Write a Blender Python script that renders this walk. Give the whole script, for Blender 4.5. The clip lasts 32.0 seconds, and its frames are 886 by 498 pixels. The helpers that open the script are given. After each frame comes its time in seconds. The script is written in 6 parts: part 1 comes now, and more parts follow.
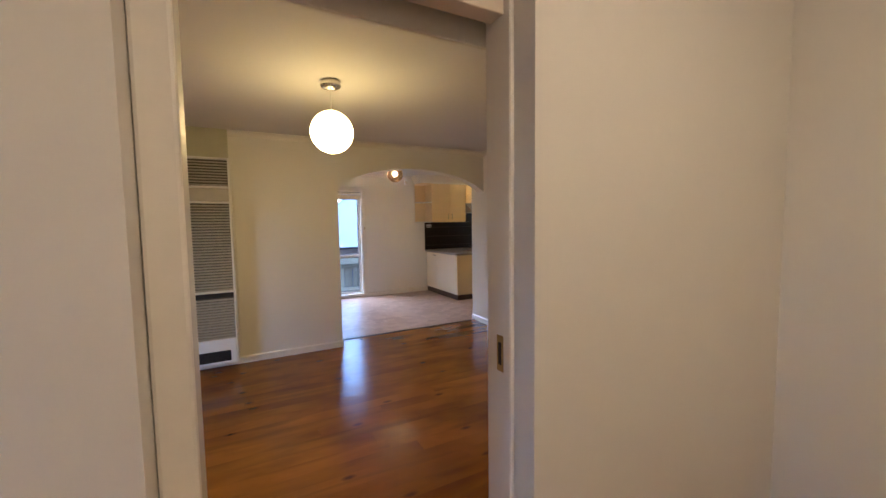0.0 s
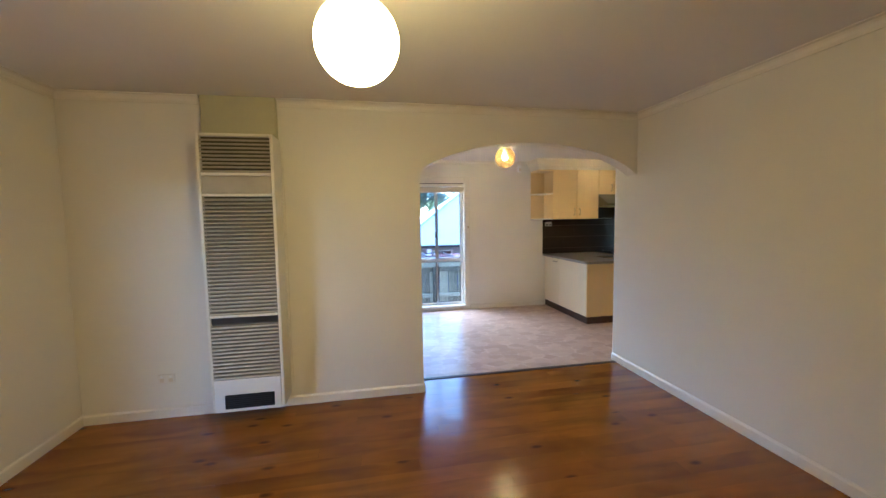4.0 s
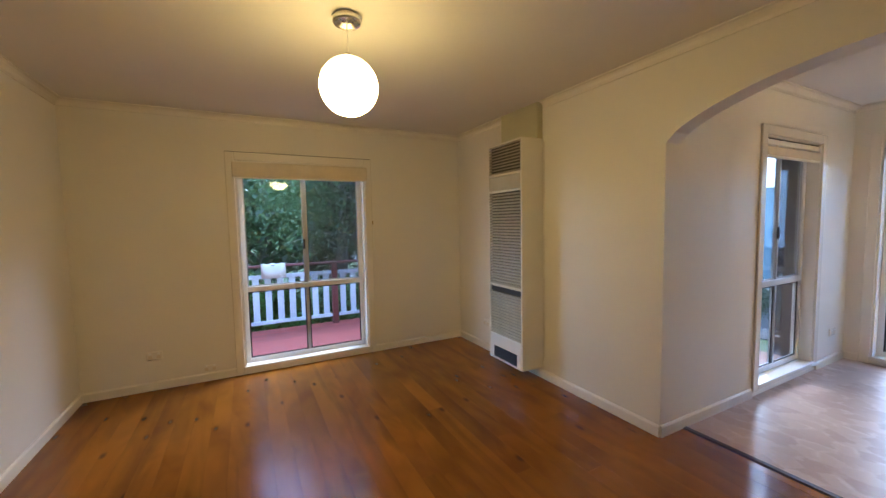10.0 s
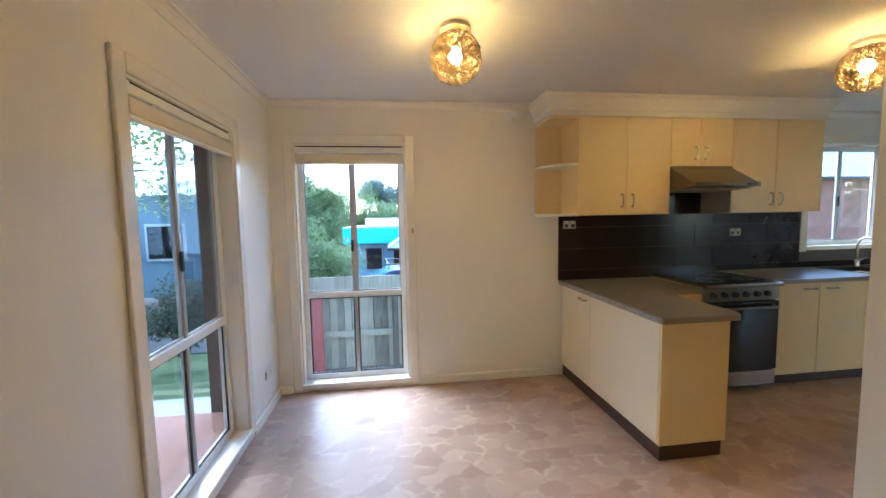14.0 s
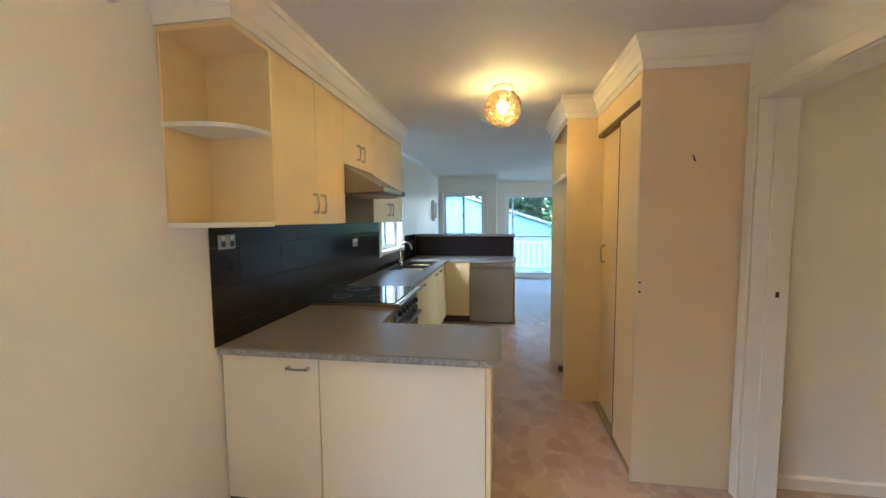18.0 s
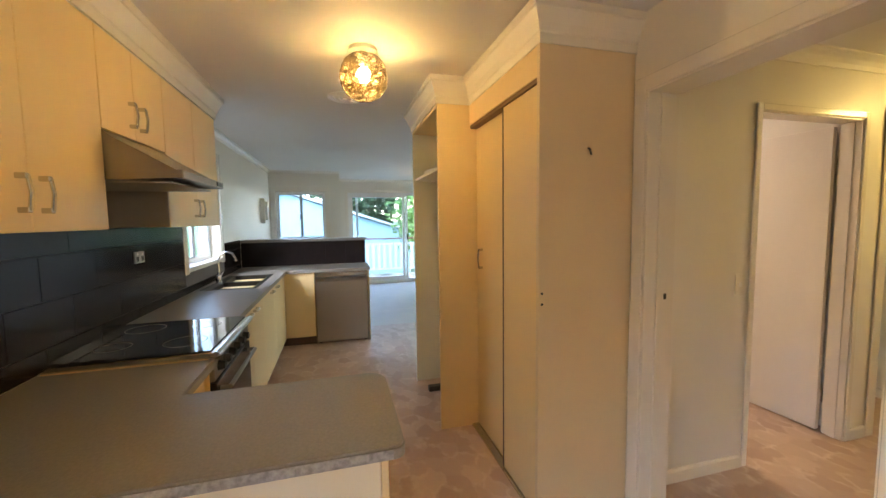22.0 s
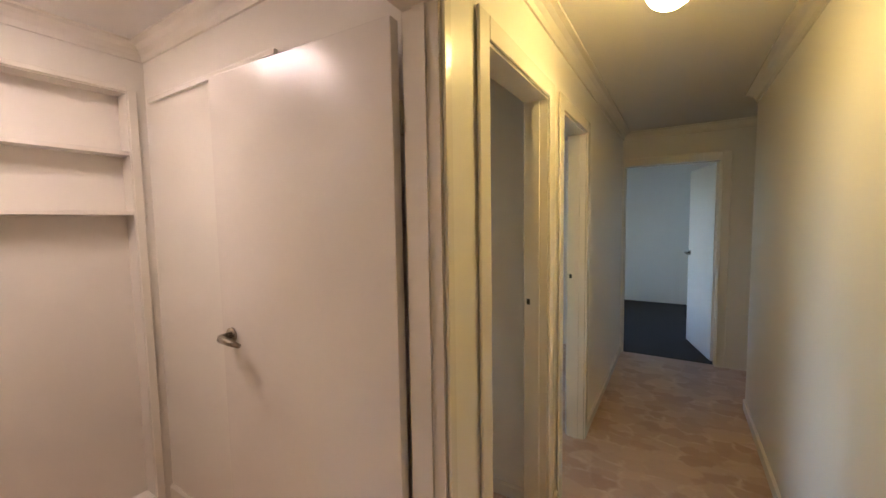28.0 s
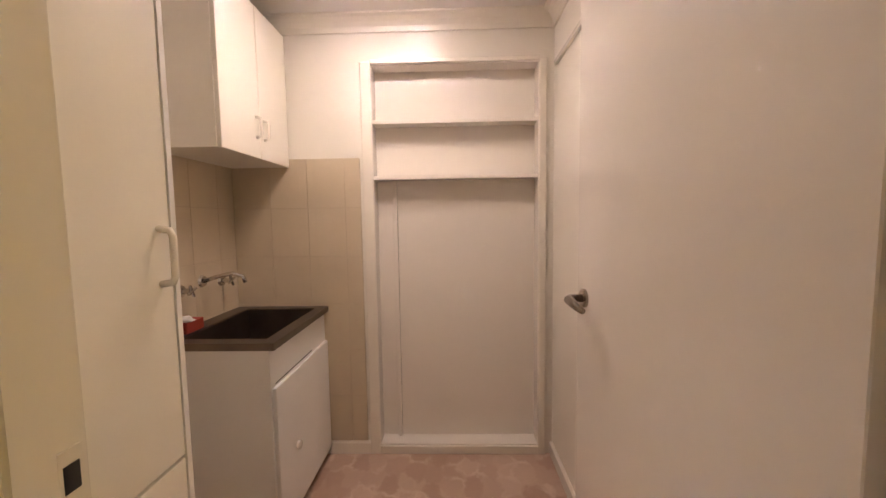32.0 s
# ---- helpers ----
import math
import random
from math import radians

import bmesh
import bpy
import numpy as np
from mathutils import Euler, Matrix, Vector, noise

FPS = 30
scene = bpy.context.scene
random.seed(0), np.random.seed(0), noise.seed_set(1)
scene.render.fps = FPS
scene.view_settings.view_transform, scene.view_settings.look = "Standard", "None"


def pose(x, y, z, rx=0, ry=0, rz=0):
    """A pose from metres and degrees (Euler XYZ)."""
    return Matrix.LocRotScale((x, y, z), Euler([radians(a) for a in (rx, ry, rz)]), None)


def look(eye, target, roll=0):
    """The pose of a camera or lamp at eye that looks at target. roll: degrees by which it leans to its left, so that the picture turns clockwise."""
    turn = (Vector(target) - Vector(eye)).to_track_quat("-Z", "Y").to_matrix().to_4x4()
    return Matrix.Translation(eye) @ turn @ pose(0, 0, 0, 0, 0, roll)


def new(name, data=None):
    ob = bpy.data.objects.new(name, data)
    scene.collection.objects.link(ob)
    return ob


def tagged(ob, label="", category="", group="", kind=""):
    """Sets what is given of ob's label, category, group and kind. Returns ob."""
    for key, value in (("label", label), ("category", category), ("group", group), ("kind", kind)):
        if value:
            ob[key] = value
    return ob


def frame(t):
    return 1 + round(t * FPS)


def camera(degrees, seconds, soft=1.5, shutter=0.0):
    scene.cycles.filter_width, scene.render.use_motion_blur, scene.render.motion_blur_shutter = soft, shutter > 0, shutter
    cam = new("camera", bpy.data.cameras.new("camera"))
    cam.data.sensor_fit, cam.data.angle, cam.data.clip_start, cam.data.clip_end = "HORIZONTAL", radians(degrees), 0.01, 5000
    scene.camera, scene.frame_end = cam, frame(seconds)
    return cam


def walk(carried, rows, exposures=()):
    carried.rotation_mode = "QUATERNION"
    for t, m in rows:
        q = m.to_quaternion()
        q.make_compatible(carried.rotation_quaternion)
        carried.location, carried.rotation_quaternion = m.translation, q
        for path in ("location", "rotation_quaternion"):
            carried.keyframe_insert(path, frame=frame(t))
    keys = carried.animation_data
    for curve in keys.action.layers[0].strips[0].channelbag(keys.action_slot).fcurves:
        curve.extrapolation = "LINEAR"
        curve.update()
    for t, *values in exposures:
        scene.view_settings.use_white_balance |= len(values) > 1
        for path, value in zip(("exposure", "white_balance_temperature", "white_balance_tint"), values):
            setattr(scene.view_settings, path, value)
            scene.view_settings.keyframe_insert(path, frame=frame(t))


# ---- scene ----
cam = camera(98.52, 32.0)
PATH = [
    (0, (-1.001, -4.443, 1.443), (-0.068, -2.680, 1.302), -0.81),
    (0.5, (-0.927, -4.361, 1.441), (-0.341, -2.454, 1.298), -0.84),
    (1, (-0.842, -4.176, 1.443), (-0.631, -2.192, 1.304), -0.91),
    (1.5, (-0.804, -3.988, 1.456), (-0.679, -1.998, 1.312), -0.90),
    (2, (-0.723, -3.764, 1.470), (-0.618, -1.772, 1.324), -0.88),
    (2.5, (-0.662, -3.595, 1.465), (-0.600, -1.601, 1.317), -0.90),
    (3, (-0.623, -3.458, 1.457), (-0.505, -1.466, 1.315), -0.98),
    (3.5, (-0.568, -3.327, 1.461), (-0.166, -1.373, 1.309), -0.93),
    (5.5, (0.432, -2.683, 1.462), (0.202, -0.702, 1.310), -1.04),
    (6, (0.672, -2.686, 1.453), (0.135, -0.766, 1.293), -1.17),
    (6.5, (0.905, -2.728, 1.444), (0.254, -0.843, 1.293), -1.16),
    (7, (1.160, -2.729, 1.431), (0.228, -0.965, 1.290), -1.14),
    (7.5, (1.363, -2.773, 1.423), (0.109, -1.220, 1.288), -1.08),
    (8, (1.456, -2.817, 1.396), (-0.068, -1.527, 1.268), -1.01),
    (8.5, (1.471, -2.823, 1.385), (-0.262, -1.833, 1.255), -0.94),
    (9, (1.462, -2.704, 1.399), (-0.302, -1.773, 1.262), -0.97),
    (9.5, (1.466, -2.522, 1.405), (-0.310, -1.613, 1.265), -1.05),
    (10, (1.456, -2.279, 1.393), (-0.317, -1.364, 1.252), -1.08),
    (10.5, (1.453, -1.979, 1.398), (-0.253, -0.943, 1.266), -1.06),
    (11, (1.421, -1.686, 1.401), (-0.077, -0.367, 1.264), -1.15),
    (11.5, (1.378, -1.450, 1.408), (0.151, 0.123, 1.265), -1.15),
    (12, (1.244, -1.254, 1.418), (0.338, 0.522, 1.270), -1.10),
    (12.5, (1.157, -1.107, 1.419), (0.606, 0.810, 1.267), -1.04),
    (13, (1.086, -0.880, 1.442), (0.917, 1.105, 1.275), -1.03),
    (13.5, (1.032, -0.643, 1.448), (1.119, 1.348, 1.284), -1.05),
    (15.5, (0.702, 0.378, 1.430), (1.552, 2.182, 1.277), -0.72),
    (16, (0.647, 0.586, 1.444), (1.830, 2.190, 1.289), -0.61),
    (16.5, (0.684, 0.780, 1.439), (2.155, 2.125, 1.277), -0.53),
    (17, (0.783, 0.993, 1.454), (2.485, 2.030, 1.294), -0.50),
    (17.5, (0.810, 1.249, 1.458), (2.684, 1.931, 1.301), -0.34),
    (18, (0.841, 1.496, 1.462), (2.812, 1.799, 1.309), -0.42),
    (18.5, (0.959, 1.652, 1.452), (2.952, 1.589, 1.302), -0.51),
    (19, (1.060, 1.795, 1.453), (3.051, 1.676, 1.305), -0.50),
    (19.5, (1.128, 1.999, 1.468), (3.116, 1.834, 1.319), -0.50),
    (20, (1.189, 2.139, 1.464), (3.165, 1.873, 1.318), -0.61),
    (20.5, (1.223, 2.116, 1.462), (3.188, 1.773, 1.315), -0.79),
    (21, (1.254, 1.944, 1.470), (3.201, 1.512, 1.318), -0.92),
    (21.5, (1.333, 1.750, 1.476), (3.263, 1.247, 1.322), -0.90),
    (22, (1.456, 1.651, 1.464), (3.379, 1.125, 1.310), -0.80),
    (22.5, (1.640, 1.507, 1.470), (3.562, 0.976, 1.320), -0.75),
    (23, (1.798, 1.295, 1.468), (3.717, 0.754, 1.316), -0.87),
    (23.5, (1.912, 1.071, 1.468), (3.798, 0.421, 1.323), -0.72),
    (24, (2.018, 0.932, 1.465), (3.750, -0.057, 1.321), -0.66),
    (24.5, (2.106, 0.825, 1.461), (3.625, -0.469, 1.321), -0.67),
    (25, (2.190, 0.724, 1.456), (3.433, -0.835, 1.314), -0.72),
    (25.5, (2.297, 0.538, 1.456), (3.211, -1.236, 1.313), -0.77),
    (27.5, (2.465, -0.422, 1.491), (3.184, -2.282, 1.341), -0.93),
    (28, (2.548, -0.613, 1.491), (3.592, -2.313, 1.344), -0.96),
    (28.5, (2.619, -0.762, 1.498), (3.966, -2.233, 1.349), -0.96),
    (29, (2.655, -0.869, 1.495), (4.253, -2.063, 1.349), -0.93),
    (29.5, (2.636, -0.919, 1.474), (4.426, -1.799, 1.333), -0.93),
    (30, (2.603, -0.946, 1.436), (4.525, -1.483, 1.304), -0.86),
    (30.5, (2.571, -1.001, 1.411), (4.561, -1.155, 1.279), -0.83),
    (31, (2.564, -1.004, 1.397), (4.559, -0.966, 1.259), -0.81),
    (31.5, (2.641, -1.018, 1.352), (4.634, -0.967, 1.196), -0.86),
    (32, (2.800, -0.994, 1.326), (4.794, -0.935, 1.172), -0.88),
]
walk(cam, [(t, look(eye, target, roll)) for t, eye, target, roll in PATH],
     [(0.0, 3.6, 5600, 20), (2.0, 3.8, 5600, 16), (3.0, 3.92, 5500, 13), (6.0, 4.05, 5300, 5), (7.0, 3.95, 5500, 7), (8.0, 3.7, 5900, 16), (10.0, 3.77, 5900, 14), (11.0, 3.62, 5800, 9),
      (12.0, 3.8, 6000, 11), (13.0, 3.88, 5700, 7), (16.0, 3.78, 7000, 18), (17.0, 4.05, 5700, 9), (18.0, 4.28, 5700, 7), (20.0, 4.2, 6200, 10), (22.0, 4.2, 6900, 13), (25.0, 4.15, 6300, 8),
      (28.0, 3.8, 6050, 21), (30.0, 3.7, 5950, 20), (32.0, 3.7, 6150, 21)])

# ---------- world, sun and exposure ----------
world = bpy.data.worlds.new("world")
scene.world = world
world.use_nodes = True
_nt = world.node_tree
_bg = _nt.nodes["Background"]
_sky = _nt.nodes.new("ShaderNodeTexSky")
_sky.sky_type = "NISHITA"
_sky.sun_disc = False
_sky.sun_elevation = radians(43)
_sky.sun_rotation = radians(320)
_sky.air_density, _sky.dust_density, _sky.ozone_density = 1.0, 0.35, 3.0
_nt.links.new(_sky.outputs[0], _bg.inputs[0])
_bg.inputs[1].default_value = 0.15
sun = new("sun", bpy.data.lights.new("sun", "SUN"))
sun.data.energy, sun.data.angle, sun.data.color = 0.9, radians(60), (0.82, 0.91, 1.0)
sun.matrix_world = look((-8.2, 9.8, 11.9), (0, 0, 0))

# ---------- helpers ----------
WM = {}


def struct(name, bm, mat, label="", category="", kind="structure"):
    me = bpy.data.meshes.new(name)
    bm.to_mesh(me)
    bm.free()
    for m in (mat if isinstance(mat, (list, tuple)) else [mat]):
        me.materials.append(m)
    ob = new(name, me)
    WM[ob] = Matrix.Identity(4)
    return tagged(ob, label, category, "", kind)


def thing(name, label, category, loc=(0, 0, 0), rz=0, group="", kind=""):
    ob = new(name)
    ob.empty_display_size = 0.1
    m = pose(*loc, 0, 0, rz)
    ob.matrix_basis = m
    WM[ob] = m
    return tagged(ob, label, category, group, kind)


def part(name, bm, mat, parent, label="", local=False, smooth=False):
    """One mesh under a thing or part. Points are in the world, or local to the thing."""
    me = bm
    if not isinstance(bm, bpy.types.Mesh):
        if not local:
            bm.transform(WM[parent].inverted())
        me = bpy.data.meshes.new(name)
        if smooth:
            for f in bm.faces:
                f.smooth = True
        bm.to_mesh(me)
        bm.free()
        for m in (mat if isinstance(mat, (list, tuple)) else [mat]):
            me.materials.append(m)
    ob = new(name, me)
    ob.parent = parent
    WM[ob] = WM[parent]
    if label:
        ob["label"] = label
    return ob


def addbox(bm, x0, x1, y0, y1, z0, z1, bev=0.0, seg=1):
    r = bmesh.ops.create_cube(bm, size=1.0)
    vs = r["verts"]
    x0, x1 = min(x0, x1), max(x0, x1)
    y0, y1 = min(y0, y1), max(y0, y1)
    for v in vs:
        v.co = Vector(((x0 + x1) / 2 + v.co.x * (x1 - x0), (y0 + y1) / 2 + v.co.y * (y1 - y0), (z0 + z1) / 2 + v.co.z * (z1 - z0)))
    if bev:
        es = list({e for v in vs for e in v.link_edges})
        bmesh.ops.bevel(bm, geom=es, offset=bev, segments=seg, affect="EDGES", profile=0.5)
    return bm


def bx(*a, **k):
    return addbox(bmesh.new(), *a, **k)


def addtube(bm, pts, r, seg=10, caps=True):
    """A round bar along points; r one radius or one a point."""
    pts = [Vector(p) for p in pts]
    rs = r if isinstance(r, (list, tuple)) else [r] * len(pts)
    rings = []
    side = None
    for i, p in enumerate(pts):
        d = (pts[min(i + 1, len(pts) - 1)] - pts[max(i - 1, 0)]).normalized()
        if side is None:
            side = d.orthogonal().normalized()
        side = (side - d * side.dot(d)).normalized()
        up = d.cross(side)
        rings.append([bm.verts.new(p + rs[i] * (math.cos(2 * math.pi * k / seg) * side + math.sin(2 * math.pi * k / seg) * up)) for k in range(seg)])
    for a, b in zip(rings, rings[1:]):
        for k in range(seg):
            bm.faces.new((a[k], a[(k + 1) % seg], b[(k + 1) % seg], b[k]))
    if caps:
        bm.faces.new(rings[0][::-1])
        bm.faces.new(rings[-1])
    return bm


def tube(pts, r, seg=10):
    return addtube(bmesh.new(), pts, r, seg)


def lathe(prof, c=(0, 0, 0), seg=32, bm=None):
    """Turned shape from (radius, z) pairs about a vertical axis at c."""
    bm = bm or bmesh.new()
    rings = []
    for r, z in prof:
        if r < 1e-5:
            rings.append([bm.verts.new((c[0], c[1], c[2] + z))])
        else:
            rings.append([bm.verts.new((c[0] + r * math.cos(2 * math.pi * k / seg), c[1] + r * math.sin(2 * math.pi * k / seg), c[2] + z)) for k in range(seg)])
    for a, b in zip(rings, rings[1:]):
        for k in range(seg):
            j = (k + 1) % seg
            if len(a) == 1 and len(b) == 1:
                continue
            if len(a) == 1:
                bm.faces.new((a[0], b[j], b[k]))
            elif len(b) == 1:
                bm.faces.new((a[k], a[j], b[0]))
            else:
                bm.faces.new((a[k], a[j], b[j], b[k]))
    bmesh.ops.recalc_face_normals(bm, faces=bm.faces)
    return bm


def prism(poly, axis, a, b, bm=None):
    """Extrudes a polygon of 2D points along an axis from a to b."""
    bm = bm or bmesh.new()
    k = "xyz".index(axis)

    def at(p, v):
        c = list(p)
        c.insert(k, v)
        return bm.verts.new(c)
    lo, hi = [at(p, a) for p in poly], [at(p, b) for p in poly]
    bm.faces.new(lo)
    bm.faces.new(hi[::-1])
    n = len(poly)
    for i in range(n):
        bm.faces.new((lo[i], hi[i], hi[(i + 1) % n], lo[(i + 1) % n]))
    bmesh.ops.recalc_face_normals(bm, faces=bm.faces)
    return bm


def grid_solid(us, vs, filled, w0, w1, order):
    """One welded solid of the filled cells of a grid; order places u, v, w on the axes."""
    bm = bmesh.new()
    made = {}
    span = (w0, w1)

    def vert(i, j, k):
        if (i, j, k) not in made:
            c = {"u": us[i], "v": vs[j], "w": span[k]}
            made[i, j, k] = bm.verts.new([c[a] for a in order])
        return made[i, j, k]
    nu, nv = len(us) - 1, len(vs) - 1
    on = {(i, j) for i in range(nu) for j in range(nv) if filled((us[i] + us[i + 1]) / 2, (vs[j] + vs[j + 1]) / 2)}
    for i, j in on:
        for k in (0, 1):
            bm.faces.new((vert(i, j, k), vert(i + 1, j, k), vert(i + 1, j + 1, k), vert(i, j + 1, k)))
        for d, a, b in (((-1, 0), (i, j), (i, j + 1)), ((1, 0), (i + 1, j), (i + 1, j + 1)), ((0, -1), (i, j), (i + 1, j)), ((0, 1), (i, j + 1), (i + 1, j + 1))):
            if (i + d[0], j + d[1]) not in on:
                bm.faces.new((vert(*a, 0), vert(*b, 0), vert(*b, 1), vert(*a, 1)))
    bmesh.ops.recalc_face_normals(bm, faces=bm.faces)
    return bm


def wall(name, axis, a0, a1, t0, t1, z0, z1, openings=(), mat=None, label="smooth off-white painted plaster wall"):
    """A straight wall along x or y with square openings (from, to, bottom, top)."""
    us = sorted({a0, a1, *[o[0] for o in openings], *[o[1] for o in openings]})
    vs = sorted({z0, z1, *[max(z0, o[2]) for o in openings], *[o[3] for o in openings]})
    bm = grid_solid(us, vs, lambda u, v: not any(o[0] < u < o[1] and o[2] < v < o[3] for o in openings), t0, t1, "uwv" if axis == "x" else "wuv")
    return struct(name, bm, mat or WALL, label, "wall")


# ---------- materials ----------
def material(name, color, rough=0.5, metal=0.0, var=0.08, scale=6.0, fine=60.0, bump=0.05, spec=0.5, coat=0.0, stretch=(1, 1, 1), rand=0.0, tint=None, dist=0.01):
    m = bpy.data.materials.new(name)
    m.use_nodes = True
    nt = m.node_tree
    p = nt.nodes["Principled BSDF"]
    p.inputs["Metallic"].default_value = metal
    p.inputs["Specular IOR Level"].default_value = spec
    p.inputs["Coat Weight"].default_value = coat
    p.inputs["Coat Roughness"].default_value = 0.12
    tc = nt.nodes.new("ShaderNodeTexCoord")
    mp = nt.nodes.new("ShaderNodeMapping")
    mp.inputs["Scale"].default_value = stretch
    nt.links.new(tc.outputs["Object"], mp.inputs[0])
    n1, n2 = nt.nodes.new("ShaderNodeTexNoise"), nt.nodes.new("ShaderNodeTexNoise")
    for n, s in ((n1, scale), (n2, fine)):
        n.inputs["Scale"].default_value = s
        n.inputs["Detail"].default_value = 5
        nt.links.new(mp.outputs[0], n.inputs[0])
    mix = nt.nodes.new("ShaderNodeMix")
    mix.data_type = "RGBA"
    d = tint or tuple(c * (1 - 2.2 * var) for c in color)
    l = tuple(min(1, c * (1 + var)) for c in color)
    mix.inputs[6].default_value = (*d, 1)
    mix.inputs[7].default_value = (*l, 1)
    add = nt.nodes.new("ShaderNodeMath")
    add.operation = "MULTIPLY_ADD"
    nt.links.new(n2.outputs[0], add.inputs[0])
    add.inputs[1].default_value = 0.35
    sub = nt.nodes.new("ShaderNodeMath")
    sub.operation = "MULTIPLY_ADD"
    nt.links.new(n1.outputs[0], sub.inputs[0])
    sub.inputs[1].default_value = 1.3
    sub.inputs[2].default_value = -0.32
    nt.links.new(sub.outputs[0], add.inputs[2])
    fac = add.outputs[0]
    if rand:
        oi = nt.nodes.new("ShaderNodeObjectInfo")
        ra = nt.nodes.new("ShaderNodeMath")
        ra.operation = "MULTIPLY_ADD"
        nt.links.new(oi.outputs["Random"], ra.inputs[0])
        ra.inputs[1].default_value = rand
        ad2 = nt.nodes.new("ShaderNodeMath")
        ad2.operation = "SUBTRACT"
        nt.links.new(fac, ra.inputs[2])
        nt.links.new(ra.outputs[0], ad2.inputs[0])
        ad2.inputs[1].default_value = rand / 2
        fac = ad2.outputs[0]
    mix.clamp_factor = True
    nt.links.new(fac, mix.inputs[0])
    nt.links.new(mix.outputs[2], p.inputs["Base Color"])
    rr = nt.nodes.new("ShaderNodeMath")
    rr.operation = "MULTIPLY_ADD"
    nt.links.new(n1.outputs[0], rr.inputs[0])
    rr.inputs[1].default_value = 0.2 * rough
    rr.inputs[2].default_value = rough * 0.9
    nt.links.new(rr.outputs[0], p.inputs["Roughness"])
    if bump:
        b = nt.nodes.new("ShaderNodeBump")
        b.inputs["Strength"].default_value = bump
        b.inputs["Distance"].default_value = dist
        nt.links.new(n2.outputs[0], b.inputs["Height"])
        nt.links.new(b.outputs[0], p.inputs["Normal"])
    return m


def emitter(name, color, strength, body=(0.9, 0.9, 0.9), fade=None):
    """Glowing surface; fade (z low, z high, gain low, gain high) dims it towards the lamp holder."""
    m = bpy.data.materials.new(name)
    m.use_nodes = True
    p = m.node_tree.nodes["Principled BSDF"]
    p.inputs["Base Color"].default_value = (*body, 1)
    p.inputs["Roughness"].default_value = 0.3
    p.inputs["Emission Color"].default_value = (*color, 1)
    p.inputs["Emission Strength"].default_value = strength
    if fade:
        nt = m.node_tree
        tc, sep, mr = (nt.nodes.new("ShaderNode" + k) for k in ("TexCoord", "SeparateXYZ", "MapRange"))
        nt.links.new(tc.outputs["Object"], sep.inputs[0])
        nt.links.new(sep.outputs[2], mr.inputs[0])
        for i, v in enumerate((fade[0], fade[1], fade[2] * strength, fade[3] * strength)):
            mr.inputs[i + 1].default_value = v
        nt.links.new(mr.outputs[0], p.inputs["Emission Strength"])
    return m


def glass(name="glass"):
    m = bpy.data.materials.new(name)
    m.use_nodes = True
    nt = m.node_tree
    nt.nodes.remove(nt.nodes["Principled BSDF"])
    out = nt.nodes["Material Output"]
    tr, gl, mx, lw, pw, ad = (nt.nodes.new("ShaderNode" + k) for k in ("BsdfTransparent", "BsdfGlossy", "MixShader", "LayerWeight", "Math", "Math"))
    tr.inputs[0].default_value = (0.93, 0.96, 0.97, 1)
    gl.inputs["Roughness"].default_value = 0.02
    lw.inputs[0].default_value = 0.5
    pw.operation, pw.inputs[1].default_value = "POWER", 4.0
    ad.operation, ad.inputs[1].default_value, ad.inputs[2].default_value = "MULTIPLY_ADD", 0.6, 0.035
    nt.links.new(lw.outputs["Facing"], pw.inputs[0])
    nt.links.new(pw.outputs[0], ad.inputs[0])
    nt.links.new(ad.outputs[0], mx.inputs[0])
    nt.links.new(tr.outputs[0], mx.inputs[1])
    nt.links.new(gl.outputs[0], mx.inputs[2])
    nt.links.new(mx.outputs[0], out.inputs[0])
    return m


def screen_mesh(name, color, clear):
    """A fly screen: a fine weave that lets a share of the light through."""
    m = bpy.data.materials.new(name)
    m.use_nodes = True
    nt = m.node_tree
    p = nt.nodes["Principled BSDF"]
    p.inputs["Base Color"].default_value = (*color, 1)
    p.inputs["Roughness"].default_value = 0.7
    p.inputs["Alpha"].default_value = 1 - clear
    return m


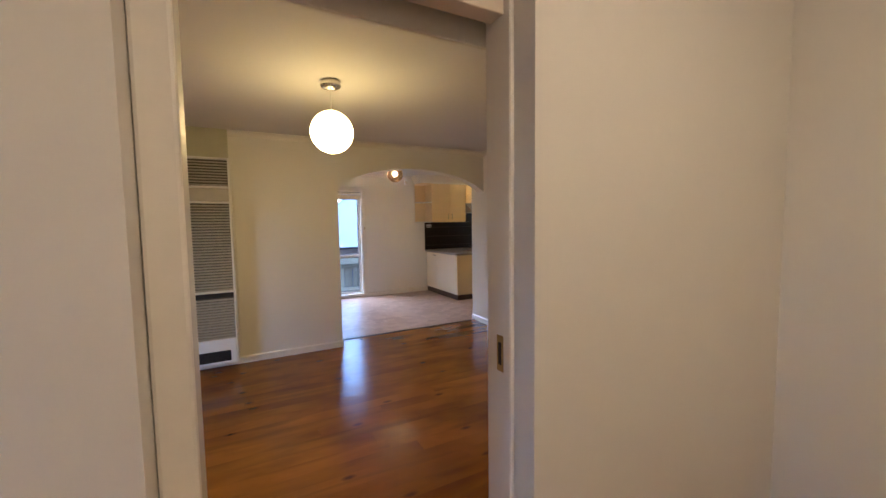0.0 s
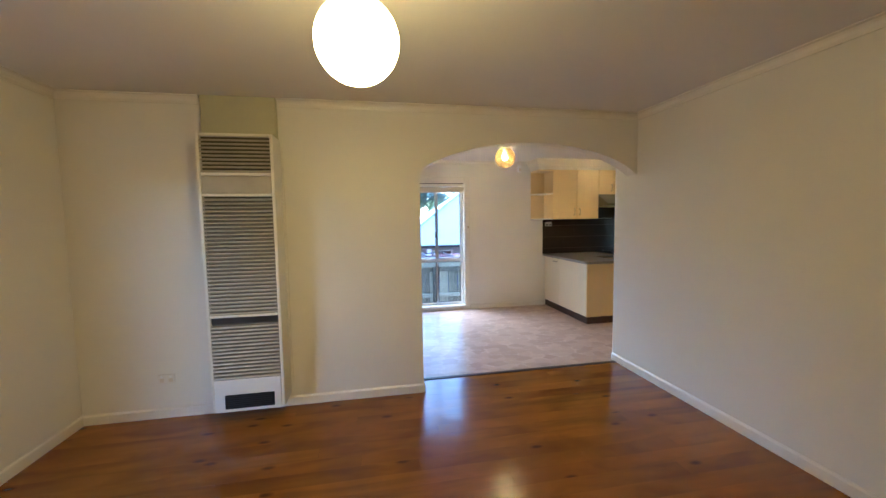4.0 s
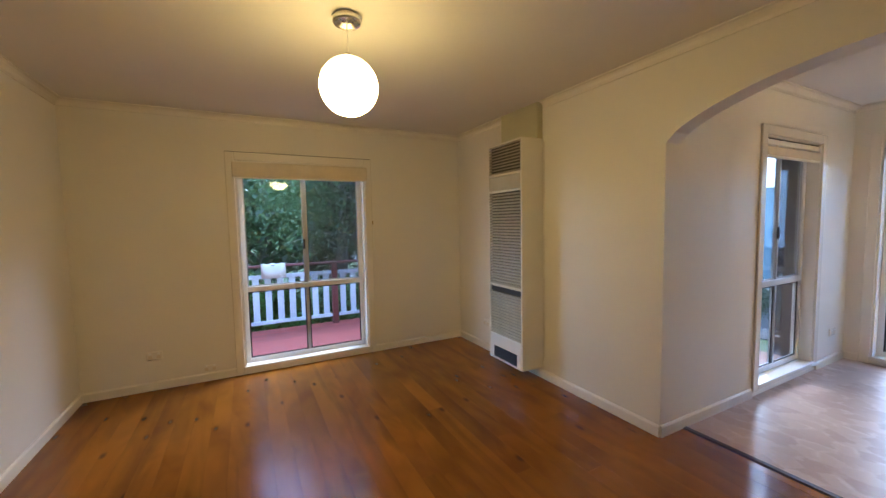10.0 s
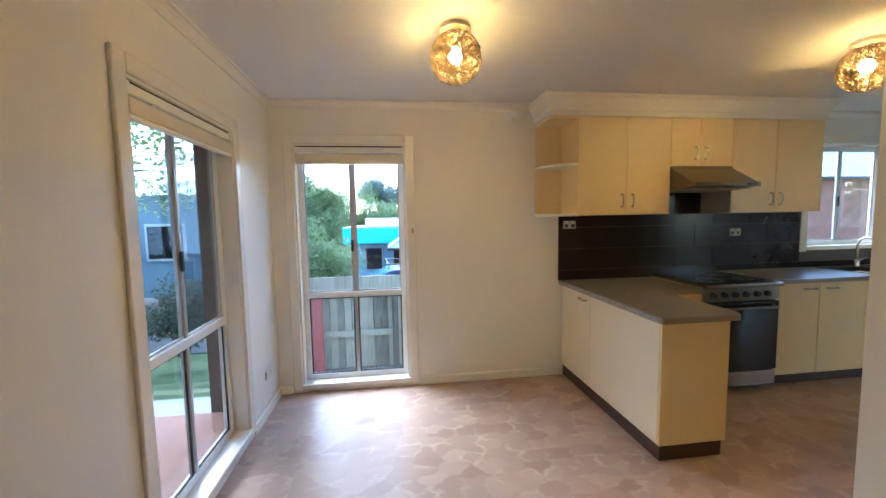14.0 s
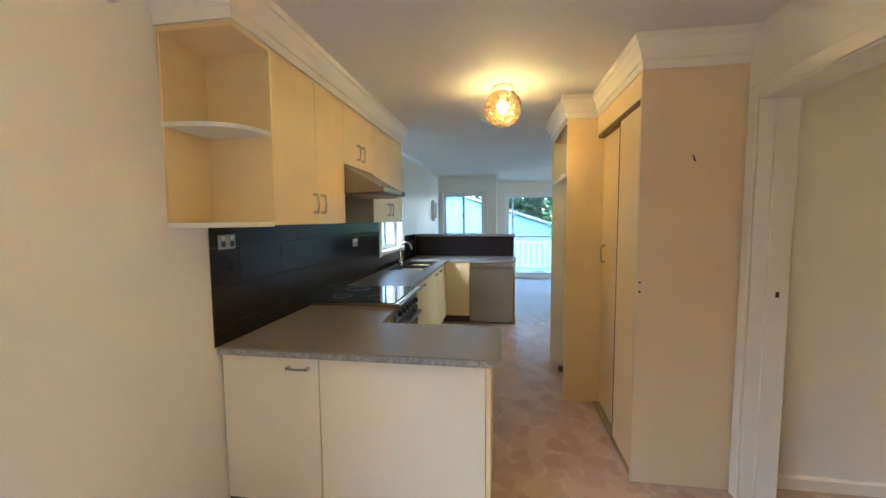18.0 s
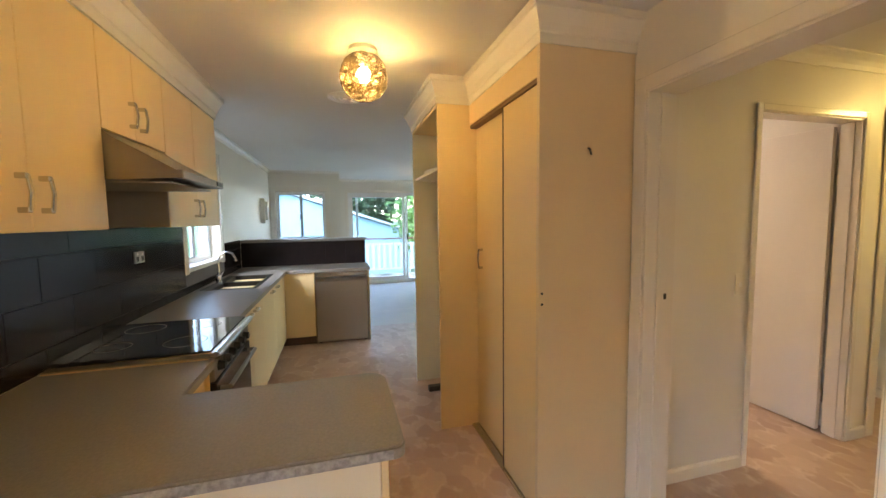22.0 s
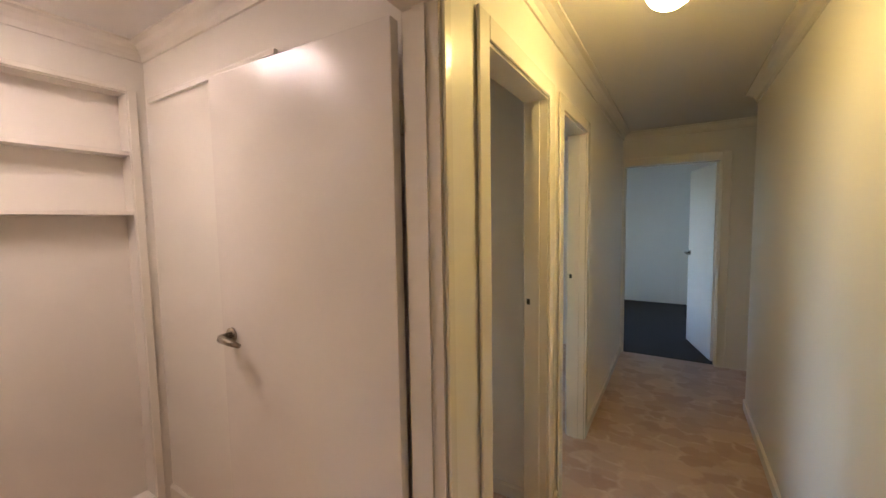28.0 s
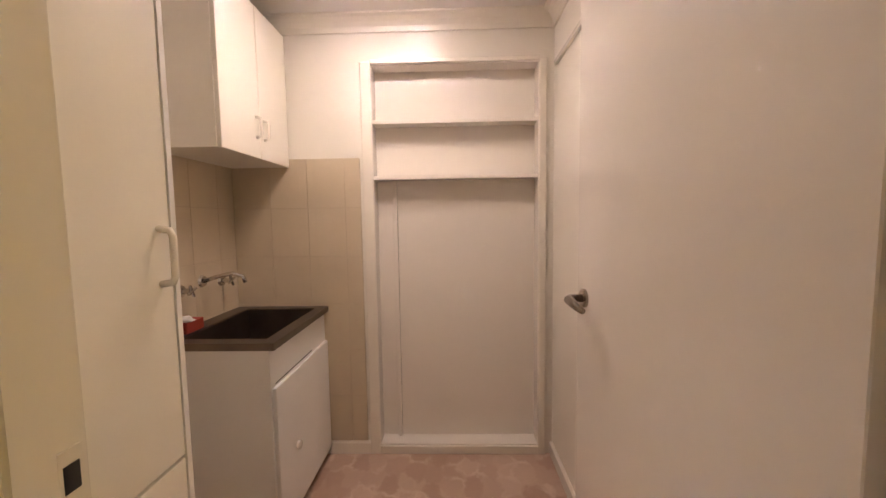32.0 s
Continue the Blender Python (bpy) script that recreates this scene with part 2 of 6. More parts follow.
def vinyl_material():
    """Sheet vinyl printed and embossed like small slate blocks, rose and grey-brown, with pale broken edges."""
    m = material("vinyl_floor", (0.56, 0.40, 0.31), 0.33, var=0.10, scale=5, fine=40, bump=0.03, spec=0.17)
    nt = m.node_tree
    p = nt.nodes["Principled BSDF"]
    base = next(n for n in nt.nodes if n.type == "MIX")
    tc, mp, wob, off = (nt.nodes.new("ShaderNode" + k) for k in ("TexCoord", "Mapping", "TexNoise", "Mix"))
    mp.inputs["Rotation"].default_value = (0, 0, radians(4))
    mp.inputs["Scale"].default_value = (1.0, 1.35, 1.0)
    nt.links.new(tc.outputs["Object"], mp.inputs[0])
    wob.inputs["Scale"].default_value, wob.inputs["Detail"].default_value = 13, 4
    nt.links.new(mp.outputs[0], wob.inputs[0])
    off.data_type = "VECTOR"
    off.inputs[0].default_value = 0.09
    nt.links.new(mp.outputs[0], off.inputs[4])
    nt.links.new(wob.outputs[1], off.inputs[5])
    cell, rim = nt.nodes.new("ShaderNodeTexVoronoi"), nt.nodes.new("ShaderNodeTexVoronoi")
    cell.feature, rim.feature = "SMOOTH_F1", "DISTANCE_TO_EDGE"
    for v in (cell, rim):
        v.inputs["Scale"].default_value, v.inputs["Randomness"].default_value = 8.0, 0.75
        nt.links.new(off.outputs[1], v.inputs["Vector"])
    cell.inputs["Smoothness"].default_value = 0.3
    bw, ramp = nt.nodes.new("ShaderNodeRGBToBW"), nt.nodes.new("ShaderNodeValToRGB")
    nt.links.new(cell.outputs["Color"], bw.inputs[0])
    e = ramp.color_ramp.elements
    e[0].position, e[0].color = 0.15, (0.36, 0.235, 0.175, 1)
    e[1].position, e[1].color = 0.85, (0.58, 0.43, 0.345, 1)
    nt.links.new(bw.outputs[0], ramp.inputs[0])
    tone = nt.nodes.new("ShaderNodeMix")
    tone.data_type = "RGBA"
    tone.inputs[0].default_value = 0.53
    nt.links.new(base.outputs[2], tone.inputs[6])
    nt.links.new(ramp.outputs[0], tone.inputs[7])
    line, gate, both = nt.nodes.new("ShaderNodeMapRange"), nt.nodes.new("ShaderNodeMapRange"), nt.nodes.new("ShaderNodeMath")
    for n, vals in ((line, (0.0, 0.16, 0.62, 0.0)), (gate, (0.48, 0.66, 0.0, 1.0))):
        for k, v in enumerate(vals):
            n.inputs[k + 1].default_value = v
    brk = nt.nodes.new("ShaderNodeTexNoise")
    brk.inputs["Scale"].default_value, brk.inputs["Detail"].default_value = 6.5, 3
    nt.links.new(tc.outputs["Object"], brk.inputs[0])
    nt.links.new(rim.outputs["Distance"], line.inputs[0])
    nt.links.new(brk.outputs[0], gate.inputs[0])
    both.operation = "MULTIPLY"
    nt.links.new(line.outputs[0], both.inputs[0])
    nt.links.new(gate.outputs[0], both.inputs[1])
    edge = nt.nodes.new("ShaderNodeMix")
    edge.data_type = "RGBA"
    nt.links.new(both.outputs[0], edge.inputs[0])
    nt.links.new(tone.outputs[2], edge.inputs[6])
    edge.inputs[7].default_value = (0.72, 0.58, 0.49, 1)
    nt.links.new(edge.outputs[2], p.inputs["Base Color"])
    emb = nt.nodes.new("ShaderNodeBump")
    emb.inputs["Strength"].default_value, emb.inputs["Distance"].default_value = 0.22, 0.003
    nt.links.new(bw.outputs[0], emb.inputs["Height"])
    nt.links.new(emb.outputs[0], p.inputs["Normal"])
    return m


def wood_floor_material():
    """Orange-brown varnished pine with grain along x, a tone for each board and dark knots."""
    m = bpy.data.materials.new("pine_floor")
    m.use_nodes = True
    nt = m.node_tree
    p = nt.nodes["Principled BSDF"]
    tc = nt.nodes.new("ShaderNodeTexCoord")
    oi = nt.nodes.new("ShaderNodeObjectInfo")
    sh = nt.nodes.new("ShaderNodeVectorMath")
    sh.operation = "MULTIPLY_ADD"
    cmb = nt.nodes.new("ShaderNodeCombineXYZ")
    for k in range(3):
        nt.links.new(oi.outputs["Random"], cmb.inputs[k])
    nt.links.new(cmb.outputs[0], sh.inputs[0])
    sh.inputs[1].default_value = (37, 11, 5)
    nt.links.new(tc.outputs["Object"], sh.inputs[2])
    mp = nt.nodes.new("ShaderNodeMapping")
    mp.inputs["Scale"].default_value = (0.55, 1.5, 1)
    nt.links.new(sh.outputs[0], mp.inputs[0])
    g = nt.nodes.new("ShaderNodeTexNoise")
    g.inputs["Scale"].default_value, g.inputs["Detail"].default_value, g.inputs["Distortion"].default_value = 2.6, 3, 0.8
    nt.links.new(mp.outputs[0], g.inputs[0])
    ramp = nt.nodes.new("ShaderNodeValToRGB")
    e = ramp.color_ramp.elements
    e[0].position, e[0].color = 0.25, (0.175, 0.052, 0.007, 1)
    e[1].position, e[1].color = 0.75, (0.335, 0.122, 0.014, 1)
    nt.links.new(g.outputs[0], ramp.inputs[0])
    hs = nt.nodes.new("ShaderNodeHueSaturation")
    val = nt.nodes.new("ShaderNodeMath")
    val.operation = "MULTIPLY_ADD"
    nt.links.new(oi.outputs["Random"], val.inputs[0])
    val.inputs[1].default_value, val.inputs[2].default_value = 0.20, 0.88
    nt.links.new(val.outputs[0], hs.inputs["Value"])
    bl = nt.nodes.new("ShaderNodeTexNoise")
    bl.inputs["Scale"].default_value, bl.inputs["Detail"].default_value = 1.6, 4
    nt.links.new(tc.outputs["Object"], bl.inputs[0])
    blr = nt.nodes.new("ShaderNodeMapRange")
    for i, v in enumerate((0.35, 0.65, 0.86, 1.08)):
        blr.inputs[i + 1].default_value = v
    nt.links.new(bl.outputs[0], blr.inputs[0])
    bm_ = nt.nodes.new("ShaderNodeVectorMath")
    bm_.operation = "SCALE"
    nt.links.new(ramp.outputs[0], bm_.inputs[0])
    nt.links.new(blr.outputs[0], bm_.inputs["Scale"])
    ms, st, sr, sm = (nt.nodes.new("ShaderNode" + k) for k in ("Mapping", "TexNoise", "MapRange", "VectorMath"))
    ms.inputs["Scale"].default_value = (0.5, 3.6, 1)
    nt.links.new(sh.outputs[0], ms.inputs[0])
    st.inputs["Scale"].default_value, st.inputs["Detail"].default_value, st.inputs["Distortion"].default_value = 1.4, 3, 0.8
    nt.links.new(ms.outputs[0], st.inputs[0])
    for i, v in enumerate((0.56, 0.74, 1.0, 0.62)):
        sr.inputs[i + 1].default_value = v
    nt.links.new(st.outputs[0], sr.inputs[0])
    sm.operation = "SCALE"
    nt.links.new(bm_.outputs[0], sm.inputs[0])
    nt.links.new(sr.outputs[0], sm.inputs["Scale"])
    nt.links.new(sm.outputs[0], hs.inputs["Color"])
    mk = nt.nodes.new("ShaderNodeMapping")
    mk.inputs["Scale"].default_value = (1.0, 2.2, 1)
    nt.links.new(sh.outputs[0], mk.inputs[0])
    vo = nt.nodes.new("ShaderNodeTexVoronoi")
    vo.voronoi_dimensions = "2D"
    vo.inputs["Scale"].default_value = 1.9
    nt.links.new(mk.outputs[0], vo.inputs["Vector"])
    kr = nt.nodes.new("ShaderNodeValToRGB")
    kr.color_ramp.elements[0].position, kr.color_ramp.elements[0].color = 0.03, (0.85, 0.85, 0.85, 1)
    kr.color_ramp.elements[1].position, kr.color_ramp.elements[1].color = 0.095, (0, 0, 0, 1)
    nt.links.new(vo.outputs["Distance"], kr.inputs[0])
    mx = nt.nodes.new("ShaderNodeMix")
    mx.data_type = "RGBA"
    kc, kg, km = nt.nodes.new("ShaderNodeSeparateColor"), nt.nodes.new("ShaderNodeMath"), nt.nodes.new("ShaderNodeMath")
    nt.links.new(vo.outputs["Color"], kc.inputs[0])
    kg.operation, kg.inputs[1].default_value = "GREATER_THAN", 0.5
    nt.links.new(kc.outputs[0], kg.inputs[0])
    km.operation = "MULTIPLY"
    nt.links.new(kg.outputs[0], km.inputs[0])
    nt.links.new(kr.outputs[0], km.inputs[1])
    nt.links.new(km.outputs[0], mx.inputs[0])
    nt.links.new(hs.outputs[0], mx.inputs[6])
    mx.inputs[7].default_value = (0.055, 0.017, 0.005, 1)
    nt.links.new(mx.outputs[2], p.inputs["Base Color"])
    p.inputs["Roughness"].default_value = 0.19
    p.inputs["Specular IOR Level"].default_value = 0.29
    p.inputs["Coat Weight"].default_value = 0.08
    p.inputs["Coat Roughness"].default_value = 0.1
    wv = nt.nodes.new("ShaderNodeTexNoise")
    wv.inputs["Scale"].default_value = 5
    nt.links.new(tc.outputs["Object"], wv.inputs[0])
    b = nt.nodes.new("ShaderNodeBump")
    b.inputs["Strength"].default_value, b.inputs["Distance"].default_value = 0.3, 0.01
    nt.links.new(wv.outputs[0], b.inputs["Height"])
    nt.links.new(b.outputs[0], p.inputs["Normal"])
    nt.links.new(b.outputs[0], p.inputs["Coat Normal"])
    return m


WALL = material("wall_paint", (0.78, 0.74, 0.66), 0.42, var=0.025, scale=1.5, fine=180, bump=0.04, dist=0.003)
CEILM = material("ceiling_paint", (0.74, 0.71, 0.67), 0.8, var=0.03, scale=1.2, fine=150, bump=0.04, dist=0.003)
TRIM = material("gloss_trim_paint", (0.82, 0.77, 0.68), 0.25, var=0.03, scale=4, fine=70, bump=0.03, dist=0.004)
DOORP = material("gloss_door_paint", (0.82, 0.77, 0.70), 0.14, var=0.02, scale=2, fine=40, bump=0.04, dist=0.004)
SATIN = material("satin_door_paint", (0.82, 0.77, 0.70), 0.25, var=0.02, scale=2, fine=40, bump=0.04, dist=0.004)
WHITE = material("white_enamel", (0.82, 0.81, 0.78), 0.3, var=0.02, scale=5, fine=80, bump=0.01)
# White mullions and beads against the daylight: their backlit grey is in the colour.
ALUG = material("backlit_aluminium_frame", (0.46, 0.47, 0.48), 0.35, metal=0.3, var=0.04, scale=8, fine=80, bump=0.01)
ALU = material("white_aluminium_frame", (0.8, 0.8, 0.78), 0.3, var=0.03, scale=8, fine=80, bump=0.01)
GLASS = glass()
SCREEN = screen_mesh("fly_screen", (0.03, 0.03, 0.035), 0.68)
BLACK = material("black_plastic", (0.015, 0.015, 0.016), 0.4, var=0.1, bump=0.02)
CHROME = material("brushed_steel", (0.62, 0.6, 0.57), 0.25, metal=1.0, var=0.05, scale=20, fine=160, bump=0.02)
LEVERM = material("satin_bronze_steel", (0.36, 0.32, 0.27), 0.24, metal=1.0, var=0.08, scale=20, fine=160, bump=0.02)
# Sink steel set near black: the bowls' shade and dim reflections are in the colour.
SINKS = material("darkened_sink_steel", (0.045, 0.043, 0.041), 0.45, metal=1.0, var=0.1, scale=14, fine=120, bump=0.03)
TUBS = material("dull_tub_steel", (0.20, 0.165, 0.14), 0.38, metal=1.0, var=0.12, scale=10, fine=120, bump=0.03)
STEEL = material("stainless_steel", (0.58, 0.55, 0.50), 0.2, metal=1.0, var=0.05, scale=1.2, fine=160, bump=0.015)
WSTEEL = material("brushed_appliance_steel", (0.52, 0.515, 0.49), 0.3, metal=1.0, var=0.05, scale=1.2, fine=160, bump=0.015)
BRASS = material("aged_brass", (0.45, 0.31, 0.12), 0.35, metal=1.0, var=0.12, scale=30)
BLIND = material("roller_blind_fabric", (0.72, 0.63, 0.48), 0.8, var=0.06, scale=10, fine=300, bump=0.15, dist=0.002)
HEATER = material("heater_enamel", (0.78, 0.75, 0.67), 0.35, var=0.03, scale=5, fine=120, bump=0.02)
GRILLE = material("heater_grille", (0.47, 0.42, 0.33), 0.45, metal=0.25, var=0.07, scale=9, fine=90, bump=0.02)
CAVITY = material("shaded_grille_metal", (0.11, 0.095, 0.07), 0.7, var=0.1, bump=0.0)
DARKGAP = material("dark_cavity", (0.02, 0.018, 0.015), 0.8, var=0.1, bump=0.0)
FLUE = material("flue_cover_paint", (0.52, 0.49, 0.32), 0.55, var=0.05, scale=5, bump=0.03)
CAB = material("cream_laminate", (0.80, 0.605, 0.315), 0.38, var=0.025, scale=3, fine=120, bump=0.02, dist=0.003)
# Less saturated copy of the cream laminate; the daylight's greying is in the colour.
CABP = material("daylit_laminate_panel", (0.74, 0.585, 0.37), 0.45, var=0.03, scale=3, fine=120, bump=0.02, dist=0.003)
CABC = material("warm_cream_laminate", (0.83, 0.745, 0.565), 0.36, var=0.025, scale=3, fine=120, bump=0.02, dist=0.003)
CABW = material("white_laminate", (0.82, 0.78, 0.68), 0.35, var=0.025, scale=3, fine=120, bump=0.02, dist=0.003)
TRACKM = material("brown_metal_track", (0.17, 0.085, 0.035), 0.45, metal=0.4, var=0.1)
TOE = material("dark_kickboard", (0.055, 0.03, 0.025), 0.5, var=0.1)
BENCH = material("speckled_grey_laminate", (0.27, 0.24, 0.205), 0.36, var=0.12, scale=110, fine=520, bump=0.03, dist=0.002)
EDGE = material("speckled_edge_band", (0.38, 0.37, 0.36), 0.4, var=0.35, scale=60, fine=500, bump=0.05, dist=0.002)
TILEB = material("black_glazed_tile", (0.018, 0.012, 0.012), 0.2, var=0.14, scale=9, fine=14, bump=0.12, spec=0.28, rand=0.3, dist=0.004)
GROUT = material("dark_grout", (0.085, 0.072, 0.066), 0.7, var=0.1)
DSTEEL = material("smoky_steel", (0.26, 0.235, 0.20), 0.32, metal=0.95, var=0.06, scale=2, fine=160, bump=0.02)
TILEL = material("beige_wall_tile", (0.58, 0.485, 0.345), 0.32, var=0.04, scale=7, fine=60, bump=0.03, rand=0.08)
GROUTL = material("beige_grout", (0.52, 0.43, 0.31), 0.8, var=0.05)
GLASSTOP = material("black_ceramic_glass", (0.012, 0.012, 0.014), 0.06, var=0.1, bump=0.0, spec=0.6)
RATTAN = material("woven_rattan", (0.095, 0.055, 0.015), 0.6, var=0.25, scale=30, fine=200, bump=0.2)
CARPET = material("dark_brown_carpet", (0.045, 0.036, 0.03), 0.95, var=0.25, scale=30, fine=500, bump=0.6, dist=0.004)
FAMFLOOR = material("pale_floor_covering", (0.55, 0.47, 0.38), 0.45, var=0.08, scale=4, fine=300, bump=0.1)
VINYL = vinyl_material()
PINE = wood_floor_material()
SUBFLOOR = material("dark_floor_gap", (0.03, 0.014, 0.006), 0.8, var=0.1)
DECKM = material("red_stained_decking", (0.25, 0.043, 0.034), 0.6, var=0.2, scale=4, fine=60, bump=0.2, rand=0.5, stretch=(6, 1, 1))
POSTM = material("dark_red_post_paint", (0.11, 0.022, 0.02), 0.5, var=0.12)
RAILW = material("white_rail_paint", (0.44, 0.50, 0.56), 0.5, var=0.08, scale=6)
FENCEM = material("weathered_grey_timber", (0.25, 0.245, 0.19), 0.85, var=0.36, scale=5, fine=50, bump=0.5, rand=1.0, stretch=(8, 8, 0.7))
GRASS = material("grass_ground", (0.065, 0.115, 0.03), 0.95, var=0.3, scale=2, fine=60, bump=0.6, dist=0.05)
BARK = material("bark", (0.10, 0.075, 0.055), 0.9, var=0.3, scale=8, fine=60, bump=0.5, stretch=(1, 1, 0.3))


def leaf_material(name, color, share=0.45):
    """Thin leaves: a soft sheen and light passing through."""
    m = material(name, color, 0.5, var=0.3, scale=1.3, fine=9, bump=0.0)
    nt = m.node_tree
    p = nt.nodes["Principled BSDF"]
    mix = next(n for n in nt.nodes if n.type == "MIX")
    tl, ms = nt.nodes.new("ShaderNodeBsdfTranslucent"), nt.nodes.new("ShaderNodeMixShader")
    nt.links.new(mix.outputs[2], tl.inputs[0])
    ms.inputs[0].default_value = share
    nt.links.new(p.outputs[0], ms.inputs[1])
    nt.links.new(tl.outputs[0], ms.inputs[2])
    nt.links.new(ms.outputs[0], nt.nodes["Material Output"].inputs[0])
    return m


LEAF = leaf_material("dark_green_leaves", (0.05, 0.085, 0.038))
LEAFM = leaf_material("mid_green_leaves", (0.10, 0.17, 0.06))
LEAFL = leaf_material("grey_green_leaves", (0.16, 0.24, 0.085))
LEAFB = leaf_material("bright_green_leaves", (0.11, 0.21, 0.05))
LEAFG = leaf_material("pale_gum_leaves", (0.20, 0.26, 0.22))
TEAL = material("turquoise_awning", (0.015, 0.52, 0.54), 0.5, var=0.06)
ROOFG = material("grey_roof_sheet", (0.33, 0.37, 0.37), 0.5, var=0.08, scale=2)
BUILDW = material("pale_render", (0.45, 0.46, 0.46), 0.8, var=0.08, scale=1)
SHEDM = material("pale_blue_sheet_wall", (0.21, 0.33, 0.39), 0.5, var=0.05, scale=1)
BRICKM = material("red_brown_brick", (0.26, 0.12, 0.08), 0.85, var=0.2, scale=6, fine=60, bump=0.3)
EM_GLOBE = emitter("pendant_globe_light", (1.0, 0.72, 0.25), 3.4, fade=(-0.42, -0.25, 1.25, 0.2))
EM_BULB = emitter("warm_bulb_light", (1.0, 0.68, 0.24), 80.0, fade=(-0.17, -0.10, 1.1, 0.25))
EM_HALL = emitter("hall_globe_light", (1.0, 0.72, 0.22), 6.2, fade=(-0.16, -0.09, 1.45, 0.035))
EM_ENTRY = emitter("entry_globe_light", (1.0, 0.78, 0.48), 5.2)
EM_LAUN = emitter("laundry_ring_light", (1.0, 0.80, 0.62), 20.5)
EM_SPOT = emitter("spot_lamp_light", (1.0, 0.82, 0.55), 9.0)
# Lilac tint and faint glow imitate how the overexposed lamp shows; not glass colour.
DISH = emitter("lilac_glare_dish", (0.30, 0.27, 0.62), 0.06, (0.34, 0.32, 0.62))

# ---------- the plan ----------
CEIL = 2.385
LX0, LX1, LY0 = -2.52, 2.0, -3.515        # living room
NY = 2.835                                # inside face of the north wall
HX0, HX1 = 2.066, 3.06                     # hall
EX, WX, WY = 10.35, 8.95, 1.60            # far walls of the family room: sliding door, window, and the return between

wall("wall_living_west", "y", -3.64, 0.14, LX0 - 0.15, LX0, -0.25, CEIL, [(-2.34, -1.15, 0.07, 1.985)])
wall("wall_dining_west", "y", 0.14, NY, -0.15, 0.0, -0.25, CEIL, [(1.19, 2.14, 0.09, 1.995)])
wall("wall_north", "x", -0.15, WX + 0.15, NY, NY + 0.15, -0.25, CEIL, [(0.19, 1.08, 0.07, 2.05), (4.95, 5.88, 1.10, 2.09)])
wall("wall_living_east", "y", -4.27, 0.312, LX1, HX0, 0, CEIL)
wall("wall_entry", "x", LX0 - 0.15, LX1, -3.70, LY0, 0, CEIL, [(-1.155, -0.345, 0, 2.05)])
wall("wall_hall_door", "x", HX0, 3.0, 0.12, 0.28, 0, CEIL, [(2.068, 2.93, 0, 2.045)])
wall("wall_hall_east", "y", -5.17, 0.22, HX1, 3.16, 0, CEIL, [(-1.457, -0.592, 0, 2.05), (-2.38, -1.70, 0, 2.05), (-3.227, -2.60, 0, 2.05)])
wall("wall_hall_recess_west", "y", -5.17, -4.17, 1.1, 1.2, 0, CEIL)
wall("wall_hall_recess_north", "x", 1.2, 2.0, -4.27, -4.17, 0, CEIL)
wall("wall_hall_end", "x", 1.1, 3.16, -5.27, -5.17, 0, CEIL, [(2.18, 3.06, 0, 2.05)])
wall("wall_laundry_south", "x", 3.16, 5.4, -1.63, -1.53, 0, CEIL)
wall("wall_laundry_north", "x", HX1, 5.40, 0.22, 0.30, 0, CEIL)
wall("wall_laundry_east", "y", -1.53, 0.22, 4.88, 4.98, 0, CEIL, [(-1.455, -0.555, 0.04, 2.15)])
wall("wall_bath_divider", "x", 3.16, 5.4, -2.54, -2.46, 0, CEIL)
wall("wall_bath_south", "x", 3.16, 5.4, -5.27, -5.17, 0, CEIL)
wall("wall_bath_east", "y", -5.27, -1.53, 5.40, 5.50, 0, CEIL, [(-2.42, -1.68, 0.4, 2.15), (-5.0, -2.8, 0.4, 2.15)])
wall("wall_laundry_back", "y", -1.53, 0.30, 5.40, 5.50, 0, CEIL)
wall("wall_family_west", "y", -1.3, 0.30, 5.50, 5.60, 0, CEIL)
wall("wall_family_south", "x", 5.50, EX, -1.40, -1.30, 0, CEIL, [(5.75, 7.55, 0.1, 2.1)])
wall("wall_family_east", "y", -1.40, WY + 0.1, EX, EX + 0.15, -0.25, CEIL, [(-0.75, 1.42, 0.05, 2.09)])
wall("wall_family_window", "y", WY, NY, WX, WX + 0.15, -0.25, CEIL, [(1.86, 2.74, 1.12, 2.02)])
wall("wall_family_return", "x", WX + 0.15, EX, WY, WY + 0.1, -0.25, CEIL)
wall("wall_bedroom_south", "x", 0.6, 4.6, -8.3, -8.2, 0, CEIL)
wall("wall_bedroom_west", "y", -8.2, -5.27, 0.6, 0.7, 0, CEIL, [(-7.9, -5.7, 0.5, 2.1)])
wall("wall_bedroom_east", "y", -8.2, -5.27, 4.5, 4.6, 0, CEIL, [(-8.0, -6.0, 0.5, 2.1)])
wall("wall_bedroom_north", "x", 0.6, 1.1, -5.27, -5.17, 0, CEIL)
wall("wall_bedroom_north_east", "x", 3.16, 4.6, -5.37, -5.272, 0, CEIL)
wall("wall_entry_east", "y", -5.6, -3.70, 1.0, 1.1, 0, CEIL)
wall("wall_entry_south", "x", -2.3, 1.1, -5.7, -5.6, 0, CEIL)
wall("wall_entry_west", "y", -5.6, -3.70, -2.30, -2.18, -0.25, CEIL, [(-4.62, -3.78, 0.0, 2.05)])


# arch wall between living and dining
def arch_z(x):
    u = max(-1.0, min(1.0, (x - 0.99) / 0.985))
    circ = 0.09 + math.sqrt(2.02 ** 2 - u * u)
    ell = 1.842 + 0.270 * math.sqrt(max(0.0, 1 - u * u))
    return 0.5 * circ + 0.5 * ell


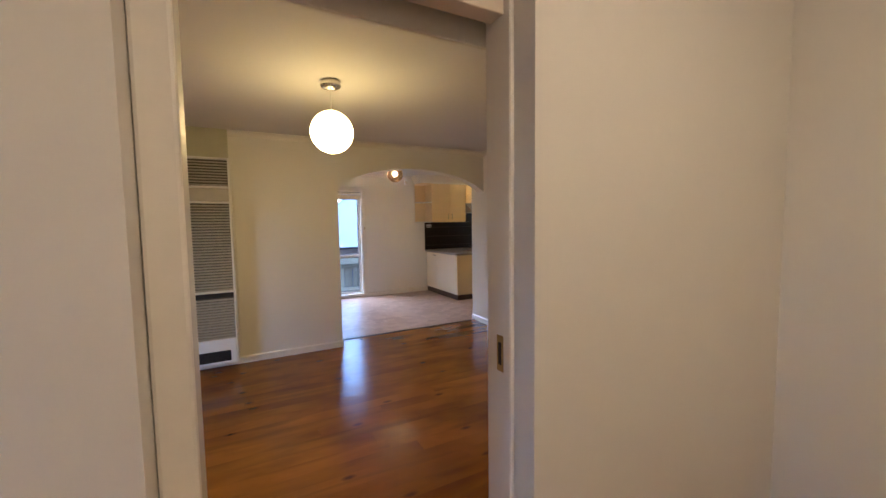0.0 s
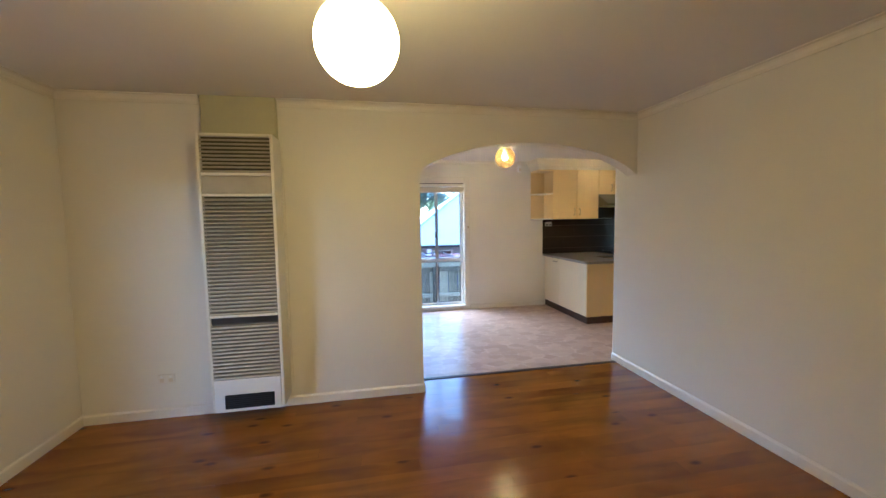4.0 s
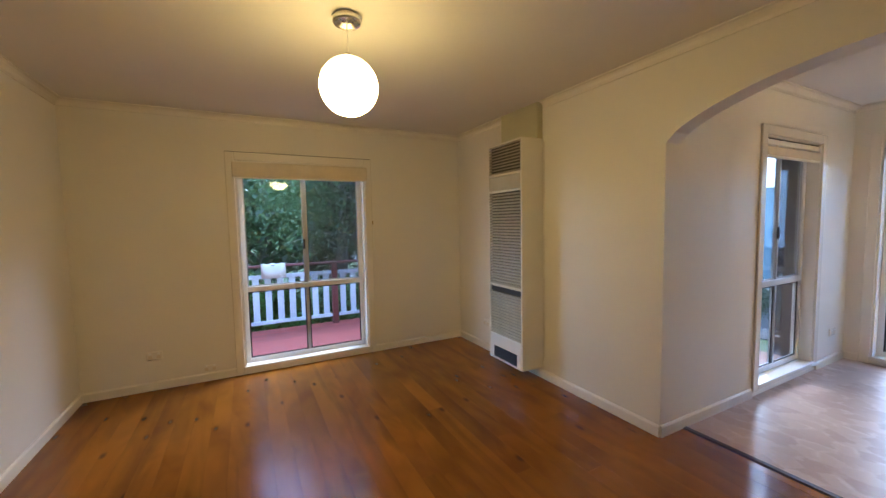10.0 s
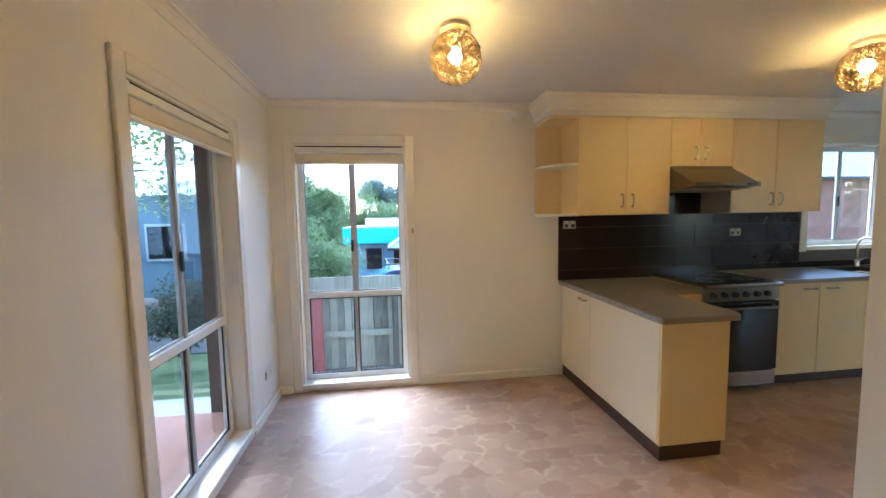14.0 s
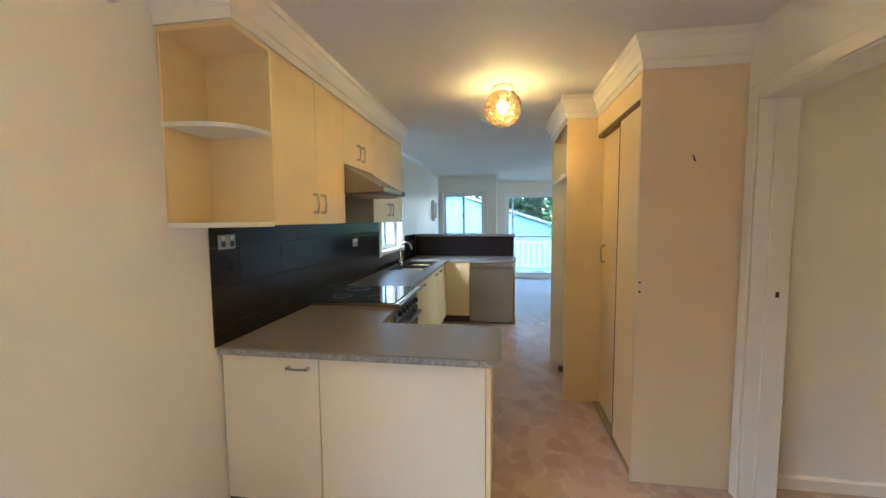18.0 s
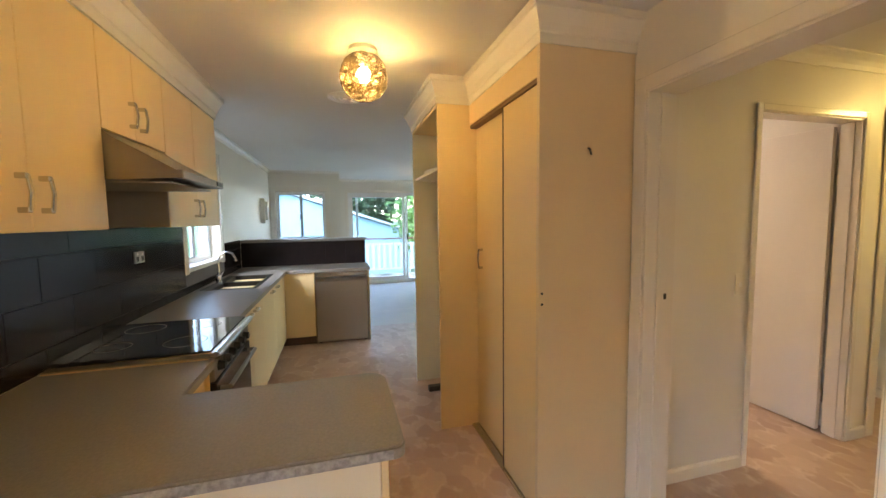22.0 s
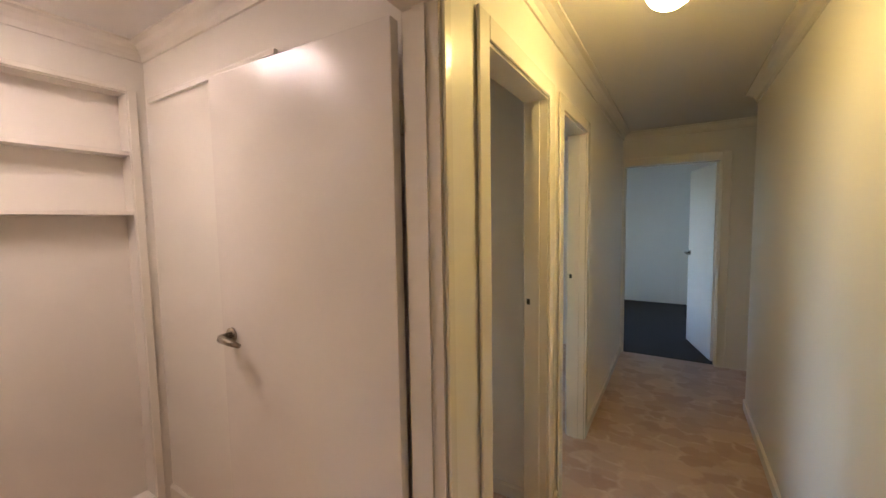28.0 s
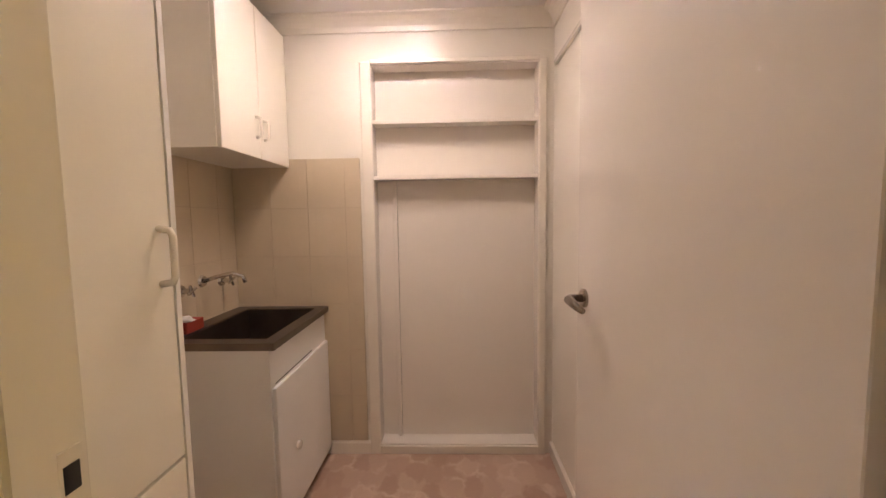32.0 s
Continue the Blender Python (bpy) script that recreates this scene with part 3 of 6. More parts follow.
bm = bmesh.new()
addbox(bm, LX0, 0.0, 0.0, 0.14, 0, CEIL)
N_ARCH = 40
outline = [(0.0, CEIL)] + [(LX1 * i / N_ARCH, arch_z(LX1 * i / N_ARCH)) for i in range(N_ARCH + 1)] + [(LX1, CEIL)]
prism(outline, "y", 0.0, 0.14, bm)
struct("wall_arch", bm, WALL, "cream plaster wall with a wide low arched opening", "wall")

# ceiling and floors
def indoors(u, v):
    """The plan of the house: the family room steps back beside its window."""
    return not (u > WX + 0.15 and v > WY + 0.1)


struct("ceiling", grid_solid([-2.7, WX + 0.15, EX + 0.2], [-8.35, WY + 0.1, NY + 0.2], indoors, CEIL, CEIL + 0.12, "uvw"), CEILM, "flat off-white painted plaster ceiling", "ceiling")
bm = bx(LX0 - 0.1, LX1, LY0 - 0.11, 0.225, -0.14, -0.018)
floor_living = struct("floor_living", bm, SUBFLOOR, "orange-brown varnished pine board floor with dark knots", "floor")
struct("floor_kitchen", bx(-0.15, 6.75, 0.24, NY + 0.05, -0.14, 0.0), VINYL, "mottled rose-brown sheet vinyl floor with soft sheen", "floor")
struct("floor_hall_recess", bx(1.1, 2.0, -5.22, -4.17, -0.14, 0.0), VINYL, "mottled rose-brown sheet vinyl hall floor", "floor")
struct("floor_hall", bx(2.002, 5.45, -5.22, 0.238, -0.14, 0.0), VINYL, "mottled rose-brown sheet vinyl hall and laundry floor", "floor")
struct("floor_entry", bx(-2.3, 1.05, -5.65, LY0 - 0.11, -0.14, 0.0), VINYL, "mottled rose-brown sheet vinyl entry floor", "floor")
struct("floor_family", grid_solid([6.75, WX + 0.15, EX + 0.05], [-1.35, WY + 0.1, NY + 0.05], indoors, -0.14, 0.0, "uvw"), FAMFLOOR, "pale beige floor of the family room", "floor")
struct("floor_family_side", bx(5.45, 6.75, -1.35, 0.24, -0.14, 0.0), FAMFLOOR, "pale beige floor of the family room", "floor")
struct("floor_bedroom", bx(0.65, 4.55, -8.25, -5.22, -0.14, 0.004), CARPET, "dark brown carpet of the end bedroom", "floor")
struct("threshold", prism([(0.222, 0.0), (0.232, 0.007), (0.262, 0.007), (0.272, 0.001)], "x", 0.0, LX1), TOE, "thin dark metal floor strip between boards and vinyl", "trim")

# floorboards, row by row
BW = 0.118
rng = random.Random(4)
y = LY0 - 0.10
rows_n = int((0.222 - y) / BW) + 1
for r in range(rows_n):
    y1 = min(y + BW, 0.222)
    if y1 - y < 0.02:
        break
    x = LX0
    while x < LX1 - 0.05:
        ln = rng.uniform(1.4, 3.2)
        x1 = min(x + ln, LX1)
        if LX1 - x1 < 0.5:
            x1 = LX1
        part("floorboard", bx(x + 0.0002, x1 - 0.0002, y + 0.0002, y1 - 0.0002, -0.018, 0.0), PINE, floor_living)
        x = x1
    y = y1


# ---------- skirtings and cornices ----------
def skirting(name, runs, h=0.075, d=0.014, mat=None):
    for axis, a, b, c, side in runs:
        poly = [(c, 0.001), (c + side * d, 0.001), (c + side * d, h - 0.012), (c + side * d * 0.4, h), (c, h)]
        struct(name, prism(poly, axis, a, b), mat or TRIM, "low cream painted timber skirting board", "skirting")


skirting("baseboard_living", [("x", LX0, 0.0, 0.0, -1), ("y", LY0, 0.0, LX0, 1), ("y", LY0, 0.31, LX1, -1), ("x", LX0, -1.24, LY0, 1), ("x", -0.32, LX1, LY0, 1)])
skirting("baseboard_dining", [("y", 0.0, 1.11, 0.0, 1), ("y", 2.22, NY, 0.0, 1), ("x", 0.0, 0.11, NY, -1), ("x", 1.16, 2.45, NY, -1)])
skirting("baseboard_hall", [("y", -5.17, -3.29, HX1, -1), ("y", -2.538, -2.442, HX1, -1), ("y", -1.638, -1.483, HX1, -1), ("y", -0.566, 0.12, HX1, -1), ("y", -4.27, -0.76, HX0, 1)])
skirting("baseboard_laundry", [("y", -0.555, 0.22, 4.88, -1), ("x", 3.3, 4.88, -1.53, 1)])
skirting("baseboard_entry", [("y", -5.6, -3.70, 1.0, -1), ("x", -0.34, 1.0, -3.70, -1), ("x", 3.18, 4.5, -2.54, -1), ("x", 3.18, 5.3, -2.46, 1)])


def cornice(name, runs, s=0.055, label="small cream cove cornice along the ceiling"):
    """Concave moulding: (axis, from, to, wall line, side into the room)."""
    for axis, a, b, c, side in runs:
        pts = [(c, CEIL), (c, CEIL - s)]
        pts += [(c + side * s * (0.12 + 0.86 * (1 - math.cos(t))), CEIL - s * (0.98 - 0.86 * math.sin(t))) for t in (0.0, 0.4, 0.8, 1.2, 1.5708)]
        pts += [(c + side * s, CEIL)]
        struct(name, prism(pts, axis, a, b), TRIM, label, "cornice")


cornice("cornice_living", [("x", -1.07, LX1, 0.0, -1), ("y", LY0, 0.0, LX1, -1), ("y", LY0, 0.0, LX0, 1), ("x", LX0, LX1, LY0, 1), ("x", LX0, -1.6, 0.0, -1)])
cornice("cornice_dining", [("y", 0.14, NY, 0.0, 1), ("x", 0.0, 2.2, NY, -1), ("x", 0.0, LX1, 0.14, 1), ("x", 4.7, WX, NY, -1), ("y", WY, NY, WX, -1), ("y", -1.3, WY, EX, -1)])
cornice("cornice_hall", [("y", -4.27, 0.12, HX0, 1), ("y", -5.17, 0.12, HX1, -1), ("x", 1.2, HX1, -5.17, 1)], 0.075)
cornice("cornice_laundry", [("y", -1.53, 0.22, 4.88, -1), ("x", 3.16, 4.88, -1.53, 1), ("x", 3.16, 4.88, 0.22, -1)], 0.075)


# ---------- windows ----------
def window(name, loc, rz, w, h, label, transom=0.69, screen=False, blind=True, sill_d=0.06, depth=0.15, face=False):
    """Local frame: x along the wall from the opening's left seen from inside, y out through the wall, z up from the opening's foot."""
    e = thing(name, label, "window", loc, rz, kind="structure")
    L = dict(local=True)
    a = 0.075
    bm = bmesh.new()
    for x0, x1, z0, z1 in ((-a, -0.002, -0.05, h + a), (w + 0.002, w + a, -0.05, h + a), (-0.002, w + 0.002, h + 0.002, h + a)):
        addbox(bm, x0, x1, -0.018, -0.0005, z0, z1, bev=0.004)
    part("architrave", bm, TRIM, e, "cream painted timber surround", **L)
    bm = bmesh.new()
    for x0, x1, z0, z1 in ((0.0, 0.012, 0.0, h), (w - 0.012, w, 0.0, h), (0.012, w - 0.012, h - 0.012, h)):
        addbox(bm, x0, x1, -0.004, depth - 0.01, z0, z1)
    part("reveal", bm, TRIM, e, **L)
    part("window_sill", bx(-0.012, w + 0.012, -sill_d * 0.4, depth, -0.035, 0.004, bev=0.005), TRIM, e, "white painted sill", **L)
    y0, y1 = 0.085, 0.125
    f = 0.042
    bm = bmesh.new()
    for x0, x1, z0, z1 in ((0.012, 0.012 + f, 0.004, h - 0.012), (w - 0.012 - f, w - 0.012, 0.004, h - 0.012), (0.012 + f, w - 0.012 - f, 0.004, 0.004 + f), (0.012 + f, w - 0.012 - f, h - 0.012 - f, h - 0.012)):
        addbox(bm, x0, x1, y0, y1, z0, z1, bev=0.003)
    fr = part("window_frame", bm, ALU, e, "white aluminium frame", **L)
    x0, x1 = 0.012 + f, w - 0.012 - f
    if transom:
        part("transom", bx(x0, x1, y0 - 0.006, y1, transom, transom + 0.05, bev=0.004), ALU, fr, **L)
    part("mullion", bx(w / 2 - 0.014, w / 2 + 0.014, y0 + 0.002, y1 - 0.004, 0.046, h - 0.054, bev=0.003), ALUG, fr, **L)
    zs = [(0.046, transom), (transom + 0.05, h - 0.054)] if transom else [(0.046, h - 0.054)]
    for i, (z0, z1) in enumerate(zs):
        for u0, u1 in ((x0, w / 2 - 0.014), (w / 2 + 0.014, x1)):
            g = part("pane", bx(u0, u1, 0.102, 0.107, z0, z1), GLASS, e, **L)
            g.visible_shadow = False
            bm = bmesh.new()
            t = 0.012
            for a0, a1, b0, b1 in ((u0, u0 + t, z0, z1), (u1 - t, u1, z0, z1), (u0 + t, u1 - t, z0, z0 + t), (u0 + t, u1 - t, z1 - t, z1)):
                addbox(bm, a0, a1, 0.096, 0.101, b0, b1)
            part("glazing_bead", bm, BLACK if i == 0 and transom else ALUG, g, **L)
    if screen:
        s = part("fly_screen", bx(w / 2 + 0.018, x1, 0.112, 0.114, zs[-1][0], zs[-1][1]), SCREEN, e, "dark fly screen", **L)
        s.visible_shadow = False
    part("catch", bx(w / 2 - 0.026, w / 2 - 0.004, y0 - 0.014, y0 + 0.002, zs[-1][0] + 0.34, zs[-1][0] + 0.44, bev=0.004), BLACK, fr, "black sash catch", **L)
    if blind:
        b = tagged(new("roller_blind"), "cream fabric blind rolled up under the window head", "blind")
        b.matrix_basis = WM[e]
        WM[b] = WM[e]
        if face:
            part("folded_fabric", bx(-0.022, w + 0.022, -0.052, -0.0185, h - 0.15, h - 0.016, bev=0.008, seg=2), BLIND, b, local=True)
            part("bottom_bar", bx(-0.018, w + 0.018, -0.045, -0.022, h - 0.162, h - 0.1505, bev=0.003), CABW, b, local=True)
            part("head_gap", bx(-a, w + a, -0.0075, -0.0005, h + a + 0.0005, h + a + 0.005), DARKGAP, e, "thin dark crack above the surround", local=True)
        else:
            part("head_gap", bx(0.013, w - 0.013, 0.012, 0.02, h - 0.022, h - 0.0125), DARKGAP, e, "dark crack under the window head", local=True)
            part("head_rail", bx(0.014, w - 0.014, 0.002, 0.05, h - 0.064, h - 0.0225, bev=0.004), CABW, b, "white head rail", local=True)
            part("folded_fabric", bx(0.016, w - 0.016, -0.008, 0.03, h - 0.142, h - 0.076, bev=0.008, seg=2), BLIND, b, local=True)
            part("bottom_bar", bx(0.018, w - 0.018, -0.006, 0.026, h - 0.158, h - 0.1425, bev=0.003), CABW, b, local=True)
            for u in (0.014, w - 0.03):
                part("end_cap", bx(u, u + 0.016, -0.006, 0.0015, h - 0.07, h - 0.02, bev=0.002), WHITE, b, local=True)
            for u in (0.2 * w, 0.5 * w, 0.8 * w):
                part("tape", bx(u - 0.012, u + 0.012, 0.004, 0.008, h - 0.076, h - 0.064), BLIND, b, local=True)
    return e


window("window_living", (LX0, -2.34, 0.07), 90, 1.19, 1.915, "tall white aluminium sliding window looking onto the red deck", 0.69, face=True, screen=True)
window("window_dining_west", (0.0, 1.19, 0.09), 90, 0.95, 1.905, "tall white window with dark fly screen beside the garden", 0.72, screen=True)
window("window_dining_north", (0.19, NY, 0.07), 0, 0.89, 1.98, "tall white window overlooking the timber fence", 0.71)
window("window_kitchen", (4.95, NY, 1.10), 0, 0.93, 0.99, "white sliding window over the kitchen sink", 0, blind=False)
window("window_family", (WX, 2.74, 1.12), -90, 0.88, 0.90, "white sliding window of the family room", 0, blind=False)

# Unseen, oversized windows added to light the two rooms off the hall.
window("window_bath", (5.40, -1.68, 0.4), -90, 0.86, 1.75, "unseen bathroom window added to let in daylight", 0, blind=False, depth=0.1)
window("window_toilet", (5.40, -2.8, 0.4), -90, 2.2, 1.75, "unseen window added to light the small room", 0, blind=False, depth=0.1)
# Unseen window, added so that more daylight reaches the family room.
window("window_family_south", (7.55, -1.30, 0.1), 180, 1.8, 2.0, "unseen wide window added to brighten the family room", 0, blind=False, depth=0.1)
# Both bedroom windows are out of view, placed to bring daylight to the end room.
window("window_bedroom_east", (4.5, -6.0, 0.5), -90, 2.0, 1.6, "unseen bedroom window placed for the room's daylight", 0, blind=False, depth=0.1)
window("window_bedroom", (0.7, -7.9, 0.5), 90, 2.2, 1.6, "unseen bedroom window placed for the room's daylight", 0, blind=False, depth=0.1)


# sliding glass door of the family room
def glass_slider():
    e = thing("glass_door", "white aluminium sliding glass door open to the balcony", "door", (EX, 1.42, 0.05), -90, kind="structure")
    w, h = 2.17, 2.04
    bm = bmesh.new()
    for x0, x1, z0, z1 in ((0, 0.05, 0, h), (w - 0.05, w, 0, h), (0.05, w - 0.05, h - 0.05, h), (0.05, w - 0.05, 0, 0.03)):
        addbox(bm, x0, x1, 0.02, 0.12, z0, z1, bev=0.004)
    part("door_frame", bm, ALU, e, local=True)
    bm = bmesh.new()
    for x0, x1, z0, z1 in ((-0.06, -0.001, -0.04, h + 0.06), (w + 0.001, w + 0.06, -0.04, h + 0.06), (-0.001, w + 0.001, h + 0.001, h + 0.06)):
        addbox(bm, x0, x1, -0.015, -0.0005, z0, z1, bev=0.003)
    part("architrave", bm, TRIM, e, local=True)
    for k, (u0, u1, yy, pane) in enumerate(((0.05, 1.28, 0.04, True), (0.17, 1.36, 0.085, True))):
        bm = bmesh.new()
        for x0, x1, z0, z1 in ((u0, u0 + 0.05, 0.03, h - 0.05), (u1 - 0.05, u1, 0.03, h - 0.05), (u0 + 0.05, u1 - 0.05, h - 0.1, h - 0.05), (u0 + 0.05, u1 - 0.05, 0.03, 0.1)):
            addbox(bm, x0, x1, yy - 0.015, yy + 0.015, z0, z1, bev=0.003)
        s = part("sash", bm, ALU, e, local=True)
        g = part("pane", bx(u0 + 0.05, u1 - 0.05, yy - 0.003, yy + 0.003, 0.1, h - 0.1), GLASS, s, local=True)
        g.visible_shadow = False
    part("handle", bx(1.32, 1.35, 0.0, 0.026, 0.95, 1.1, bev=0.005), BLACK, e, "black pull handle", local=True)


glass_slider()


# ---------- doors and frames ----------
def door_frame(name, axis, a0, a1, t0, t1, h, arch=0.075):
    """Jamb lining through the wall and architraves on both faces."""
    bm = bmesh.new()

    def b(u0, u1, w0, w1, z0, z1, bev=0.0):
        addbox(bm, *((u0, u1, w0, w1) if axis == "x" else (w0, w1, u0, u1)), z0, z1, bev=bev)
    j = 0.022
    b(a0, a0 + j, t0 - 0.004, t1 + 0.004, 0.001, h)
    b(a1 - j, a1, t0 - 0.004, t1 + 0.004, 0.001, h)
    b(a0 + j, a1 - j, t0 - 0.004, t1 + 0.004, h - j, h)
    for f0, f1 in ((t0 - 0.016, t0 - 0.0045), (t1 + 0.0045, t1 + 0.016)):
        b(a0 - arch, a0 + 0.014, f0, f1, 0.001, h + arch, 0.004)
        b(a1 - 0.014, a1 + arch, f0, f1, 0.001, h + arch, 0.004)
        b(a0 + 0.014, a1 - 0.014, f0, f1, h - 0.014, h + arch, 0.004)
    s = (t0 + t1) / 2
    b(a0 + j, a0 + j + 0.008, s - 0.018, s + 0.018, 0.001, h - j)
    b(a1 - j - 0.008, a1 - j, s - 0.018, s + 0.018, 0.001, h - j)
    return struct(name, bm, TRIM, "cream gloss timber door frame with architraves", "door frame")


def lever(parent, x, y, z, out, along, sub="door_handle"):
    """Round rose and curved lever; out is the way from the face, along the way of the lever (local)."""
    o, a = Vector(out), Vector(along)
    p = Vector((x, y, z))
    r = part(sub, tube([p, p + o * 0.008, p + o * 0.012], [0.028, 0.028, 0.022], 20), LEVERM, parent, "satin chrome lever handle", local=True, smooth=False)
    pts = [p + o * 0.01, p + o * 0.045, p + o * 0.055 + a * 0.02, p + o * 0.056 + a * 0.07 + Vector((0, 0, -0.004)), p + o * 0.050 + a * 0.115 + Vector((0, 0, -0.012))]
    part("lever", tube(pts, [0.012, 0.012, 0.014, 0.013, 0.008], 12), LEVERM, r, local=True, smooth=True)


def door(name, hinge, rz, w, h, label, handle=True, lock=False, sides=(1, -1), hz=1.07, paint=None):
    """Leaf from the hinge along local x; faces look to plus and minus local y."""
    e = thing(name, label, "door", hinge, rz, kind="structure")
    part("leaf", bx(0.003, w, -0.0175, 0.0175, 0.012, h, bev=0.002), paint or DOORP, e, local=True)
    for z in (0.25, h - 0.25):
        part("hinge", tube([(0.0, -0.02, z - 0.045), (0.0, -0.02, z + 0.045)], 0.007, 10), CHROME, e, local=True)
    if handle:
        for s in sides:
            lever(e, w - 0.06, 0.0175 * s, hz, (0, s, 0), (-1, 0, 0))
    if lock:
        part("deadlock", bx(w - 0.09, w - 0.02, 0.0175, 0.04, 1.1, 1.19, bev=0.006), CHROME, e, local=True)
    return e


door_frame("door_frame_hall", "x", 2.068, 2.93, 0.12, 0.28, 2.045, 0.05)
door_frame("door_frame_laundry", "y", -1.457, -0.592, HX1, 3.16, 2.05, 0.024)
door_frame("door_frame_bath", "y", -2.38, -1.70, HX1, 3.16, 2.05, 0.06)
door_frame("door_frame_toilet", "y", -3.227, -2.60, HX1, 3.16, 2.05, 0.06)
door_frame("door_frame_bedroom", "x", 2.18, 3.06, -5.27, -5.17, 2.05, 0.06)
bm = bmesh.new()
addbox(bm, -0.362, -0.346, -3.622, -3.511, 0.001, 2.028, bev=0.003)
addbox(bm, -1.154, -1.088, -3.622, -3.52, 0.001, 2.028, bev=0.008, seg=2)
addbox(bm, -1.154, -0.346, -3.622, -3.575, 2.028, 2.049)
struct("door_frame_entry", bm, TRIM, "cream gloss sliding door jamb in the entry opening", "door frame")
struct("door_track_entry", bx(-1.086, -0.364, -3.60, -3.54, 1.985, 2.027, bev=0.002), BLIND, "brown grey sliding door track across the entry head", "door track")
door_frame("door_frame_front", "y", -4.62, -3.78, -2.30, -2.18, 2.05)
door("door_hall", (2.109, 0.094, 0), -86.2, 0.787, 2.02, "cream gloss hall door standing open against the wall", sides=(1,))
door("door_laundry", (3.186, -1.432, 0), 2.4, 0.815, 2.02, "white gloss flush laundry door swung open inside", sides=(1,), hz=1.085, paint=SATIN)
door("door_bedroom", (2.212, -5.29, 0), -75, 0.76, 2.02, "white gloss bedroom door standing ajar over dark carpet")
door("door_front", (-2.20, -4.60, 0), 61, 0.80, 2.02, "cream front door ajar with chrome lock and lever", lock=True)


# ---------- lamps ----------
def pendant(x, y):
    e = thing("pendant_lamp", "round white glass globe pendant lamp with chrome ceiling rose, lit", "lamp", (x, y, CEIL))
    part("ceiling_rose", lathe([(0.0, 0), (0.058, 0), (0.064, -0.012), (0.067, -0.032), (0.063, -0.039), (0.055, -0.036), (0.034, -0.022), (0.012, -0.026), (0.0, -0.026)], seg=32), CHROME, e, local=True)
    part("cord", tube([(0, 0, -0.024), (0, 0, -0.185)], 0.003, 8), WHITE, e, local=True)
    part("gallery", lathe([(0.0, -0.173), (0.010, -0.175), (0.022, -0.19), (0.03, -0.201), (0.0, -0.205)], seg=24), CHROME, e, local=True)
    bm = bmesh.new()
    bmesh.ops.create_uvsphere(bm, u_segments=40, v_segments=24, radius=0.139, matrix=Matrix.Translation((0, 0, -0.331)))
    part("globe", bm, EM_GLOBE, e, "glowing opal glass globe", local=True, smooth=True)


pendant(-0.43, -1.80)


def rattan_lamp(x, y, seed):
    e = thing("rattan_lamp", "small woven rattan ball ceiling lamp with a warm lit bulb", "lamp", (x, y, CEIL), group="rattan ceiling lamps")
    part("base", lathe([(0.0, 0), (0.075, 0), (0.078, -0.02), (0.06, -0.035), (0.0, -0.036)], seg=28), CABW, e, "cream ceiling base", local=True)
    part("lamp_holder", tube([(0, 0, -0.03), (0, 0, -0.108)], 0.026, 14), WHITE, e, local=True)
    bm = bmesh.new()
    bmesh.ops.create_uvsphere(bm, u_segments=20, v_segments=14, radius=0.034, matrix=Matrix.Translation((0, 0, -0.135)) @ Matrix.Diagonal((1, 1, 1.25, 1)))
    part("bulb", bm, EM_BULB, e, "glowing warm bulb", local=True, smooth=True)
    r = random.Random(seed)
    bm = bmesh.new()
    c = Vector((0, 0, -0.148))
    for k in range(120):
        ax = Vector((r.gauss(0, 1), r.gauss(0, 1), r.gauss(0, 1))).normalized()
        u = ax.orthogonal().normalized()
        v = ax.cross(u)
        rad = 0.124 + r.uniform(-0.006, 0.006)
        off = r.uniform(-0.55, 0.55)
        ring = math.sqrt(1 - off * off)
        a0, a1 = r.uniform(0, 6.28), r.uniform(3.5, 6.1)
        pts = []
        for i in range(15):
            t = a0 + a1 * i / 14
            p = c + rad * (ax * (off + 0.03 * math.sin(5 * t)) + ring * (math.cos(t) * u + math.sin(t) * v))
            if p.z < -0.02:
                pts.append(p)
        if len(pts) > 3:
            addtube(bm, pts, 0.0021, 4)
    part("woven_shade", bm, RATTAN, e, "open weave of thin cane", local=True)["kind"] = "stuff"
    return e


rattan_lamp(1.30, 1.56, 3)
rattan_lamp(3.62, 1.49, 8)


def hall_lamp():
    e = thing("hall_lamp", "small opal globe ceiling lamp on a cream base, lit", "lamp", (2.586, -2.18, CEIL))
    part("base", lathe([(0, 0), (0.06, 0), (0.062, -0.02), (0.045, -0.03), (0, -0.03)], seg=24), TRIM, e, local=True)
    bm = bmesh.new()
    bmesh.ops.create_uvsphere(bm, u_segments=32, v_segments=20, radius=0.082, matrix=Matrix.Translation((0, 0, -0.104)))
    part("globe", bm, EM_HALL, e, "glowing opal globe", local=True, smooth=True)


hall_lamp()


def oyster(x, y):
    e = thing("ring_ceiling_light", "round ceiling light, glowing ring around a glass dish tinted lilac as glare", "lamp", (x, y, CEIL))
    part("base", lathe([(0, 0), (0.178, 0), (0.182, -0.022), (0.174, -0.03), (0, -0.03)], seg=40), WHITE, e, "white round body", local=True)
    part("dish", lathe([(0.0, -0.082), (0.06, -0.077), (0.11, -0.063), (0.141, -0.046), (0.150, -0.032), (0.0, -0.0305)], seg=44), DISH, e, "frosted glass dish, lilac glare put into its colour", local=True, smooth=True)
    part("diffuser_ring", lathe([(0.1505, -0.0305), (0.1505, -0.033), (0.164, -0.033), (0.165, -0.0305), (0.1505, -0.0305)], seg=40), EM_LAUN, e, "glowing white diffuser ring", local=True)


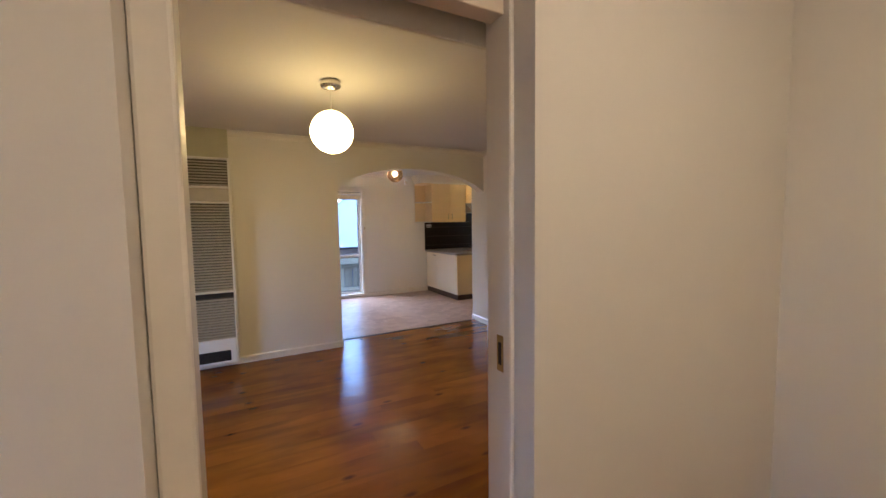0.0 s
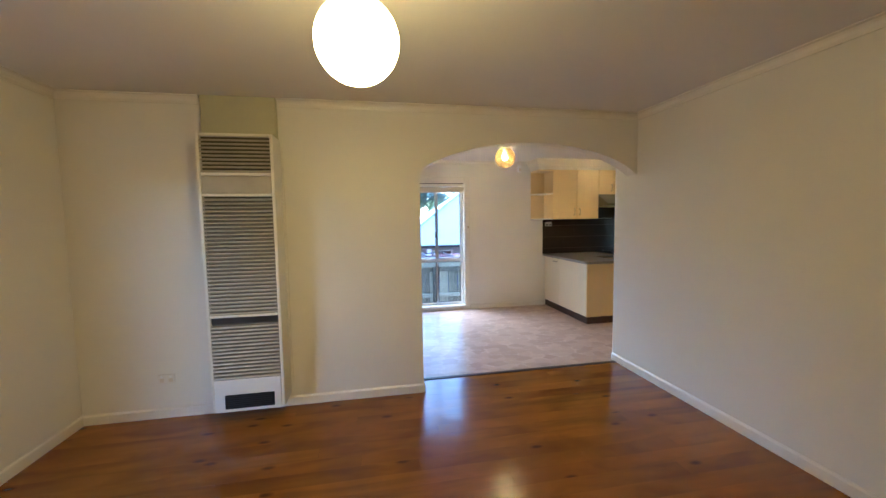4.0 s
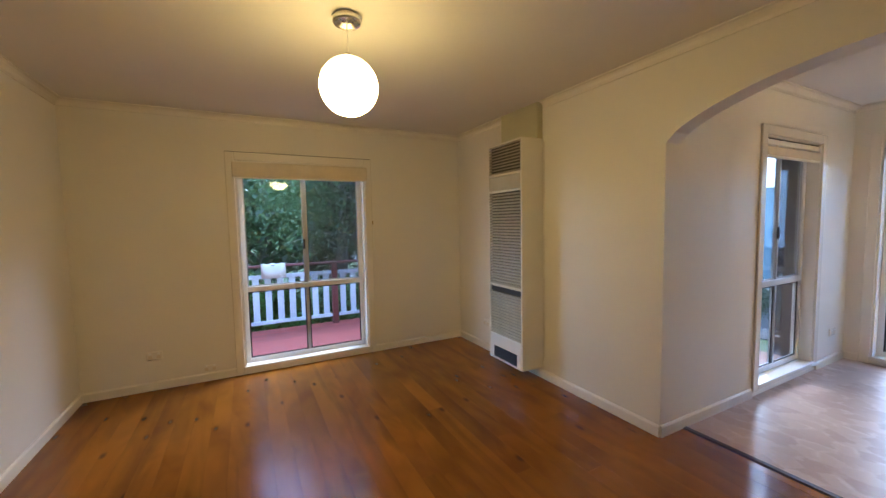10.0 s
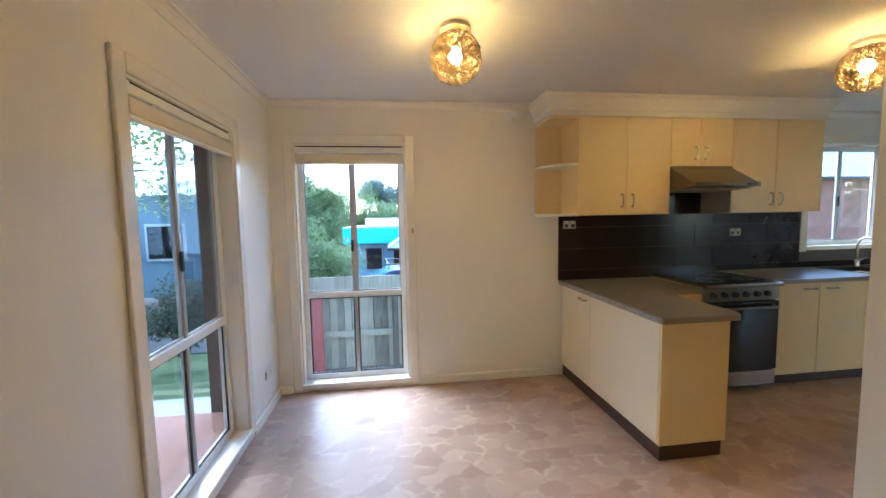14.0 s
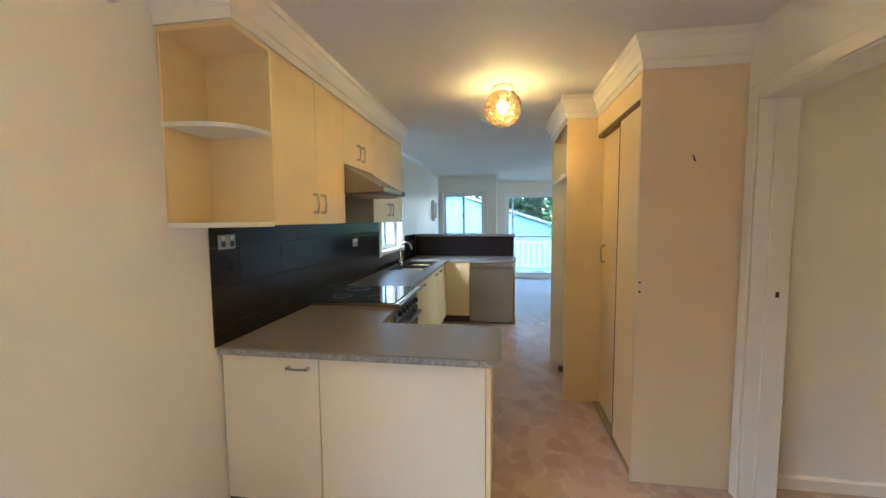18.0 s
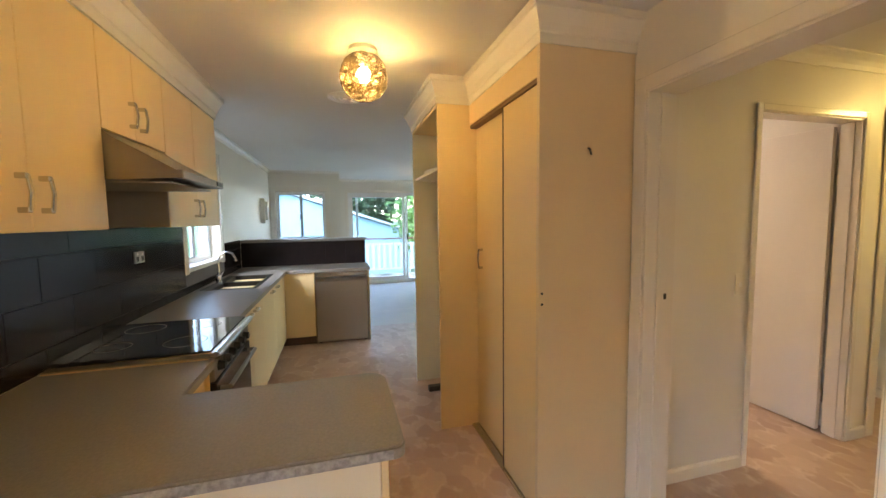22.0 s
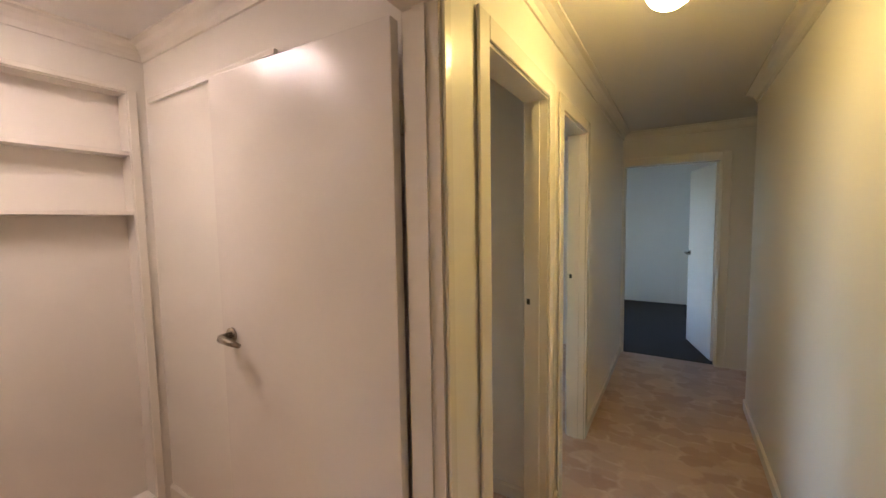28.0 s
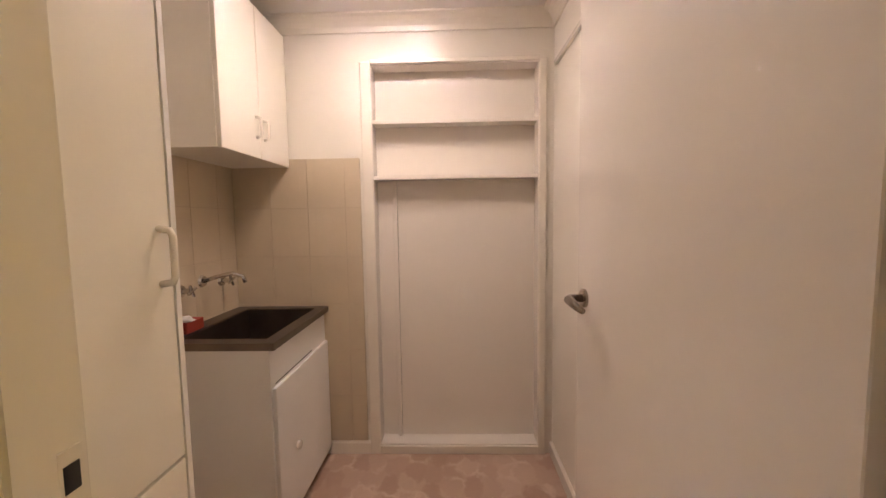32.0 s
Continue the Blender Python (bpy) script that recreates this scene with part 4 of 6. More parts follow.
oyster(4.33, -0.69)


def entry_lamp():
    e = thing("entry_lamp", "small opal globe ceiling lamp in the entry, lit", "lamp", (-0.35, -5.0, CEIL))
    part("base", lathe([(0, 0), (0.06, 0), (0.062, -0.02), (0.045, -0.03), (0, -0.03)], seg=24), TRIM, e, local=True)
    bm = bmesh.new()
    bmesh.ops.create_uvsphere(bm, u_segments=32, v_segments=20, radius=0.09, matrix=Matrix.Translation((0, 0, -0.11)))
    part("globe", bm, EM_ENTRY, e, "glowing opal globe", local=True, smooth=True)


entry_lamp()

# smoke alarm, vent and detector
e = thing("smoke_alarm", "white round smoke alarm on the hall ceiling", "smoke alarm", (2.54, -1.60, CEIL))
part("housing", lathe([(0, 0), (0.055, 0), (0.055, -0.02), (0.045, -0.036), (0.02, -0.042), (0, -0.042)], seg=28), CABW, e, local=True)
part("test_button", lathe([(0, -0.042), (0.012, -0.042), (0.012, -0.047), (0, -0.047)], seg=14), TRIM, e, local=True)
e = thing("ceiling_vent", "round white ceiling vent beside the kitchen lamp", "vent", (4.46, 1.555, CEIL))
for k in range(4):
    r0 = 0.03 + 0.03 * k
    part("ring", lathe([(r0, -0.004), (r0 + 0.02, -0.002), (r0 + 0.022, -0.014 + 0.002 * k), (r0 + 0.002, -0.018 + 0.002 * k), (r0, -0.004)], seg=32), WHITE, e, local=True)
part("backing", lathe([(0, -0.001), (0.15, -0.001), (0.15, -0.004), (0, -0.004)], seg=32), CEILM, e, local=True)
e = thing("alarm_sensor", "small white alarm sensor in the corner under the ceiling", "sensor", (2.0, NY, 2.27))
part("housing", bx(-0.03, 0.03, -0.05, -0.001, -0.06, 0.06, bev=0.012, seg=2), WHITE, e, local=True)
part("lens", bx(-0.02, 0.02, -0.056, -0.049, -0.045, 0.005, bev=0.003), BLIND, e, local=True)

# ---------- heater ----------
HXa, HXb, HY, HZ0, HZ1 = -1.56, -1.065, -0.235, 0.10, 2.08
heater = thing("wall_heater", "tall cream wall gas heater with brown louvred grilles and black vent", "heater", ((HXa + HXb) / 2, 0, 0))
bm = bmesh.new()
t = 0.022
addbox(bm, HXa, HXa + t, HY, -0.001, HZ0, HZ1, bev=0.006, seg=2)
addbox(bm, HXb - t, HXb, HY, -0.001, HZ0, HZ1, bev=0.006, seg=2)
addbox(bm, HXa + t, HXb - t, HY, -0.001, HZ1 - 0.02, HZ1, bev=0.004)
addbox(bm, HXa + t, HXb - t, HY + 0.045, -0.001, HZ0, HZ1 - 0.02)
part("casing", bm, HEATER, heater, "cream enamelled casing")
# Plate behind the louvres; the shade between them is put into its dark colour.
part("grille_cavity", bx(HXa + t, HXb - t, HY + 0.032, HY + 0.044, 0.34, HZ1 - 0.021), CAVITY, heater, "plate behind the louvres, coloured dark as their shade")
part("base_panel", bx(HXa + t, HXb - t, HY - 0.003, HY + 0.03, HZ0, 0.34, bev=0.004), WHITE, heater, "white lower panel")
part("air_vent", bx(HXa + 0.09, HXb - 0.07, HY - 0.009, HY - 0.003, 0.125, 0.228, bev=0.004), BLACK, heater, "black air inlet")
for i in range(6):
    part("vent_slat", bx(HXa + 0.1, HXb - 0.08, HY - 0.014, HY - 0.009, 0.135 + i * 0.015, 0.142 + i * 0.015), BLACK, heater)
part("badge_panel", bx(HXa + t, HXb - t, HY, HY + 0.03, 1.668, 1.79, bev=0.003), GRILLE, heater, "plain band between grilles")
part("upper_rail", bx(HXa + t, HXb - t, HY - 0.004, HY + 0.03, 1.792, 1.812, bev=0.003), HEATER, heater)
part("middle_rail", bx(HXa + t, HXb - t, HY - 0.004, HY + 0.03, 1.648, 1.666, bev=0.003), HEATER, heater)
part("lower_rail", bx(HXa + t, HXb - t, HY - 0.004, HY + 0.03, 0.792, 0.812, bev=0.003), HEATER, heater)
part("slot", bx(HXa + t, HXb - t, HY + 0.02, HY + 0.028, 0.745, 0.79), BLACK, heater, "dark outlet slot")
slat = prism([(HY - 0.002, 0.0), (HY + 0.001, 0.011), (HY + 0.024, 0.017), (HY + 0.024, 0.014), (HY + 0.005, 0.009), (HY + 0.003, 0.0)], "x", HXa + t, HXb - t)
slat.transform(WM[heater].inverted())
slat_me = bpy.data.meshes.new("louvre")
slat.to_mesh(slat_me)
slat.free()
slat_me.materials.append(GRILLE)
for z0, z1 in ((1.815, 2.052), (0.815, 1.645), (0.345, 0.742)):
    n = int((z1 - z0) / 0.0262)
    for i in range(n):
        o = part("louvre", slat_me, None, heater)
        o.location = (0, 0, z0 + (z1 - z0) * i / n)
e = thing("flue_cover", "olive painted flue cover panel above the heater", "panel", (-1.33, 0, 2.08))
part("panel", bx(-1.585, -1.075, -0.06, -0.001, 2.082, CEIL - 0.001, bev=0.004), FLUE, e)
e = thing("gas_cable", "thin cream cable down the wall beside the heater", "cable", (HXb, 0, 0.1))
part("cable", tube([(HXb + 0.014, -0.008, 2.05), (HXb + 0.016, -0.008, 1.2), (HXb + 0.012, -0.008, 0.5), (HXb + 0.02, -0.008, 0.2), (HXb - 0.01, -0.012, 0.13)], 0.004, 6), TRIM, e)


# ---------- sliding-door pelmet in the living room ----------
e = thing("door_pelmet", "cream painted timber pelmet over the sliding door track", "pelmet", (-0.5, LY0, 2.0))
part("fascia", bx(-1.25, 0.55, LY0 + 0.062, LY0 + 0.078, 1.965, 2.105, bev=0.003), TRIM, e)
part("top_board", bx(-1.25, 0.55, LY0 + 0.001, LY0 + 0.062, 2.088, 2.105), TRIM, e)
part("end_cap", bx(-1.25, -1.236, LY0 + 0.001, LY0 + 0.062, 1.965, 2.088), TRIM, e)
part("track", bx(-1.235, 0.54, LY0 + 0.02, LY0 + 0.05, 2.055, 2.087), DARKGAP, e, "dark metal track")
e = thing("strike_plate", "worn brass strike plate on the entry door jamb", "strike plate", (-0.362, -3.577, 1.07))
part("plate", bx(-0.3642, -0.3622, -3.592, -3.562, 1.015, 1.12, bev=0.0008), BRASS, e)
part("slot", bx(-0.3651, -0.3641, -3.584, -3.570, 1.035, 1.10), DARKGAP, e)


def outlet(x, y, z, rz, label, w=0.115, h=0.07, mat=None, holes=None):
    """A double power point on a wall that faces local minus y."""
    e = thing("power_outlet", label, "outlet", (x, y, z), rz)
    part("plate", bx(-w / 2, w / 2, -0.011, -0.001, -h / 2, h / 2, bev=0.003), mat or WHITE, e, local=True)
    for u in (-0.03, 0.03):
        part("socket", bx(u - 0.014, u + 0.014, -0.0125, -0.011, -0.024, 0.004), holes or BLACK, e, local=True)
        part("switch", bx(u - 0.008, u + 0.008, -0.0145, -0.011, 0.012, 0.026, bev=0.002), WHITE, e, local=True)
    return e


outlet(LX0, -3.02, 0.3, 90, "white double power point low on the living room wall", mat=TRIM, holes=BLIND)
outlet(LX0, -2.62, 0.12, 90, "small white wall plate above the skirting", 0.07, 0.05, TRIM, BLIND)
outlet(-1.95, 0.0, 0.3, 0, "white double power point beside the heater", mat=TRIM, holes=BLIND)
outlet(0.0, 2.55, 0.3, 90, "white double power point near the dining window", mat=TRIM, holes=BLIND)


# ---------- kitchen ----------
PZ = 0.868
MZ = 0.90


def pull(parent, x, y, z, out, along, ln=0.096):
    """Square-ended bow handle, local or world points like its parent's."""
    o, a = Vector(out), Vector(along)
    p = Vector((x, y, z))
    bm = bmesh.new()
    for s in (-1, 1):
        q = p + a * (s * ln / 2)
        c0 = q + o * 0.013
        sz = Vector((0.008, 0.008, 0.008)) + Vector((abs(o.x), abs(o.y), abs(o.z))) * 0.006
        addbox(bm, c0.x - sz.x, c0.x + sz.x, c0.y - sz.y, c0.y + sz.y, c0.z - sz.z, c0.z + sz.z, bev=0.002)
    addtube(bm, [p + a * (-ln / 2) + o * 0.026, p + o * 0.032, p + a * (ln / 2) + o * 0.026], [0.006, 0.0055, 0.006], 8)
    return part("handle", bm, CHROME, parent, "satin metal pull handle")


# peninsula
e = thing("peninsula_cabinet", "cream laminate peninsula base cabinet with dark kickboard", "cabinet", (2.66, 2.2, 0))
part("carcass", bx(2.475, 2.885, 1.562, NY - 0.002, 0.1, PZ - 0.035), CAB, e)
part("end_panel", bx(2.455, 2.885, 1.54, 1.56, 0.1, PZ - 0.035, bev=0.001), CAB, e, "cream end panel")
part("kickboard", bx(2.470, 2.87, 1.556, NY - 0.002, 0.001, 0.0995), TOE, e, "dark brown kickboard")
for y0, y1, hd in ((2.333, 2.826, True), (1.562, 2.329, False)):
    d = part("door", bx(2.454, 2.473, y0, y1, 0.102, PZ - 0.04, bev=0.0015), CABC, e, "warm cream door panel")
    if hd:
        pull(d, 2.454, 2.43, PZ - 0.09, (-1, 0, 0), (0, 1, 0))
e = thing("peninsula_benchtop", "speckled grey laminate benchtop with rounded corners on the peninsula", "benchtop", (2.66, 2.2, PZ - 0.035))
rc = 0.07


def arc(cx, cy, r, a0, a1, n=6):
    return [(cx + r * math.cos(radians(a0 + (a1 - a0) * i / n)), cy + r * math.sin(radians(a0 + (a1 - a0) * i / n))) for i in range(n + 1)]


top_poly = [(2.42, NY - 0.012)] + arc(2.42 + 0.03, 1.495 + 0.03, 0.03, 180, 270) + arc(2.945 - rc, 1.495 + rc, rc, 270, 360) + [(2.945, 2.19), (3.296, 2.19), (3.296, NY - 0.012)]
bm = prism(top_poly, "z", PZ - 0.034, PZ)
bmesh.ops.bevel(bm, geom=[ed for ed in bm.edges if abs(ed.verts[0].co.z - PZ) < 1e-5 and abs(ed.verts[1].co.z - PZ) < 1e-5], offset=0.006, segments=2, affect="EDGES")
part("top", bm, BENCH, e)
part("edge_band", bx(2.4185, 2.4196, 1.53, NY - 0.013, PZ - 0.033, PZ - 0.006), EDGE, e, "lighter speckled edge band")
e = thing("corner_cabinet", "cream laminate corner base cabinet beside the stove", "cabinet", (3.05, 2.5, 0))
part("carcass", bx(2.89, 3.30, 2.24, NY - 0.002, 0.1, PZ - 0.036), CAB, e)
part("kickboard", bx(2.89, 3.30, 2.27, NY - 0.01, 0.001, 0.0995), TOE, e)

# stove
SX0, SX1, SYF = 3.305, 3.965, 2.20
e = thing("stove", "black glass top electric stove with dark oven door and control knobs", "stove", (3.6, 2.5, 0))
part("body", bx(SX0 + 0.002, SX1 - 0.002, SYF + 0.03, NY - 0.02, 0.06, 0.87), BLACK, e)
part("side_panel", bx(SX0, SX0 + 0.0018, SYF + 0.02, NY - 0.02, 0.06, 0.87), CAB, e)
part("hob_rim", bx(SX0 - 0.004, SX1 + 0.004, SYF - 0.008, NY - 0.012, 0.872, 0.896, bev=0.004), STEEL, e, "steel hob rim")
part("hob_glass", bx(SX0 + 0.012, SX1 - 0.012, SYF + 0.012, NY - 0.03, 0.8965, 0.902, bev=0.002), GLASSTOP, e, "black ceramic glass hob")
for cx, cy, r in ((3.50, 2.37, 0.09), (3.50, 2.66, 0.07), (3.81, 2.37, 0.07), (3.81, 2.66, 0.09)):
    part("hotplate_ring", lathe([(r - 0.003, 0.9022), (r - 0.003, 0.9027), (r, 0.9027), (r, 0.9022), (r - 0.003, 0.9022)], (cx, cy, 0), 36), GRILLE, e)
part("control_panel", bx(SX0 + 0.002, SX1 - 0.002, SYF, SYF + 0.03, 0.76, 0.862, bev=0.003), DSTEEL, e, "dark steel control panel")
part("front_bar", tube([(SX0 - 0.003, SYF - 0.012, 0.882), (SX1 + 0.003, SYF - 0.012, 0.882)], 0.0165, 14), STEEL, e, "rounded steel front edge")
for i in range(6):
    kx = SX0 + 0.07 + i * 0.094
    part("knob", tube([(kx, SYF, 0.812), (kx, SYF - 0.012, 0.812), (kx, SYF - 0.03, 0.812)], [0.024, 0.021, 0.018], 16), BLACK, e, "black control knob")
dr = part("oven_door", bx(SX0 + 0.004, SX1 - 0.004, SYF - 0.005, SYF + 0.03, 0.2, 0.75, bev=0.004), GLASSTOP, e, "black glass oven door")
part("oven_handle", tube([(SX0 + 0.06, SYF - 0.005, 0.71), (SX0 + 0.06, SYF - 0.045, 0.71), (SX1 - 0.06, SYF - 0.045, 0.71), (SX1 - 0.06, SYF - 0.005, 0.71)], 0.011, 10), DSTEEL, dr)
part("drawer", bx(SX0 + 0.004, SX1 - 0.004, SYF, SYF + 0.03, 0.075, 0.19, bev=0.004), STEEL, e)

# base run under the window
BF = 2.27
xs = [3.972, 4.42, 4.87, 5.40, 5.95]
for i, (x0, x1) in enumerate(zip(xs, xs[1:])):
    e = thing("base_cabinet", "cream laminate kitchen base cabinet", "cabinet", ((x0 + x1) / 2, 2.5, 0), group="kitchen base cabinets")
    part("carcass", bx(x0 + 0.001, x1 - 0.001, BF + 0.02, NY - 0.002, 0.1, MZ - 0.036), CAB, e)
    d = part("door", bx(x0 + 0.002, x1 - 0.002, BF, BF + 0.019, 0.105, MZ - 0.042, bev=0.0015), CAB, e)
    pull(d, (x0 + x1) / 2 + (0.12 if i % 2 == 0 else -0.12), BF, MZ - 0.085, (0, -1, 0), (1, 0, 0))
    part("kickboard", bx(x0 + 0.001, x1 - 0.001, BF + 0.06, BF + 0.075, 0.001, 0.0995), TOE, e)
RF = 6.14
e = thing("corner_base_cabinet", "cream laminate corner base cabinet next to the dishwasher", "cabinet", (6.3, 2.4, 0))
part("carcass", bx(RF + 0.02, 6.66, 1.94, NY - 0.002, 0.1, MZ - 0.036), CAB, e)
part("filler", bx(5.951, RF + 0.019, BF + 0.003, NY - 0.002, 0.1, MZ - 0.036), CAB, e)
part("door", bx(RF, RF + 0.019, 1.945, BF, 0.105, MZ - 0.042, bev=0.0015), CAB, e)
part("kickboard", bx(RF + 0.05, RF + 0.065, 1.94, BF + 0.06, 0.001, 0.0995), TOE, e)
e = thing("dishwasher", "stainless steel freestanding dishwasher under the benchtop", "dishwasher", (6.4, 1.63, 0))
part("body", bx(RF + 0.02, 6.66, 1.335, 1.93, 0.05, MZ - 0.037), STEEL, e)
dwp = [(RF + 0.0195, 0.025), (RF - 0.006, 0.025), (RF - 0.013, 0.055), (RF - 0.015, 0.40), (RF - 0.012, MZ - 0.15), (RF - 0.020, MZ - 0.125), (RF - 0.024, MZ - 0.108), (RF - 0.010, MZ - 0.10), (RF + 0.0195, MZ - 0.10)]
bm = prism(dwp, "y", 1.335, 1.93)
part("door", bm, WSTEEL, e, "brushed steel door with a curled grip lip")
part("control_strip", bx(RF - 0.004, RF + 0.0195, 1.335, 1.93, MZ - 0.096, MZ - 0.04, bev=0.004), CHROME, e, "pale steel control strip")
for yy in (1.36, 1.90):
    part("foot", tube([(RF + 0.06, yy, 0.001), (RF + 0.06, yy, 0.05)], 0.018, 10), BLACK, e)
part("end_panel", bx(RF + 0.003, 6.66, 1.305, 1.325, 0.001, MZ - 0.036), CAB, e, "cream end panel")

# main benchtop with a sink cut-out
e = thing("benchtop", "speckled grey laminate kitchen benchtop along the window wall", "benchtop", (5.2, 2.5, MZ - 0.035))
SKx0, SKx1, SKy0, SKy1 = 5.02, 5.86, 2.36, 2.76
FY = BF - 0.025
bm = grid_solid([3.972, SKx0, SKx1, RF - 0.03, 6.66], [1.29, FY, SKy0, SKy1, NY - 0.012],
                lambda u, v: (v > FY or u > RF - 0.03) and not (SKx0 < u < SKx1 and SKy0 < v < SKy1), MZ - 0.034, MZ, "uvw")
part("top", bm, BENCH, e)
e = thing("kitchen_sink", "double bowl stainless steel sink set in the benchtop", "sink", (5.44, 2.55, MZ))


def basin(bm, x0, x1, y0, y1, top, deep, t=0.012):
    addbox(bm, x0, x1, y0, y1, top - deep, top - deep + t)
    addbox(bm, x0, x0 + t, y0, y1, top - deep + t, top)
    addbox(bm, x1 - t, x1, y0, y1, top - deep + t, top)
    addbox(bm, x0 + t, x1 - t, y0, y0 + t, top - deep + t, top)
    addbox(bm, x0 + t, x1 - t, y1 - t, y1, top - deep + t, top)


for x0, x1 in ((SKx0 + 0.006, 5.40), (5.43, SKx1 - 0.006)):
    bm = bmesh.new()
    basin(bm, x0, x1, SKy0 + 0.006, SKy1 - 0.05, MZ + 0.002, 0.16)
    b = part("bowl", bm, SINKS, e)
    part("waste", lathe([(0, 0), (0.04, 0), (0.04, 0.004), (0.02, 0.003), (0, 0.002)], ((x0 + x1) / 2, 2.53, MZ - 0.146), 20), CHROME, b)
bm = bmesh.new()
for x0, x1, y0, y1 in ((SKx0 - 0.015, SKx1 + 0.015, SKy0 - 0.015, SKy0 + 0.006), (SKx0 - 0.015, SKx1 + 0.015, SKy1 - 0.05, SKy1 + 0.015), (SKx0 - 0.015, SKx0 + 0.006, SKy0 + 0.006, SKy1 - 0.05), (SKx1 - 0.006, SKx1 + 0.015, SKy0 + 0.006, SKy1 - 0.05), (5.40, 5.43, SKy0 + 0.006, SKy1 - 0.05)):
    addbox(bm, x0, x1, y0, y1, MZ + 0.0005, MZ + 0.004)
part("rim", bm, SINKS, e)
e = thing("kitchen_tap", "tall chrome gooseneck mixer tap behind the sink", "tap", (5.42, 2.74, MZ))
part("base", lathe([(0, 0), (0.028, 0), (0.026, 0.05), (0.018, 0.07), (0, 0.07)], seg=20), CHROME, e, local=True)
part("spout", tube([(0, 0, 0.06), (0, 0, 0.22), (0, -0.02, 0.265), (0, -0.07, 0.29), (0, -0.12, 0.275), (0, -0.145, 0.23), (0, -0.15, 0.2)], 0.011, 12), CHROME, e, local=True, smooth=True)
part("lever", tube([(0.02, 0, 0.05), (0.06, -0.01, 0.075), (0.1, -0.015, 0.09)], [0.008, 0.006, 0.004], 8), CHROME, e, local=True, smooth=True)

# raised bar
e = thing("raised_bar", "low bar wall with black tiled face and grey top", "bar", (6.74, 2.07, 0))
part("bar_wall", bx(6.672, 6.80, 1.31, NY - 0.001, 0, 1.205), WALL, e)
part("bar_top", bx(6.645, 6.86, 1.285, NY - 0.012, 1.206, 1.24, bev=0.005), BENCH, e, "speckled grey bar top")
part("tile_bed", bx(6.669, 6.6718, 1.311, NY - 0.012, MZ + 0.002, 1.205), BLACK, e)
for j in range(2):
    z0 = MZ + 0.004 + j * 0.152
    for i in range(6):
        y0 = 1.313 + i * 0.254
        part("tile", bx(6.662, 6.6688, y0 + 0.0007, min(y0 + 0.2535, NY - 0.014), z0, z0 + 0.1515), TILEB, e)

# black wall tiles
e = thing("splashback", "glossy black tiled splashback along the kitchen wall", "splashback", (4.4, NY, PZ))
part("grout_bed", bx(2.418, 6.66, NY - 0.004, NY - 0.0005, PZ - 0.004, 1.075), GROUT, e)
bm = bmesh.new()
addbox(bm, 2.418, 4.88, NY - 0.004, NY - 0.0005, 1.075, 1.44)
addbox(bm, 5.96, 6.66, NY - 0.004, NY - 0.0005, 1.075, 1.245)
part("grout_upper", bm, GROUT, e)
rows_z = [(PZ + 0.001, 0.9543), (0.959, 1.1443), (1.149, 1.3343), (1.339, 1.438)]
for j, (z0, z1) in enumerate(rows_z):
    x = 2.42 - (0.0 if j % 2 else 0.19)
    while x < 6.65:
        x0, x1 = max(x, 2.42), min(x + 0.3754, 6.658)
        x += 0.38
        spans = [(x0, x1)]
        if z1 > 1.04:
            spans = [(x0, min(x1, 4.878)), (max(x0, 5.962), x1)]
        for a, b in spans:
            if b - a > 0.02 and not (a > 5.9 and z0 > 1.2):
                part("tile", bx(a, b, NY - 0.0105, NY - 0.004, z0, min(z1, 1.245) if a > 5.9 else z1), TILEB, e)
outlet(2.515, NY - 0.0108, 1.362, 0, "black and white double power point on the black tiles", mat=material("dark_plate", (0.45, 0.44, 0.44), 0.35))
outlet(4.16, NY - 0.0108, 1.262, 0, "grey double power point on the black tiles", mat=bpy.data.materials["dark_plate"])

# wall cabinets
UF, UZ0, UZ1 = 2.51, 1.445, 2.221
e = thing("open_corner_shelf", "cream rounded open end shelf on the wall cabinets", "shelf", (2.32, NY, UZ0))
part("shelf_top", bx(2.201, 2.439, UF + 0.001, NY - 0.002, UZ1 - 0.02, UZ1), CAB, e)
for z0, z1 in ((UZ0 - 0.008, UZ0 + 0.012), (1.838, 1.856)):
    poly = [(2.439, NY - 0.002)] + [(2.439 - 0.238 * math.sin(radians(a)) ** 0.7, NY - 0.002 - (NY - UF - 0.004) * max(0.0, math.cos(radians(a))) ** 0.7) for a in range(0, 91, 9)]
    part("shelf_board", prism(poly, "z", z0, z1), CABW if z0 < 2 else CAB, e)
part("back_panel", bx(2.205, 2.438, NY - 0.012, NY - 0.002, UZ0 + 0.012, UZ1 - 0.02), CAB, e)
part("side_panel", bx(2.4395, 2.456, UF, NY - 0.002, UZ0, UZ1), CAB, e)


def wall_cab(x0, x1, z0, z1, doors, label, hz=None, split=0):
    e = thing("wall_cabinet", label, "cabinet", ((x0 + x1) / 2, NY, z0), group="kitchen wall cabinets")
    part("carcass", bx(x0 + 0.0005, x1 - 0.0005, UF + 0.02, NY - 0.002, z0, z1), CAB, e)
    for side, a, b in zip(doors, (x0, split), (split, x1)):
        d = part("door", bx(a + 0.0015, b - 0.0015, UF, UF + 0.019, z0 - 0.002, z1 - 0.002, bev=0.0015), CAB, e)
        pull(d, (b - 0.045) if side > 0 else (a + 0.045), UF, (hz or z0 + 0.11), (0, -1, 0), (0, 0, 1))
    return e


